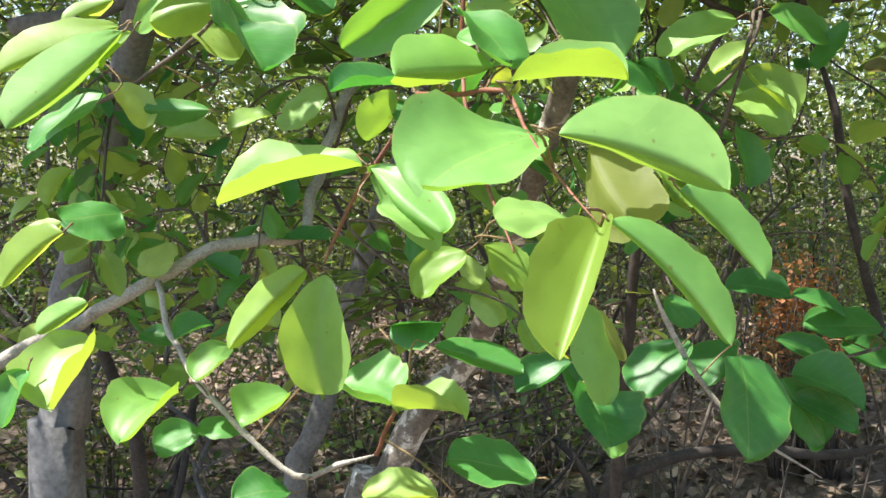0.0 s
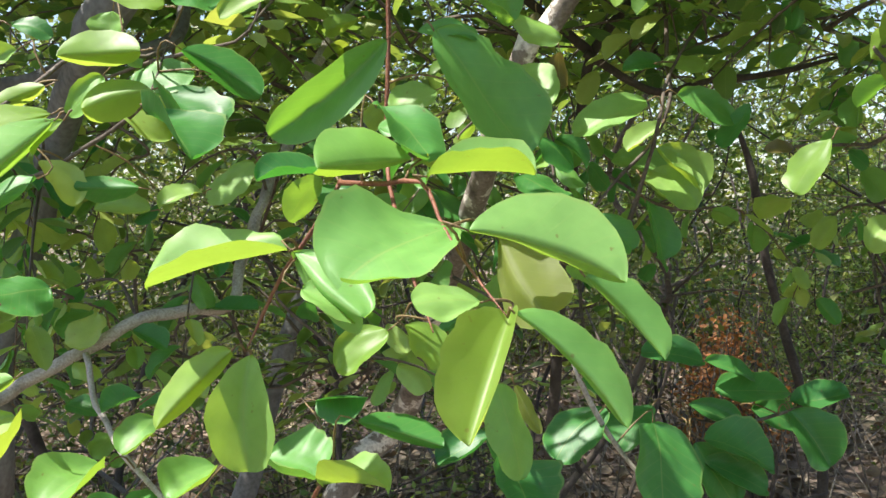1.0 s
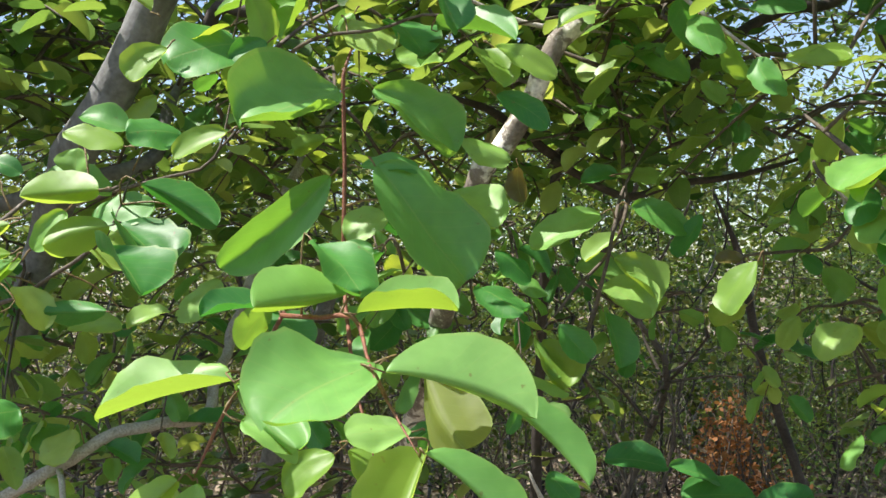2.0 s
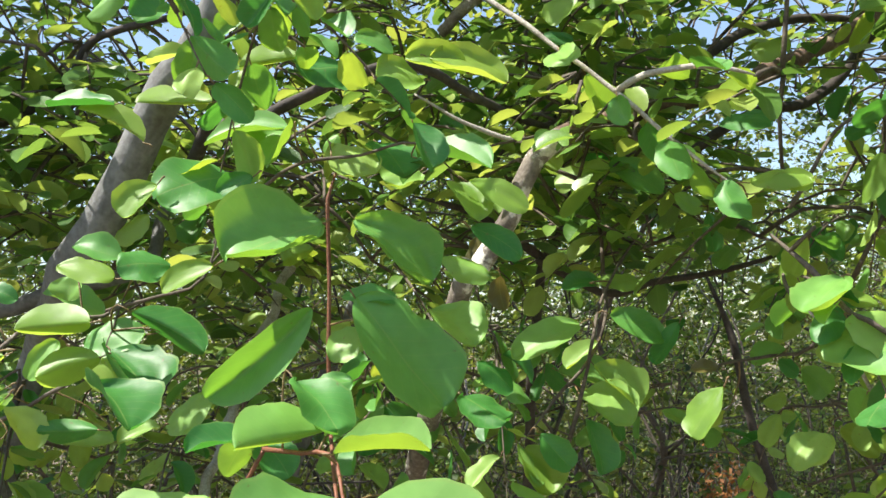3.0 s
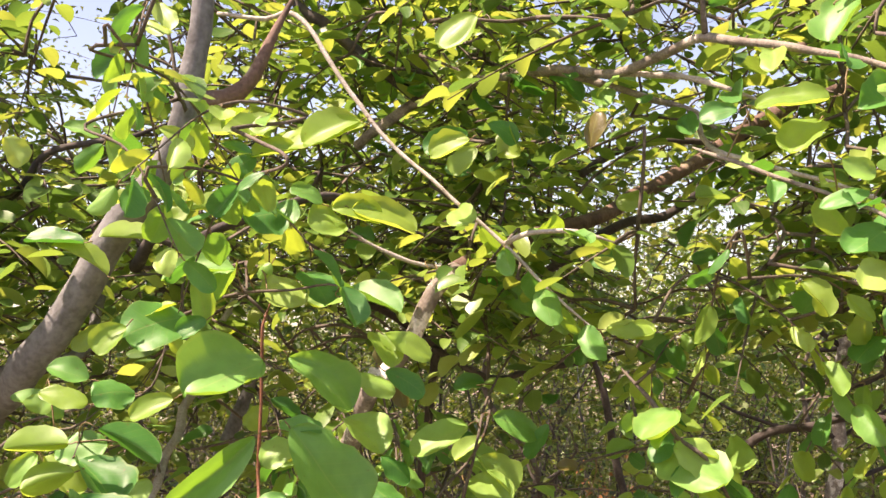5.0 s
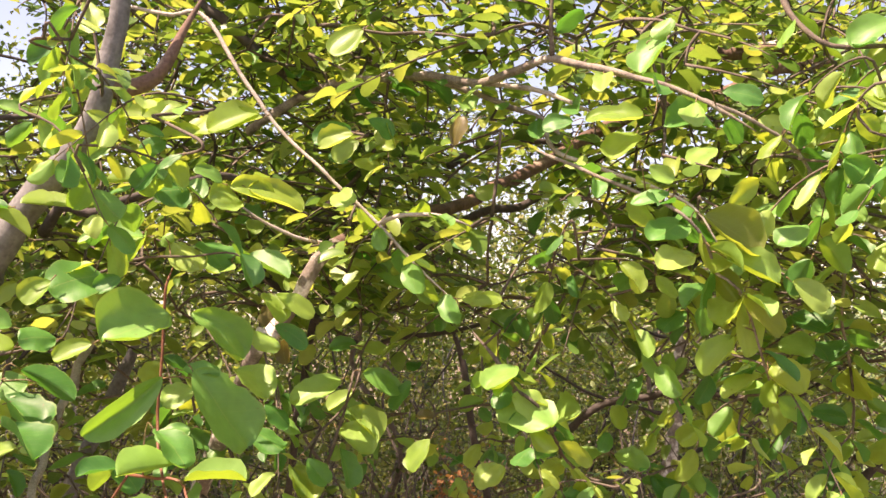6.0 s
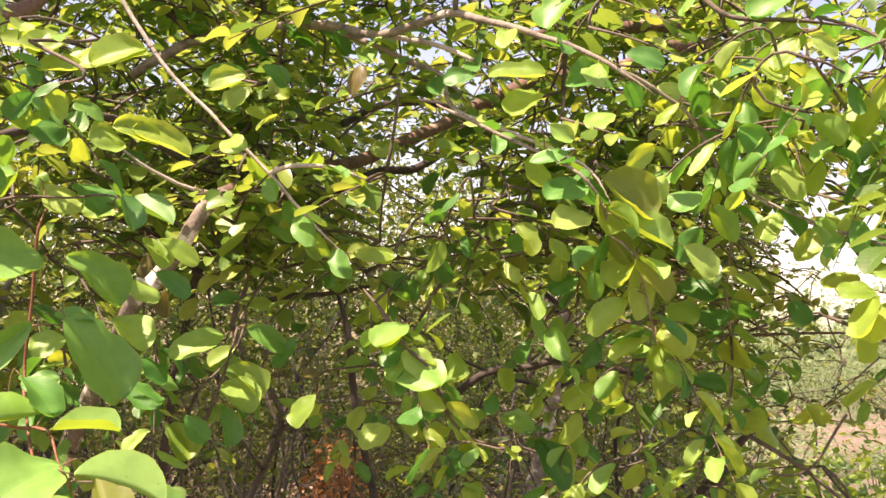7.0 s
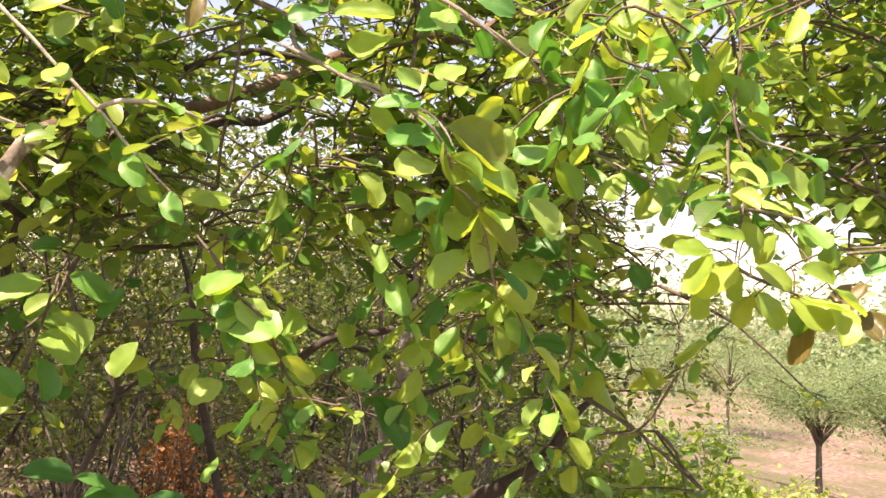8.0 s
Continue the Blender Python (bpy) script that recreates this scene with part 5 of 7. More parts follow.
leaf((0.6960, 1.2491, 1.2949), (0.7123, 1.2074, 1.2852), 0.0349, (-0.36, -0.34, 0.87), 0.16, 0.03, mat=mat_leaf_yellow, label="yellow-green leaf")
leaf((0.5510, 0.7478, 1.3268), (0.5193, 0.7703, 1.2898), 0.0357, (-0.80, -0.41, 0.44), -0.12, 0.03)
leaf((0.4352, 0.7693, 1.3540), (0.4030, 0.7611, 1.3265), 0.0383, (-0.47, -0.53, 0.70), -0.11, 0.03)
leaf((0.5750, 0.7338, 1.3683), (0.6084, 0.7062, 1.3510), 0.0360, (-0.16, -0.65, 0.74), 0.18, 0.03)
leaf((0.2991, 0.8574, 1.7974), (0.3038, 0.8230, 1.7555), 0.0385, (-0.96, -0.25, 0.09), 0.24, 0.03, mat=mat_leaf_yellow, label="yellow-green leaf")
leaf((0.4087, 0.6545, 1.4486), (0.4373, 0.6370, 1.4172), 0.0410, (0.12, -0.82, 0.56), 0.19, 0.03)
leaf((0.4125, 0.6646, 1.4781), (0.3726, 0.6412, 1.4549), 0.0430, (-0.30, -0.37, 0.88), -0.15, 0.03)
leaf((0.2538, 0.8807, 1.3935), (0.2920, 0.8534, 1.3631), 0.0484, (0.04, -0.72, 0.69), 0.06, 0.03)
leaf((0.3797, 0.8635, 1.5643), (0.4362, 0.8579, 1.5685), 0.0319, (-0.12, -0.55, 0.83), -0.03, 0.03, mat=mat_leaf_yellow, label="yellow-green leaf")
leaf((0.3618, 0.6791, 1.5485), (0.4002, 0.6746, 1.5580), 0.0225, (-0.24, -0.74, 0.63), 0.13, 0.03, mat=mat_leaf_yellow, label="yellow-green leaf")
leaf((0.3794, 0.8644, 1.5561), (0.3837, 0.8683, 1.5194), 0.0226, (0.81, 0.57, 0.15), -0.02, 0.03)
leaf((0.5823, 1.1644, 1.5005), (0.5406, 1.1427, 1.4769), 0.0376, (-0.22, -0.50, 0.84), -0.11, 0.03)
leaf((0.4423, 0.8573, 1.6507), (0.4100, 0.8613, 1.6410), 0.0225, (-0.25, -0.82, 0.51), -0.07, 0.03)
leaf((0.4601, 0.8364, 1.7158), (0.4242, 0.8411, 1.7026), 0.0272, (-0.29, -0.83, 0.49), -0.09, 0.03, mat=mat_leaf_yellow, label="yellow-green leaf")
leaf((0.1159, 0.6961, 1.7600), (0.0595, 0.7036, 1.7380), 0.0362, (-0.30, -0.83, 0.48), 0.27, 0.03, mat=mat_leaf_yellow, label="yellow-green leaf")
leaf((0.0314, 0.7313, 1.7491), (-0.0139, 0.7232, 1.7581), 0.0358, (0.25, -0.77, 0.59), 0.40, 0.03, mat=mat_leaf_yellow, label="yellow-green leaf")
leaf((0.0568, 0.7190, 1.7343), (0.0106, 0.7239, 1.7280), 0.0259, (-0.16, -0.82, 0.55), 0.31, 0.03, mat=mat_leaf_yellow, label="yellow-green leaf")
leaf((0.1429, 0.7525, 1.6679), (0.0930, 0.7550, 1.6853), 0.0328, (0.15, -0.83, 0.54), 0.24, 0.03, mat=mat_leaf_yellow, label="yellow-green leaf")
leaf((0.1131, 0.7537, 1.6821), (0.1786, 0.7502, 1.6607), 0.0386, (0.16, -0.76, 0.63), 0.07, 0.03, mat=mat_leaf_yellow, label="yellow-green leaf")
leaf((0.1047, 0.8576, 1.6054), (0.0712, 0.8345, 1.5942), 0.0424, (0.21, -0.65, 0.73), -0.23, 0.03)
leaf((0.0825, 0.7558, 1.6867), (0.0514, 0.7566, 1.7038), 0.0198, (0.20, -0.89, 0.40), 0.07, 0.03)
leaf((-0.0807, 1.0802, 1.7382), (-0.0816, 1.0573, 1.6994), 0.0454, (-0.52, -0.73, 0.44), 0.12, 0.03, mat=mat_leaf_yellow, label="yellow-green leaf")
leaf((-0.1474, 0.9915, 1.6710), (-0.1592, 0.9689, 1.6380), 0.0335, (-0.31, -0.73, 0.61), 0.19, 0.03, mat=mat_leaf_yellow, label="yellow-green leaf")
leaf((0.2696, 0.8180, 1.7896), (0.3029, 0.8173, 1.7691), 0.0299, (0.18, -0.93, 0.32), 0.14, 0.03)
leaf((0.2570, 0.8223, 1.7615), (0.2275, 0.8280, 1.7347), 0.0282, (-0.42, -0.87, 0.27), 0.00, 0.03, mat=mat_leaf_yellow, label="yellow-green leaf")
leaf((0.2590, 0.8530, 1.7381), (0.2943, 0.8506, 1.7312), 0.0201, (0.02, -0.91, 0.42), -0.06, 0.03, mat=mat_leaf_yellow, label="yellow-green leaf")
leaf((0.2798, 0.9686, 1.7625), (0.2462, 0.9711, 1.7670), 0.0190, (-0.02, -0.92, 0.39), 0.00, 0.03)
leaf((0.2224, 0.7022, 1.7513), (0.1794, 0.7081, 1.7329), 0.0292, (-0.30, -0.86, 0.41), 0.15, 0.03)
leaf((0.1281, 1.0510, 1.6841), (0.1600, 1.0213, 1.6782), 0.0410, (-0.52, -0.67, 0.53), 0.10, 0.03)
leaf((0.0563, 0.7242, 1.4508), (0.0238, 0.7181, 1.4330), 0.0311, (-0.17, -0.80, 0.58), 0.01, 0.03)
leaf((0.0463, 0.5841, 1.4187), (0.0137, 0.5817, 1.4118), 0.0265, (-0.12, -0.61, 0.78), -0.21, 0.03)
leaf((0.1818, 0.9106, 1.5065), (0.1852, 0.9141, 1.4728), 0.0255, (-0.47, 0.88, 0.04), -0.03, 0.03, mat=mat_leaf_brown, label="withered brown leaf")
leaf((0.3336, 0.6609, 1.7305), (0.3414, 0.6563, 1.7654), 0.0260, (-0.86, -0.49, 0.13), -0.18, 0.03, mat=mat_leaf_brown, label="withered brown leaf")
leaf((0.5980, 1.1374, 1.5597), (0.5522, 1.1133, 1.5247), 0.0449, (-0.29, -0.57, 0.77), -0.00, 0.03)
leaf((0.6811, 1.2181, 1.5663), (0.7053, 1.2058, 1.5494), 0.0282, (-0.09, -0.86, 0.50), -0.08, 0.03)
leaf((0.5960, 0.9481, 1.5098), (0.6288, 0.9461, 1.5013), 0.0251, (0.12, -0.76, 0.64), 0.28, 0.03)
leaf((0.6833, 1.4051, 1.2901), (0.6387, 1.3815, 1.2910), 0.0440, (0.25, -0.44, 0.86), -0.25, 0.03)
leaf((0.6261, 1.4046, 1.3474), (0.6458, 1.3788, 1.3402), 0.0331, (-0.44, -0.54, 0.72), 0.01, 0.03)
leaf((0.6503, 1.4030, 1.3279), (0.6631, 1.3818, 1.3144), 0.0306, (-0.21, -0.61, 0.76), -0.03, 0.03)
leaf((0.3801, 0.8645, 1.3702), (0.3461, 0.8478, 1.3532), 0.0315, (-0.20, -0.47, 0.86), 0.06, 0.03, mat=mat_leaf_yellow, label="yellow-green leaf")
leaf((0.4688, 1.3446, 1.4685), (0.4869, 1.3232, 1.4599), 0.0273, (-0.31, -0.57, 0.76), -0.13, 0.03)
leaf((0.5081, 1.1442, 1.5527), (0.4766, 1.1222, 1.5245), 0.0350, (-0.38, -0.48, 0.79), -0.12, 0.03)
leaf((0.4053, 0.6845, 1.4367), (0.4358, 0.6141, 1.4165), 0.0607, (-0.39, -0.41, 0.83), -0.16, 0.03, mat=mat_leaf_sunlit)
leaf((0.5079, 0.7645, 1.4084), (0.5221, 0.7247, 1.4248), 0.0484, (-0.87, -0.11, 0.49), 0.26, 0.03)
leaf((0.5143, 0.9141, 1.3439), (0.5447, 0.8996, 1.3177), 0.0314, (0.12, -0.80, 0.58), -0.14, 0.03, mat=mat_leaf_yellow, label="yellow-green leaf")
leaf((0.5347, 0.7970, 1.3482), (0.5009, 0.7901, 1.3308), 0.0323, (-0.30, -0.54, 0.79), -0.08, 0.03, mat=mat_leaf_yellow, label="yellow-green leaf")
leaf((0.5592, 0.7475, 1.2838), (0.5394, 0.7606, 1.2520), 0.0309, (-0.84, -0.42, 0.35), -0.03, 0.03, mat=mat_leaf_yellow, label="yellow-green leaf")
leaf((0.6228, 0.7265, 1.3410), (0.6628, 0.7096, 1.2794), 0.0422, (0.08, -0.95, 0.31), -0.06, 0.03)
leaf((0.5605, 0.7403, 1.3692), (0.5151, 0.7656, 1.3584), 0.0346, (-0.45, -0.48, 0.76), -0.22, 0.03)
leaf((1.0601, 0.7148, 1.3873), (1.0568, 0.6858, 1.3593), 0.0391, (-0.13, -0.68, 0.72), 0.18, 0.03, mat=mat_leaf_yellow, label="yellow-green leaf")
leaf((0.7381, 0.6226, 1.5078), (0.7652, 0.5902, 1.5023), 0.0356, (-0.56, -0.57, 0.60), -0.08, 0.03)
leaf((0.0919, 0.7033, 1.7471), (0.0372, 0.7332, 1.7414), 0.0350, (-0.45, -0.71, 0.55), -0.02, 0.03, mat=mat_leaf_yellow, label="yellow-green leaf")
leaf((0.2139, 0.6533, 1.7339), (0.1794, 0.6730, 1.7206), 0.0292, (-0.57, -0.72, 0.41), 0.16, 0.03, mat=mat_leaf_yellow, label="yellow-green leaf")
leaf((0.5510, 0.4465, 1.7607), (0.5865, 0.4281, 1.7512), 0.0266, (-0.32, -0.84, 0.43), 0.15, 0.03)
leaf((0.8027, 0.5900, 1.7682), (0.7618, 0.5832, 1.7412), 0.0353, (-0.34, -0.64, 0.68), 0.04, 0.03, mat=mat_leaf_yellow, label="yellow-green leaf")
leaf((0.9961, 0.5590, 1.7470), (0.9752, 0.5608, 1.7147), 0.0279, (-0.81, -0.27, 0.51), -0.04, 0.03, mat=mat_leaf_yellow, label="yellow-green leaf")
leaf((0.6836, 0.5467, 1.6667), (0.6478, 0.5405, 1.6392), 0.0327, (-0.45, -0.55, 0.71), -0.07, 0.03)
leaf((0.6525, 0.4503, 1.6300), (0.6154, 0.4493, 1.6083), 0.0309, (-0.38, -0.64, 0.67), -0.05, 0.03)
leaf((0.7470, 0.5139, 1.6702), (0.7080, 0.5061, 1.6422), 0.0350, (-0.43, -0.52, 0.74), -0.06, 0.03)
leaf((0.6354, 0.6643, 1.5471), (0.5983, 0.6551, 1.5240), 0.0361, (-0.38, -0.48, 0.79), -0.17, 0.03)
leaf((0.5897, 0.6855, 1.5929), (0.5537, 0.6758, 1.5688), 0.0362, (-0.36, -0.54, 0.76), -0.14, 0.03)
leaf((0.9521, 0.6359, 1.5303), (0.9620, 0.6141, 1.5007), 0.0323, (-0.34, -0.81, 0.48), 0.00, 0.03)
leaf((0.8634, 0.4431, 1.5559), (0.8154, 0.4392, 1.5399), 0.0368, (-0.27, -0.37, 0.89), -0.35, 0.03, mat=mat_leaf_yellow, label="yellow-green leaf")
leaf((0.9248, 0.4480, 1.5570), (0.8953, 0.4634, 1.5641), 0.0248, (-0.30, -0.81, 0.50), 0.12, 0.03, mat=mat_leaf_yellow, label="yellow-green leaf")
leaf((0.7925, 0.3169, 1.5552), (0.8184, 0.3043, 1.5371), 0.0244, (-0.22, -0.92, 0.32), -0.08, 0.03, mat=mat_leaf_yellow, label="yellow-green leaf")
leaf((0.7412, 0.3130, 1.5215), (0.7164, 0.2972, 1.4857), 0.0409, (-0.84, 0.13, 0.52), -0.13, 0.03, mat=mat_leaf_yellow, label="yellow-green leaf")
leaf((0.9032, 0.3907, 1.4934), (0.9111, 0.3678, 1.4710), 0.0300, (-0.36, -0.71, 0.60), -0.13, 0.03, mat=mat_leaf_yellow, label="yellow-green leaf")
leaf((0.1422, 0.5415, 1.3235), (0.1568, 0.5403, 1.3149), 0.0126, (0.14, -0.91, 0.40), mat=mat_leaf_sunlit)
leaf((-0.1980, 0.6323, 1.3863), (-0.2419, 0.6193, 1.3545), 0.0335, (-0.37, -0.58, 0.73))
leaf((-0.0916, 0.8578, 1.4055), (-0.1329, 0.8591, 1.3744), 0.0310, (-0.34, -0.84, 0.42))
leaf((-0.2380, 0.7138, 1.4948), (-0.2102, 0.7118, 1.4869), 0.0174, (0.11, -0.78, 0.62))
leaf((-0.1417, 0.8415, 1.5677), (-0.1741, 0.8471, 1.5450), 0.0240, (-0.36, -0.89, 0.29), mat=mat_leaf_yellow, label="yellow-green leaf")
leaf((-0.1679, 0.7947, 1.4775), (-0.2156, 0.7859, 1.4984), 0.0317, (0.41, -0.61, 0.68))
leaf((0.3423, 0.8619, 1.4536), (0.3182, 0.8681, 1.4161), 0.0270, (-0.77, -0.45, 0.45))
leaf((0.3652, 0.8165, 1.4099), (0.3388, 0.8174, 1.4120), 0.0160, (0.03, -0.77, 0.64), mat=mat_leaf_brown, label="withered brown leaf")
leaf((0.4578, 0.8972, 1.4253), (0.4238, 0.9001, 1.4128), 0.0218, (-0.25, -0.81, 0.53))
leaf((0.4505, 0.8988, 1.4129), (0.4698, 0.8995, 1.3981), 0.0178, (0.17, -0.97, 0.18))
leaf((0.3941, 0.8950, 1.1830), (0.4489, 0.8914, 1.1900), 0.0332, (-0.15, -0.56, 0.82), mat=mat_leaf_deep_shade)
leaf((0.3856, 0.8753, 1.1767), (0.4184, 0.8611, 1.1286), 0.0478, (0.08, -0.93, 0.35), mat=mat_leaf_deep_shade)
leaf((0.5524, 1.1577, 1.5031), (0.5194, 1.1575, 1.4745), 0.0262, (-0.49, -0.63, 0.59))
leaf((-0.1686, 0.7102, 1.5031), (-0.1725, 0.7094, 1.4840), 0.0267, (-0.18, -0.98, 0.08))
leaf((-0.1689, 0.5925, 1.4175), (-0.1881, 0.5929, 1.3978), 0.0165, (-0.47, -0.76, 0.45), mat=mat_leaf_yellow, label="yellow-green leaf")
leaf((-0.2198, 0.6682, 1.4702), (-0.2346, 0.6688, 1.4629), 0.0145, (-0.11, -0.98, 0.15))
leaf((0.1181, 0.7743, 1.5136), (0.1579, 0.7710, 1.4962), 0.0262, (0.15, -0.84, 0.51))
leaf((0.2698, 0.8859, 1.4395), (0.2389, 0.8867, 1.4142), 0.0240, (-0.55, -0.54, 0.64))
leaf((0.2042, 0.8365, 1.3584), (0.2305, 0.8334, 1.3269), 0.0297, (0.18, -0.95, 0.26))
leaf((0.5310, 1.0365, 1.4013), (0.5591, 1.0334, 1.3713), 0.0350, (0.03, -0.99, 0.13))
leaf((0.0118, 0.6811, 1.7374), (-0.0370, 0.6840, 1.7399), 0.0294, (-0.01, -0.72, 0.69), mat=mat_leaf_yellow, label="yellow-green leaf")
leaf((-0.0375, 0.7531, 1.7201), (-0.0657, 0.7575, 1.7065), 0.0195, (-0.19, -0.98, 0.09))
leaf((-0.0583, 0.7591, 1.6872), (-0.0899, 0.7613, 1.6943), 0.0195, (0.09, -0.75, 0.66))
leaf((-0.0899, 0.7613, 1.6943), (-0.1247, 0.7659, 1.6842), 0.0219, (-0.29, -0.68, 0.68), mat=mat_leaf_yellow, label="yellow-green leaf")
leaf((0.0164, 0.7226, 1.7257), (-0.0104, 0.7264, 1.7088), 0.0219, (-0.22, -0.97, 0.10))
leaf((-0.1893, 0.6258, 1.7182), (-0.1743, 0.6277, 1.6949), 0.0239, (-0.27, -0.93, -0.24))
leaf((-0.1427, 0.7332, 1.6436), (-0.1971, 0.7379, 1.6449), 0.0327, (-0.04, -0.46, 0.89))
leaf((-0.1555, 0.6911, 1.7448), (-0.1230, 0.6901, 1.7354), 0.0203, (0.15, -0.77, 0.62))
leaf((-0.1207, 0.6891, 1.7423), (-0.0975, 0.6882, 1.7377), 0.0142, (0.05, -0.88, 0.47))
leaf((0.0316, 0.8199, 1.6314), (0.0184, 0.8227, 1.6166), 0.0149, (-0.34, -0.94, 0.10))
leaf((0.2627, 0.8664, 1.6041), (0.2969, 0.8657, 1.5928), 0.0216, (0.18, -0.77, 0.62))
leaf((0.2101, 0.8423, 1.6232), (0.2338, 0.8430, 1.5984), 0.0266, (0.20, -0.97, 0.15))
leaf((0.3480, 0.8646, 1.5758), (0.3736, 0.8651, 1.5589), 0.0191, (0.12, -0.98, 0.18))
leaf((0.5882, 1.1534, 1.4570), (0.5498, 1.1566, 1.4826), 0.0382, (0.02, -0.99, 0.16))
leaf((0.5757, 1.1375, 1.4554), (0.5356, 1.1386, 1.4365), 0.0266, (-0.29, -0.74, 0.61))
leaf((0.4883, 0.4838, 1.6867), (0.5124, 0.4762, 1.6722), 0.0208, (-0.21, -0.96, 0.18))
leaf((0.4732, 0.4495, 1.8091), (0.4916, 0.4410, 1.8291), 0.0191, (-0.60, -0.77, 0.22))
leaf((0.7017, 0.4430, 1.7314), (0.7024, 0.4256, 1.6867), 0.0288, (-0.18, -0.92, 0.36))
leaf((0.8122, 0.3186, 1.5954), (0.8440, 0.2978, 1.6064), 0.0237, (-0.54, -0.52, 0.65))
leaf((0.8489, 0.2979, 1.5612), (0.8753, 0.2824, 1.5463), 0.0205, (-0.42, -0.88, 0.21))


FRONT = [Vector(p) for p in ((-0.3, 0.62, 1.12), (-0.22, 0.7, 1.05), (0.0, 0.6, 1.1), (-0.15, 0.75, 1.5), (0.0, 0.8, 1.35), (0.1, 0.45, 1.3), (-0.12, 0.72, 1.32), (0.14, 0.86, 1.5), (0.18, 0.83, 1.58),
                             (1.45, 4.15, 0.9), (1.58, 4.2, 0.75), (3.1, 2.85, 0.9), (3.3, 2.95, 0.7))]


def shades_front(p):
    """Whether a twig there would take the sun from the leaves that hang in front or another spot of FRONT: twigs are
    left out to keep these sunlit.
    """
    for q in FRONT:
        v = p - q
        s = v.dot(sun_from)
        if s > 0.08 and (v - sun_from * s).length < 0.17:
            return True
    return False


GAPS = [(23, 10, 7), (20, 18, 4), (-8, 18, 4), (26, 17, 4), (33, 14, 4), (-9, 16.5, 4), (27.5, 18, 4), (-2, 12, 3), (49, 6.5, 6), (53, 4.5, 6), (58, 4, 6), (51, 11, 3)]
OPEN_SIDE = GAPS[-4:] + [(-9, 19.5, 4.8), (27, 21, 3.6)]    # where the crown leaves off and the sky shows


def direction(az, el):
    a, e = math.radians(az), math.radians(el)
    return Vector((math.sin(a) * math.cos(e), math.cos(a) * math.cos(e), math.sin(e)))


def open_sky(az, el, gaps=GAPS):
    """How open the crowns are towards a bearing and height."""
    g = 0.0
    for a, e, w in gaps:
        g = max(g, math.exp(-(((az - a) / w) ** 2 + ((el - e) / (w * 0.8)) ** 2)))
    return g


HUB = Vector((0.0, -0.2, 1.45))


def in_gap(p):
    """Whether a leaf there would close one of the gaps in the crowns."""
    v = p - HUB
    return open_sky(math.degrees(math.atan2(v.x, v.y)), math.degrees(math.atan2(v.z, math.hypot(v.x, v.y))), OPEN_SIDE) > 0.72


def leaves_along(ob, line, gap, size, seed, start=0.25):
    """Alternate leaves standing off a twig."""
    rnd = random.Random(seed)
    n = len(line)
    run, side = 0.0, 1
    for i in range(1, n - 1):
        run += (line[i] - line[i - 1]).length
        if i < n * start or run < gap:
            continue
        run, side = 0.0, -side
        d = (line[i + 1] - line[i - 1]).normalized()
        out = d.cross(Vector((0, 0, 1))).normalized() * side
        a = (d * rnd.uniform(0.2, 0.8) + out * rnd.uniform(0.6, 1.0) + Vector((0, 0, rnd.uniform(-0.7, 0.1)))).normalized()
        L = size * rnd.uniform(0.75, 1.2)
        foot = line[i] + a * rnd.uniform(0.006, 0.012)
        if shades_front(foot) or in_gap(foot):
            continue
        leaf(foot, foot + a * L, L * rnd.uniform(0.55, 0.66), (rnd.gauss(0, 0.35), rnd.gauss(0, 0.35), 1))


for k, (ob, line) in enumerate(list(TWIGS)):
    if (ob.parent == tree_pale) and ob.name.startswith(("twig", "branch")):
        leaves_along(ob, line, 0.026, 0.042, 40 + k, 0.1)
for k, (ob, line) in enumerate(list(TWIGS)):
    if ob.parent == tree_grey and max(p.z for p in line) > 1.62:
        leaves_along(ob, line, 0.026, 0.044, 90 + k, 0.2)


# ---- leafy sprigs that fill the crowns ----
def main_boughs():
    """Places along the boughs that sprigs are kept from hiding, seen from HUB near the camera."""
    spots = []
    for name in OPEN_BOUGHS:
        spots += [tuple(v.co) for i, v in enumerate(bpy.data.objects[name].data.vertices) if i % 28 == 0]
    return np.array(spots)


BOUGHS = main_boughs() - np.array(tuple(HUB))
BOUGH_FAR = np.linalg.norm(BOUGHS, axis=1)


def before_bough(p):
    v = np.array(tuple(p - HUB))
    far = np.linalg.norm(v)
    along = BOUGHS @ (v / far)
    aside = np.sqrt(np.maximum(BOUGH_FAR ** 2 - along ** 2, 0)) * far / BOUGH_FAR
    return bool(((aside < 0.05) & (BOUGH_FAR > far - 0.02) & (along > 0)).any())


def join_up(starts, nodes):
    """Thin bent twigs that join each sprig to the nearest limb or to a sprig already joined."""
    P, N = np.array([tuple(p) for p in starts]), np.array([tuple(p) for p in nodes])
    gap = np.linalg.norm(P[:, None] - N[None], axis=2)
    near, dist = N[gap.argmin(1)], gap.min(1)
    done = np.zeros(len(P), dtype=bool)
    twigs = []
    for k in range(len(P)):
        i = int(np.where(done, 1e9, dist).argmin())
        done[i] = True
        a, b = Vector(near[i]), Vector(P[i])
        d = (b - a).length
        mid = a.lerp(b, 0.5) + noise.noise_vector(b * 7) * (0.16 * d) + Vector((0, 0, 0.06 * d))
        r = 0.0024 + 0.004 * min(1.0, d / 0.6)
        twigs.append(tube([a, mid, b], [r, 0.8 * r, 0.0023], 3, d))
        closer = np.linalg.norm(P - P[i], axis=1)
        better = closer < dist
        near[better], dist[better] = P[i], closer[better]
    return twigs


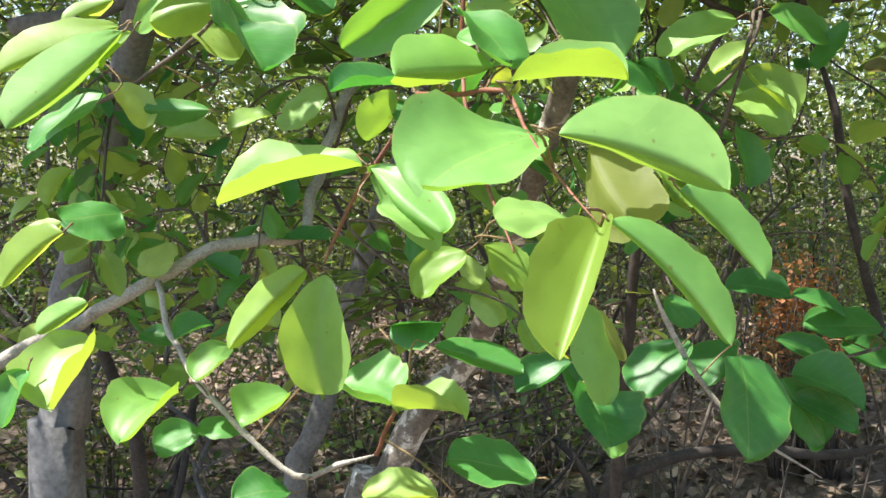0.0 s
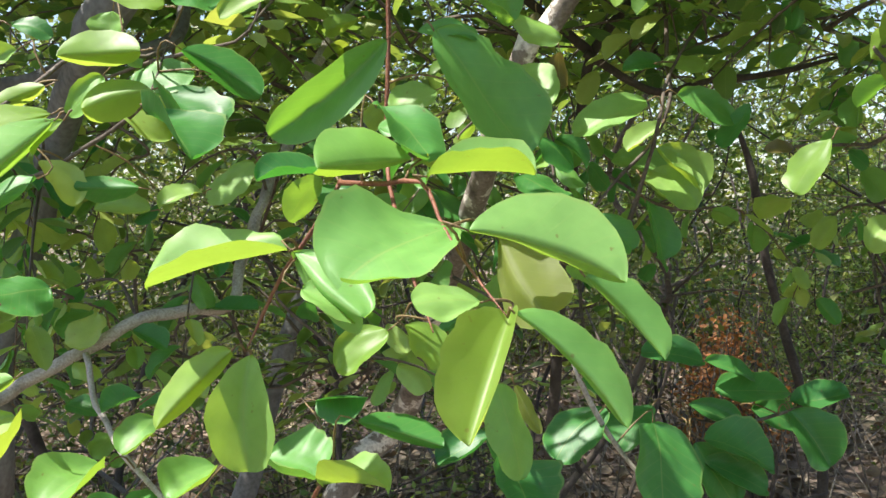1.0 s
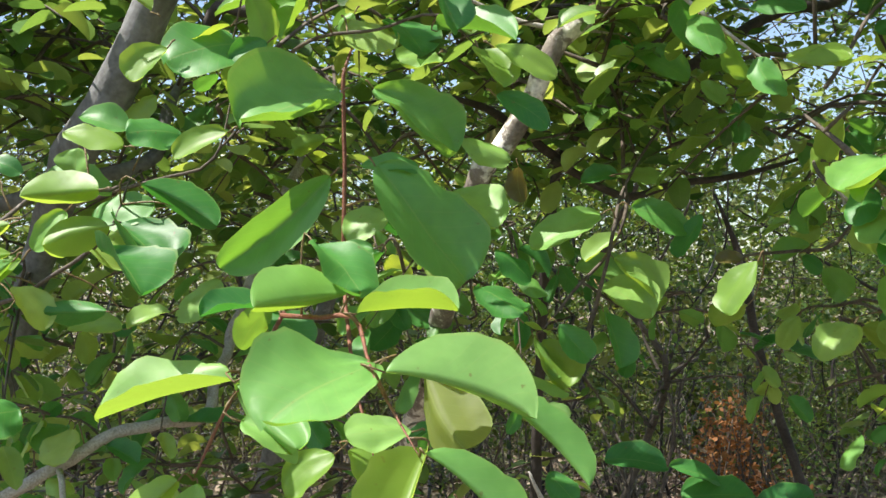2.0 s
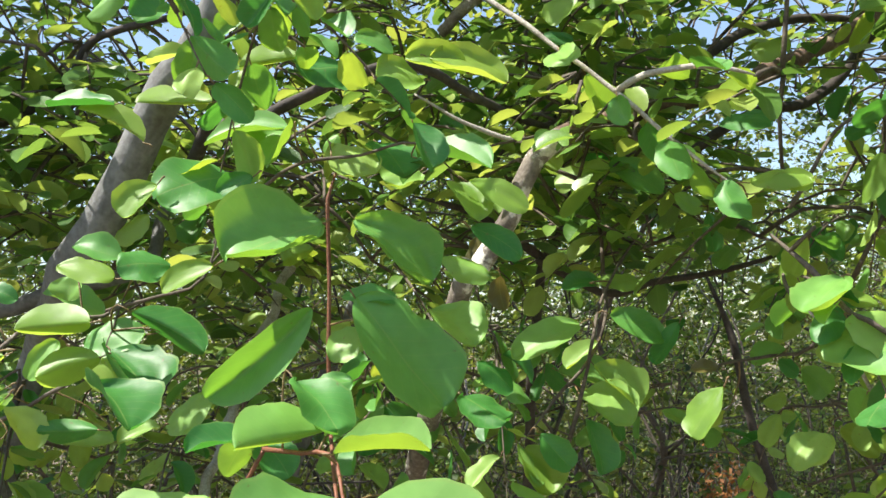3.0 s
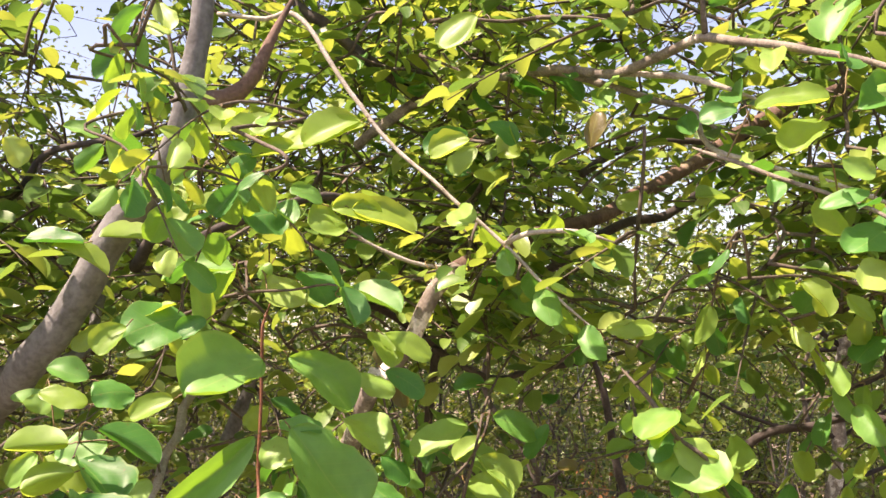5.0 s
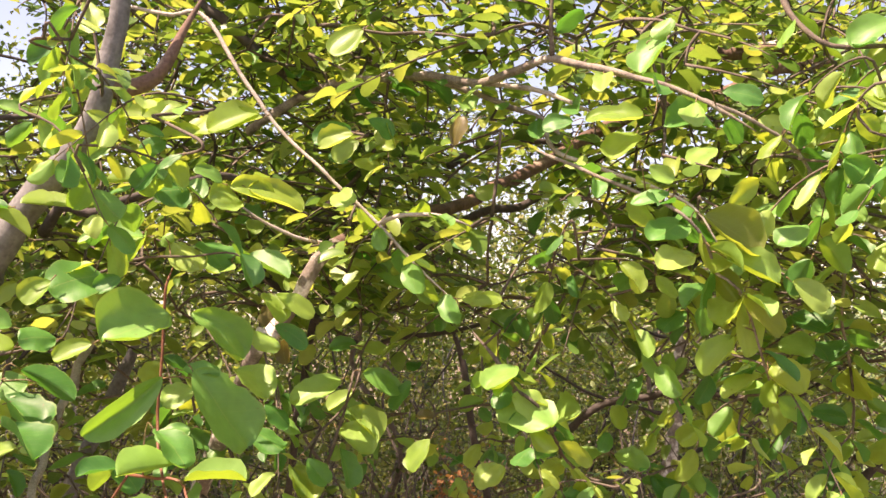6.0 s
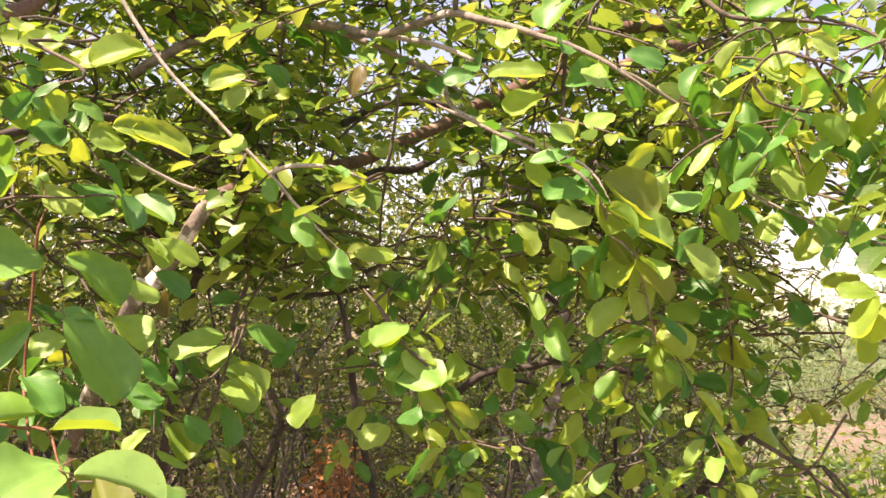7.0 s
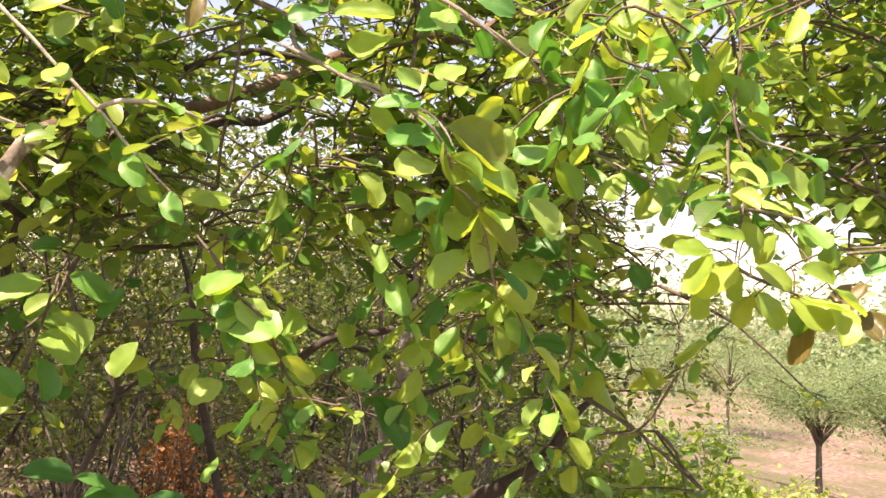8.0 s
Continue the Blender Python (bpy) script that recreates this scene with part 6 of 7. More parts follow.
def fill_crown(parent, az0, az1, el0, el1, r0, r1, count, size, seed, mat, keep=0.75, shape=LEAF_ROUND):
    """Sprigs of alternate leaves along thin twigs, in loose clumps with gaps."""
    rnd = random.Random(seed)
    base, along, normal, length, twigs = [], [], [], [], []
    made = 0
    tries = 0
    starts = []
    while made < count and tries < count * 30:
        tries += 1
        az, el = rnd.uniform(az0, az1), rnd.uniform(el0, el1)
        r = r0 + (r1 - r0) * rnd.random() ** 0.8
        p = HUB + direction(az, el) * r
        if rnd.random() < open_sky(az, el) * keep or shades_front(p):
            continue
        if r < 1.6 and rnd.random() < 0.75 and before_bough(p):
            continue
        if el < 4 and r > 1.5 and abs(az - 19) < 5:
            continue
        if noise.noise(p * 1.9 + Vector((seed, 0, 0))) + 0.35 < rnd.random() * 0.75:
            continue
        made += 1
        starts.append(p)
        turn = rnd.uniform(0, 2 * math.pi)
        d = Vector((math.cos(turn), math.sin(turn), rnd.uniform(-0.55, 0.25))).normalized()
        n = rnd.randint(6, 12)
        reach = n * size * 0.42
        bend = Vector((rnd.uniform(-0.2, 0.2), rnd.uniform(-0.2, 0.2), -rnd.uniform(0.05, 0.35))) * reach
        line = [p, p + d * reach * 0.35 + bend * 0.15, p + d * reach * 0.7 + bend * 0.5, p + d * reach + bend]
        if in_gap(line[1]) or in_gap(line[2]):
            starts.pop()
            continue
        twigs.append(tube(line, [0.0024, 0.0019, 0.0013, 0.0006], 3, reach * 0.2))
        side = d.cross(Vector((0, 0, 1))).normalized()
        for i in range(n):
            t = (i + 0.6) / n
            k = min(2, int(t * 3))
            q = line[k].lerp(line[k + 1], t * 3 - k)
            s = 1 if i % 2 else -1
            a = (d * rnd.uniform(0.3, 0.9) + side * s * rnd.uniform(0.5, 1.0) + Vector((0, 0, rnd.uniform(-0.42, 0.18)))).normalized()
            if rnd.random() < 0.9 and in_gap(q):
                continue
            base.append(q + a * size * 0.15)
            along.append(a)
            normal.append((rnd.gauss(0, 0.24), rnd.gauss(0, 0.24), 1.0))
            length.append(size * rnd.uniform(0.55, 1.25))
    if not base:
        return
    me = leaf_cloud("foliage", np.array(base), np.array(along), np.array(normal), np.array(length), mat, 0.53, shape)
    part("foliage", me, parent, "", "stuff")
    v, f = joined(twigs + join_up(starts, NODES[parent.name]))
    NODES[parent.name].extend(starts[::4])
    part("brushwood", mesh_of("brushwood", v, f, mat_twig_brown), parent, "", "stuff")


fill_crown(tree_grey, -34, 16, 4, 29, 1.05, 2.1, 680, 0.036, 3, mat_leaf_many)
fill_crown(tree_grey, -24, 38, 6, 24, 0.98, 1.3, 115, 0.036, 37, mat_leaf_many, 0.85)
fill_crown(tree_grey, -30, -15, -2, 9, 0.78, 1.05, 26, 0.044, 43, mat_leaf_many, 0.3)
fill_crown(tree_grey, -24, -6, 3, 20, 0.95, 1.08, 34, 0.036, 47, mat_leaf_many, 0.5)
fill_crown(tree_grey, -13, -2, 12, 22, 0.92, 1.1, 26, 0.036, 53, mat_leaf_many, 0.3)
fill_crown(tree_pale, 5, 17, 7, 14, 1.0, 1.3, 26, 0.036, 41, mat_leaf_many, 0.0)
fill_crown(tree_pale, 46, 68, 6, 22, 0.98, 1.7, 125, 0.038, 31, mat_leaf_many, 0.92)
fill_crown(tree_pale, 10, 68, 4, 29, 1.15, 2.3, 1050, 0.033, 5, mat_leaf_many, 0.92)
fill_crown(tree_pale, 40, 68, 3, 22, 1.1, 2.0, 170, 0.036, 61, mat_leaf_many, 0.92)
fill_crown(tree_pale, 24, 56, -10, 6, 1.4, 2.5, 65, 0.036, 11, mat_leaf_many, 0.95)
fill_crown(tree_dark, -34, 46, 4, 22, 1.7, 3.2, 460, 0.034, 8, mat_leaf_mid)
fill_crown(tree_dark, -34, 62, 5, 27, 2.1, 4.2, 800, 0.032, 71, mat_leaf_mid, 0.95)
fill_crown(tree_grey, -34, 12, -12, 4, 1.2, 2.2, 100, 0.040, 14, mat_leaf_many)
fill_crown(tree_dark, -36, 44, 0, 26, 3.2, 6.5, 1350, 0.040, 17, mat_leaf_mid, 0.95, LEAF_PLAIN)
# shade on this part of the crown is put in as darker leaves
fill_crown(tree_dark, 37, 50, -4, 13, 2.8, 4.0, 260, 0.036, 23, mat_leaf_brush, 0.95, LEAF_PLAIN)
# unseen high canopy, added to throw shade over the thicket
fill_crown(tree_dark, -60, 27, 27, 52, 2.8, 10.0, 2500, 0.10, 19, mat_leaf_mid, 0.0, LEAF_FAR)


# ---- sprays of full-grown leaves that hang into view ----
def hanging_sprays(parent, az0, az1, el0, el1, r0, r1, count, size, seed, mats, keep=0.8, drop=0.5):
    """Thin arching twigs with alternate broad leaves that droop from them."""
    rnd = random.Random(seed)
    nodes = NODES[parent.name]
    made = 0
    while made < count:
        az, el, r = rnd.uniform(az0, az1), rnd.uniform(el0, el1), rnd.uniform(r0, r1)
        p = HUB + direction(az, el) * r
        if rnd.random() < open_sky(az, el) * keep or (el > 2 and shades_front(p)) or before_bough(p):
            made += 0.2
            continue
        made += 1
        turn = rnd.uniform(0, 2 * math.pi)
        reach = rnd.uniform(0.13, 0.24)
        d = Vector((math.cos(turn), math.sin(turn), -drop * rnd.uniform(0.3, 1.6))).normalized()
        a = p - d * reach * 0.5
        up = min(nodes, key=lambda q: (q - a).length)
        back = a.lerp(up, min(1.0, 0.10 / max(0.01, (up - a).length)))
        end = p + d * reach * 0.5 + Vector((0, 0, -0.25 * reach))
        bend = p + Vector((0, 0, 0.08 * reach))
        twig = limb(parent, "twig", mat_twig_brown, [back, a, bend, end], [0.0019, 0.0016, 0.0012, 0.0005], 5, 0.2)
        line = spline([a, bend, end], [1, 1, 1], 0.012)[0]
        side = d.cross(Vector((0, 0, 1))).normalized()
        run, hand = 0.0, 1
        for i in range(1, len(line)):
            run += (line[i] - line[i - 1]).length
            if run < size * 0.52 and i < len(line) - 1:
                continue
            run, hand = 0.0, -hand
            out = (d * rnd.uniform(0.3, 0.9) + side * hand * rnd.uniform(0.4, 0.9) + Vector((0, 0, -rnd.uniform(0.1, 1.1)))).normalized()
            L = size * rnd.uniform(0.7, 1.2)
            foot = line[i] + out * 0.007
            if keep > 0.9 and in_gap(foot):
                continue
            leaf(foot, foot + out * L, L * rnd.uniform(0.52, 0.66), (rnd.gauss(0, 0.5), rnd.gauss(-0.1, 0.5), 0.9), mat=rnd.choice(mats))


FRESH = (mat_leaf,)
LIGHT = (mat_leaf, mat_leaf, mat_leaf_yellow)
hanging_sprays(tree_pale, 24, 41, -7, 14, 0.98, 1.4, 15, 0.039, 201, LIGHT)
hanging_sprays(tree_pale, 41, 60, -1, 20, 0.95, 1.5, 30, 0.041, 202, LIGHT, 1.0)
hanging_sprays(tree_pale, 8, 27, -10, 5, 1.2, 1.6, 6, 0.037, 203, FRESH, 0.5)
hanging_sprays(tree_pale, 34, 47, -10, -1, 1.05, 1.45, 9, 0.039, 208, LIGHT, 0.5)
hanging_sprays(tree_grey, -20, -7, -10, 4, 1.2, 1.32, 13, 0.038, 204, FRESH, 0.0)
hanging_sprays(tree_grey, -2, 9, -14, 1, 1.1, 1.35, 10, 0.042, 205, FRESH, 0.0)
hanging_sprays(tree_pale, 13, 22, 10, 14, 0.9, 1.0, 7, 0.036, 206, LIGHT, 0.0)
hanging_sprays(tree_grey, -9, 1, 13, 27, 0.76, 0.9, 13, 0.034, 207, FRESH, 0.0)


# ---- the thicket behind ----
def sapling(x, y, height, girth, seed, leafy, mat, size=0.04, bark=None, label=""):
    """A thin crooked stem with side limbs and a loose crown."""
    rnd = random.Random(seed)
    top = tagged(new("sapling", None), label or "thin crooked sapling with small dull green leaves", "sapling", "saplings of the thicket")
    z = ground_height(x, y)
    pts, p = [], Vector((x, y, z - 0.03))
    lean = Vector((rnd.uniform(-0.35, 0.35), rnd.uniform(-0.3, 0.3), 1))
    n = 9
    for i in range(n + 1):
        pts.append(p.copy())
        p = p + (lean + Vector((rnd.gauss(0, 0.34), rnd.gauss(0, 0.34), 0))).normalized() * height / n
    rad = [girth * (1 - 0.75 * i / n) for i in range(n + 1)]
    bark = bark or rnd.choice((mat_bark_grey, mat_bark_dark, mat_bark_dark, mat_twig_brown))
    v, f = tube(pts, rad, 6, 0.08, 0.15)
    part("trunk", mesh_of("trunk", v, f, bark), top)
    limbs, base, along, normal, length = [], [], [], [], []
    for k in range(rnd.randint(9, 13)):
        i = rnd.randint(1, n - 1)
        a = rnd.uniform(0, 2 * math.pi)
        d = Vector((math.cos(a), math.sin(a), rnd.uniform(0.0, 0.9))).normalized()
        reach = height * rnd.uniform(0.18, 0.42)
        q0 = pts[i].lerp(pts[i + 1], rnd.random())
        q1 = q0 + d * reach * 0.5 + Vector((rnd.gauss(0, 0.04), rnd.gauss(0, 0.04), 0))
        q2 = q0 + d * reach + Vector((rnd.gauss(0, 0.1), rnd.gauss(0, 0.1), rnd.gauss(-0.06, 0.1)))
        limbs.append(tube([q0, q1, q2], [rad[i] * 0.5, rad[i] * 0.34, 0.002], 4, 0.1))
        for _ in range(int(leafy * rnd.uniform(0.4, 1.5))):
            t = rnd.random() ** 0.7
            q = q0.lerp(q1, t * 2) if t < 0.5 else q1.lerp(q2, t * 2 - 1)
            q = q + Vector((rnd.gauss(0, 0.07), rnd.gauss(0, 0.07), rnd.gauss(0, 0.06)))
            base.append(q)
            along.append((rnd.gauss(0, 1), rnd.gauss(0, 1), rnd.gauss(-0.3, 0.6)))
            normal.append((rnd.gauss(0, 0.6), rnd.gauss(0, 0.6), 1))
            length.append(size * rnd.uniform(0.6, 1.3))
    for v, f in limbs:
        part("branch", mesh_of("branch", v, f, bark), top)
    if base:
        part("foliage", leaf_cloud("foliage", np.array(base), np.array(along), np.array(normal), np.array(length), mat, 0.62, LEAF_FAR), top, "", "stuff")


rnd_s = random.Random(21)
for i in range(120):
    az = rnd_s.uniform(-36, 46)
    r = 2.7 + 7.5 * rnd_s.random() ** 0.9
    if abs(az - 19) < 5 and r < 4.8:
        r += 3.5
    d = direction(az, 0)
    sapling(d.x * r, d.y * r, rnd_s.uniform(1.6, 3.6), rnd_s.uniform(0.005, 0.017), 100 + i, 66, mat_leaf_brush if i % 3 else mat_leaf_mid, 0.03)


def bush(x, y, spread, height, count, mat, size, seed, label, low=0.0, shape=LEAF_PLAIN):
    """A low bush of many stems and small leaves."""
    rnd = random.Random(seed)
    top = tagged(new("bush", None), label, "bush", "bushes")
    z = ground_height(x, y)
    stems, base, along, normal, length = [], [], [], [], []
    tips = []
    for k in range(14):
        a = rnd.uniform(0, 2 * math.pi)
        s = spread * math.sqrt(rnd.random())
        foot = Vector((x + 0.2 * s * math.cos(a), y + 0.2 * s * math.sin(a), z - 0.02))
        tip = Vector((x + s * math.cos(a), y + s * math.sin(a), z + height * rnd.uniform(0.55, 1.0)))
        mid = foot.lerp(tip, 0.5) + Vector((rnd.gauss(0, 0.05), rnd.gauss(0, 0.05), 0.08))
        stems.append(tube([foot, mid, tip], [0.007, 0.005, 0.002], 4, 0.1))
        tips.append((foot, mid, tip))
    for _ in range(count):
        foot, mid, tip = rnd.choice(tips)
        t = low + (1 - low) * rnd.random() ** 0.6
        q = foot.lerp(mid, t * 2) if t < 0.5 else mid.lerp(tip, t * 2 - 1)
        q = q + Vector((rnd.gauss(0, spread * 0.17), rnd.gauss(0, spread * 0.17), rnd.gauss(0, height * 0.1)))
        q.z = max(q.z, z + 0.02)
        base.append(q)
        along.append((rnd.gauss(0, 1), rnd.gauss(0, 1), rnd.gauss(-0.1, 0.6)))
        normal.append((rnd.gauss(0, 0.5), rnd.gauss(0, 0.5), 1))
        length.append(size * rnd.uniform(0.6, 1.3))
    for v, f in stems:
        part("stem", mesh_of("stem", v, f, mat_twig_brown), top)
    part("foliage", leaf_cloud("foliage", np.array(base), np.array(along), np.array(normal), np.array(length), mat, 0.6, shape), top, "", "stuff")


bush(3.1, 2.85, 0.5, 1.0, 3600, mat_leaf_bright, 0.05, 1, "bright green leafy bush in the sun on dry soil")
bush(5.2, 4.0, 0.55, 0.6, 3600, mat_leaf_sunny, 0.04, 2, "bright green leafy bush in the sun on dry soil")
bush(4.0, 3.35, 0.45, 0.62, 2600, mat_leaf_bright, 0.045, 6, "bright green leafy bush in the sun on dry soil")
for k, (x, y, h) in enumerate(((1.40, 4.10, 0.86), (1.54, 4.22, 0.98), (1.46, 4.38, 0.93), (1.62, 4.05, 0.80))):
    bush(x, y, 0.13, h, 420, mat_leaf_rust, 0.028, 30 + k, "withered bush with rust-orange dead leaves", 0.55)
for i in range(46):
    az = rnd_s.uniform(-36, 44)
    r = 3.2 + 9 * rnd_s.random()
    if abs(az - 19) < 5 and r < 5:
        r += 3
    d = direction(az, 0)
    bush(d.x * r, d.y * r, rnd_s.uniform(0.35, 0.8), rnd_s.uniform(0.4, 1.5), 900, mat_leaf_brush, 0.032, 300 + i, "dull green dry bush in the thicket", 0.0, LEAF_FAR)


for i in range(9):
    az = rnd_s.uniform(42, 68)
    r = 14 + 16 * rnd_s.random()
    d = direction(az, 0)
    bush(d.x * r, d.y * r, rnd_s.uniform(0.3, 0.8), rnd_s.uniform(0.3, 0.9), 500, mat_leaf_feather, 0.07, 500 + i, "pale green low bush on open dry ground")


def dry_stalks():
    """Bare thin stalks and fallen sticks of the undergrowth."""
    rnd = random.Random(5)
    pieces = []
    for k in range(1000):
        az, r = rnd.uniform(-36, 45), 2.0 + 7 * rnd.random()
        d = direction(az, 0)
        x, y = d.x * r, d.y * r
        z = ground_height(x, y)
        if rnd.random() < 0.5:
            h = rnd.uniform(0.2, 1.3)
            lean = Vector((rnd.gauss(0, 0.5), rnd.gauss(0, 0.5), 1)) * h
            mid = lean * 0.5 + Vector((rnd.gauss(0, 0.1), rnd.gauss(0, 0.1), 0))
        else:
            a, h = rnd.uniform(0, 6.28), rnd.uniform(0.3, 1.2)
            lean = Vector((math.cos(a) * h, math.sin(a) * h, rnd.uniform(0, 0.25)))
            mid = lean * 0.5 + Vector((0, 0, 0.05))
        foot = Vector((x, y, z))
        pieces.append((r, tube([foot, foot + mid, foot + lean], [rnd.uniform(0.002, 0.006), 0.0026, 0.0012], 4, 0.2)))
    top = tagged(new("undergrowth", None), "bare dry stalks and sticks standing among the thicket", "undergrowth")
    pieces.sort(key=lambda q: q[0])
    for _, (v, f) in pieces[:280]:
        part("stalk", mesh_of("stalk", v, f, mat_twig_brown), top)
    v, f = joined([q for _, q in pieces[280:]])
    part("stalks", mesh_of("stalks", v, f, mat_twig_grey), top, "", "stuff")


dry_stalks()


SLIM = [((1.979, 2.889, 1.719), 0.0173), ((1.969, 2.907, 1.545), 0.0216), ((1.953, 2.928, 1.392), 0.0216), ((1.952, 2.939, 1.240), 0.0237), ((1.934, 2.962, 1.066), 0.0259), ((1.910, 2.990, 0.890), 0.0281), ((1.892, 3.014, 0.694), 0.0302)]


def slim_tree():
    """A slim leaning tree with whitish blotched bark, behind the hanging leaves."""
    top = tagged(new("tree", None), "slim leaning tree with whitish blotched bark", "tree", "trees of the thicket")
    rnd = random.Random(77)
    pts, rad = [Vector(p) for p, _ in SLIM], [r for _, r in SLIM]
    low = pts[-1] + (pts[-1] - pts[-3]) * 1.0
    pts.append(Vector((low.x, low.y, ground_height(low.x, low.y) - 0.05)))
    rad.append(0.036)
    tip = pts[0] + (pts[0] - pts[2]) * 1.6
    pts.insert(0, tip)
    rad.insert(0, 0.008)
    v, f = tube(pts, rad, 10, 0.04, 0.35, 0.5)
    part("trunk", mesh_of("trunk", v, f, mat_bark_white), top)
    for i, turn, reach in ((1, 0.2, 0.6), (2, 2.9, 0.7), (3, 5.9, 0.8), (4, 3.2, 0.9), (5, 0.1, 0.6), (2, 2.0, 0.5), (4, 6.1, 0.5)):
        q = pts[i]
        out = Vector((math.cos(turn), math.sin(turn), 0.45)) * reach
        v, f = tube([q, q + out * 0.5 + Vector((rnd.gauss(0, 0.05), 0, rnd.gauss(0, 0.05))), q + out + Vector((0, 0, rnd.gauss(0, 0.1)))], [0.010, 0.006, 0.002], 6, 0.05, 0.15, 0.8)
        part("branch", mesh_of("branch", v, f, mat_bark_dark), top)


slim_tree()


# ---- the open side ----
def acacia(x, y, height, spread, seed):
    """A small feathery tree with a flat, layered crown."""
    rnd = random.Random(seed)
    top = tagged(new("tree", None), "small feathery grey-green tree on open dry ground", "tree", "trees on the open side")
    z = ground_height(x, y)
    foot = Vector((x, y, z - 0.1))
    fork = foot + Vector((rnd.gauss(0, 0.15), rnd.gauss(0, 0.15), height * 0.5))
    v, f = tube([foot, foot.lerp(fork, 0.5) + Vector((rnd.gauss(0, 0.08), 0, 0)), fork], [0.07, 0.055, 0.045], 8, 0.2, 0.1)
    part("trunk", mesh_of("trunk", v, f, mat_twig_brown), top)
    limbs, base, along, normal, length = [], [], [], [], []
    for k in range(13):
        a = 2.4 * k + rnd.uniform(-0.3, 0.3)
        root = foot.lerp(fork, 0.7 + 0.3 * k / 12)
        s = spread * rnd.uniform(0.4, 1.0)
        tip = Vector((x + s * math.cos(a), y + s * math.sin(a), z + height * rnd.uniform(0.5, 1.0)))
        mid = root.lerp(tip, 0.5) + Vector((rnd.gauss(0, 0.08), rnd.gauss(0, 0.08), 0.10 * height))
        limbs.append(tube([root, mid, tip], [0.035, 0.02, 0.007], 5, 0.3))
        for _ in range(1500):
            t = 0.35 + 0.65 * rnd.random()
            q = fork.lerp(mid, t * 2) if t < 0.5 else mid.lerp(tip, t * 2 - 1)
            off = Vector((rnd.gauss(0, 1), rnd.gauss(0, 1), rnd.gauss(0, 1)))
            if off.length > 2:
                off *= rnd.random() * 2 / off.length
            base.append(q + Vector((off.x * spread * 0.17, off.y * spread * 0.17, off.z * height * 0.075)))
            along.append((rnd.gauss(0, 1), rnd.gauss(0, 1), rnd.gauss(0, 0.4)))
            normal.append((rnd.gauss(0, 0.4), rnd.gauss(0, 0.4), 1))
            length.append(rnd.uniform(0.03, 0.075))
    for v, f in limbs:
        part("branch", mesh_of("branch", v, f, mat_twig_brown), top)
    part("foliage", leaf_cloud("foliage", np.array(base), np.array(along), np.array(normal), np.array(length), mat_leaf_feather, 0.34, LEAF_FAR), top, "", "stuff")


for az, r, h, s, seed in ((54.3, 19, 2.5, 1.7, 1), (57.6, 20.5, 2.9, 2.0, 2), (62, 22, 3.2, 2.2, 3), (49, 40, 4.2, 3.0, 4), (45, 34, 3.6, 2.6, 5)):
    d = direction(az, 0)
    acacia(d.x * r, d.y * r, h, s, seed)


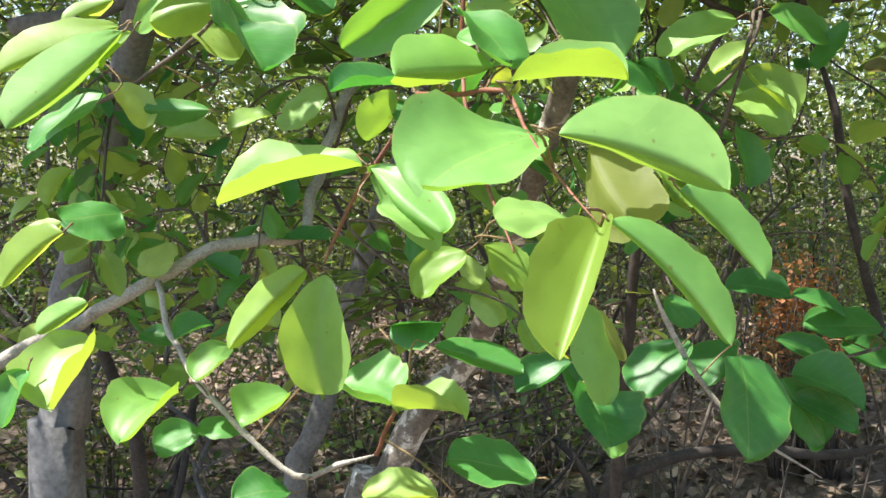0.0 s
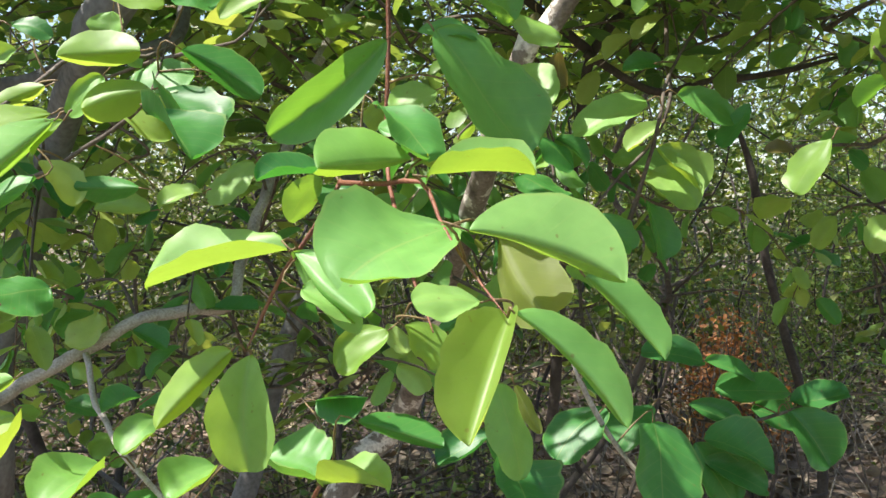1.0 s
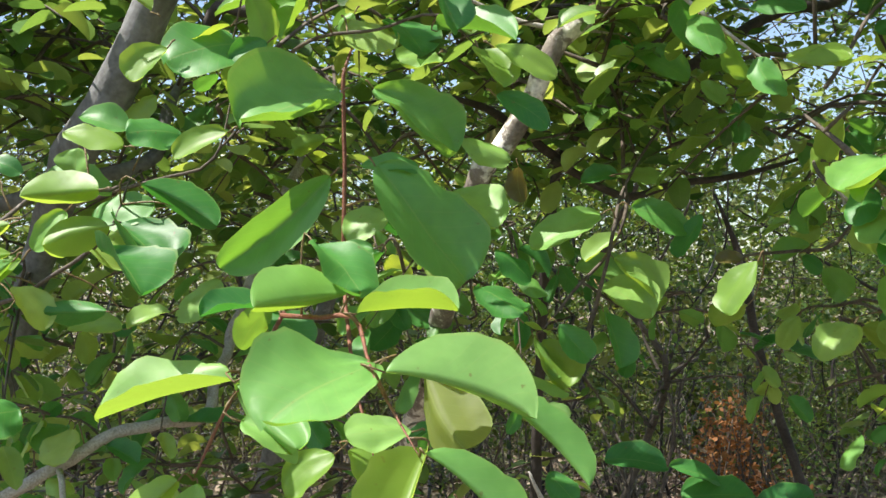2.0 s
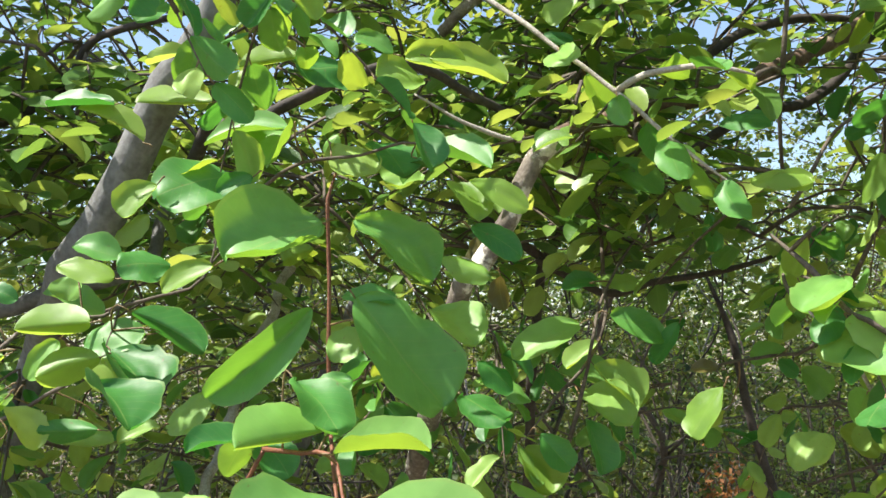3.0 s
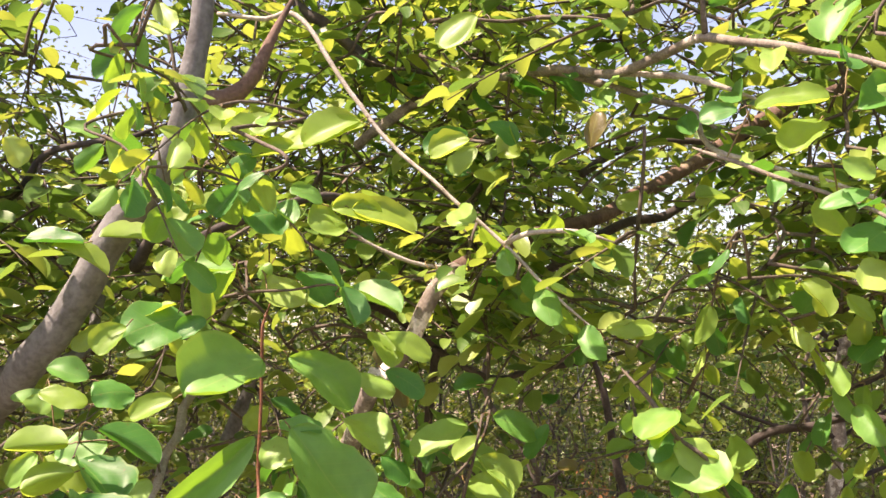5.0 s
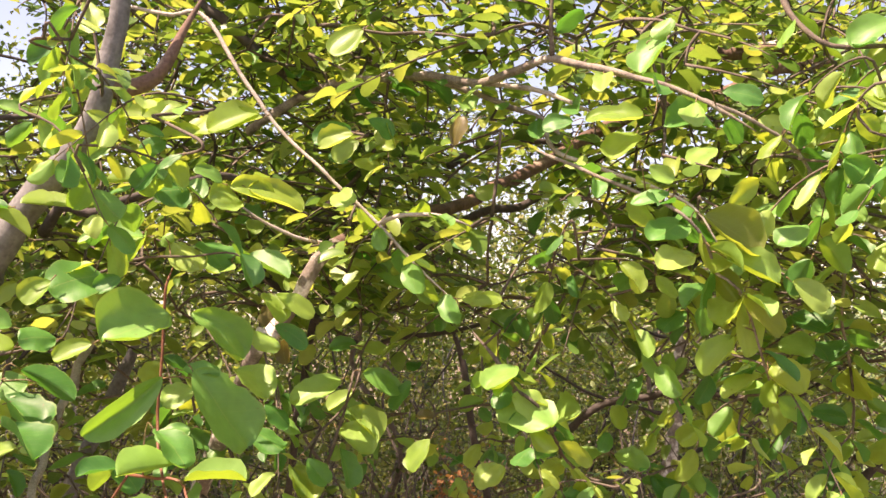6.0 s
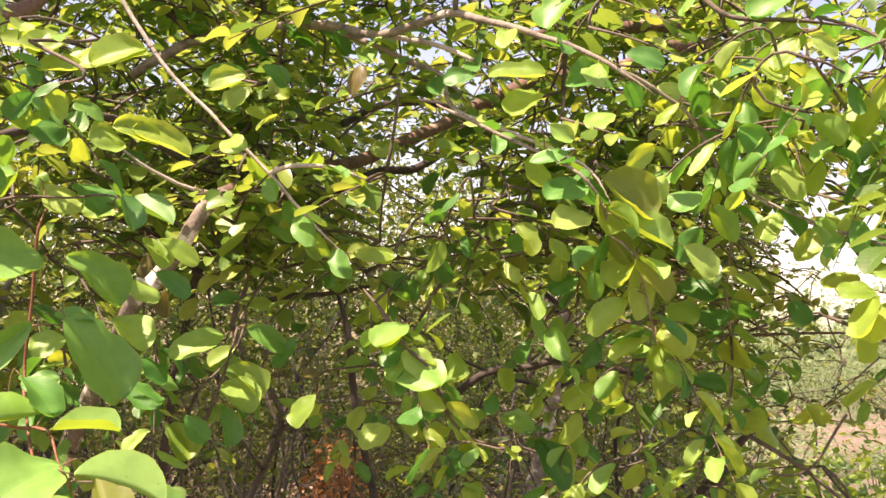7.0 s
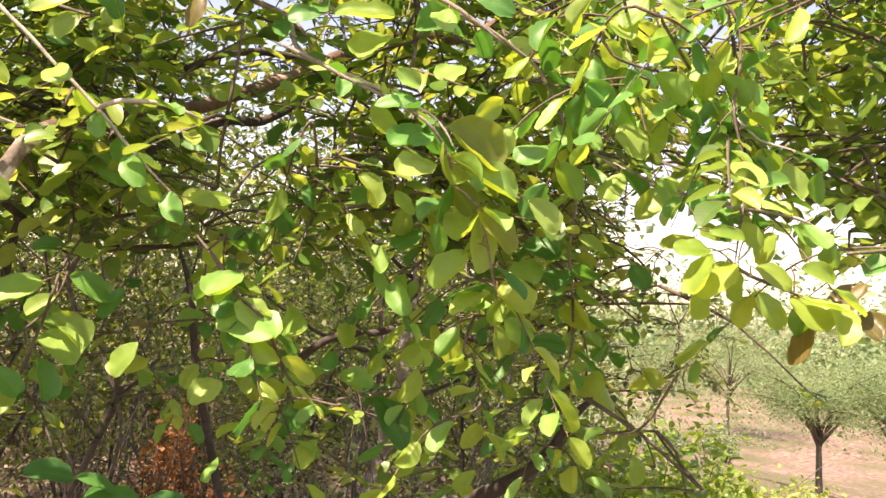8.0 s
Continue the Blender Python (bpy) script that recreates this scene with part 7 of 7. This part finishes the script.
def far_thicket(mat, count, seed, label):
    """The dense wall of wood where the thicket goes on."""
    rnd = random.Random(seed)
    base, along, normal, length = [], [], [], []
    for k in range(count):
        az, r = rnd.uniform(-42, 40), rnd.uniform(8.5, 15)
        d = direction(az, 0)
        x, y = d.x * r, d.y * r
        z = ground_height(x, y)
        tall, wide = (rnd.uniform(1.8, 3.0), rnd.uniform(0.5, 1.0)) if k % 2 else (rnd.uniform(1.4, 4.2), rnd.uniform(0.3, 0.8))
        if az < 25:
            tall *= 1.4 if az < 14 else 1.25
        for _ in range(170):
            a, s, h = rnd.uniform(0, 6.283), wide * math.sqrt(rnd.random()), rnd.random()
            base.append((x + s * math.cos(a), y + s * math.sin(a), z + tall * h))
            along.append((rnd.gauss(0, 1), rnd.gauss(0, 1), rnd.gauss(-0.2, 0.6)))
            normal.append((rnd.gauss(0, 0.7), rnd.gauss(0, 0.7), 1))
            length.append(rnd.uniform(0.05, 0.12))
    me = leaf_cloud("far_thicket", np.array(base), np.array(along), np.array(normal), np.array(length), mat, 0.65, LEAF_FAR)
    tagged(new("far_thicket", me), label, "thicket", kind="stuff")


far_thicket(mat_leaf_brush, 430, 29, "dense dull green thicket of small leaves further off")
# lighter clumps: the sunlit look is put into the leaf colour
far_thicket(mat_leaf_mid, 180, 30, "sunlit green thicket of small leaves further off")


def far_scrub():
    """Scrub and low trees on the slopes far off."""
    rnd = random.Random(9)
    base, along, normal, length = [], [], [], []
    for k in range(560):
        az = rnd.uniform(-40, 72) if k % 4 == 0 else rnd.uniform(36, 72)
        r = 16 + 150 * rnd.random() ** 1.6
        if az > 44 and r < 34:
            continue
        d = direction(az, 0)
        x, y = d.x * r, d.y * r
        z = ground_height(x, y)
        s = rnd.uniform(0.6, 1.7) * (1 + r / 120)
        if az > 30 and 30 < r < 90 and k % 3 == 0:
            s *= 2.0
        if az > 30 and r > 60:
            s *= 2.7
        if az > 44 and r < 60 and k % 2:
            continue
        for _ in range(230):
            ga, gr = rnd.uniform(0, 6.283), s * 0.8 * math.sqrt(rnd.random())
            base.append((x + gr * math.cos(ga), y + gr * math.sin(ga), z + min(1.0 + 0.1 * rnd.random(), abs(rnd.gauss(0.4, 0.33))) * s * (1.1 - 0.6 * (gr / s / 0.8) ** 2)))
            along.append((rnd.gauss(0, 1), rnd.gauss(0, 1), rnd.gauss(0, 0.6)))
            normal.append((rnd.gauss(0, 0.6), rnd.gauss(0, 0.6), 1))
            length.append(s * rnd.uniform(0.03, 0.07))
    me = leaf_cloud("far_scrub", np.array(base), np.array(along), np.array(normal), np.array(length), mat_leaf_feather, 0.75, LEAF_FAR)
    tagged(new("far_scrub", me), "pale green scrub covering the distant slopes", "scrub", kind="stuff")


far_scrub()
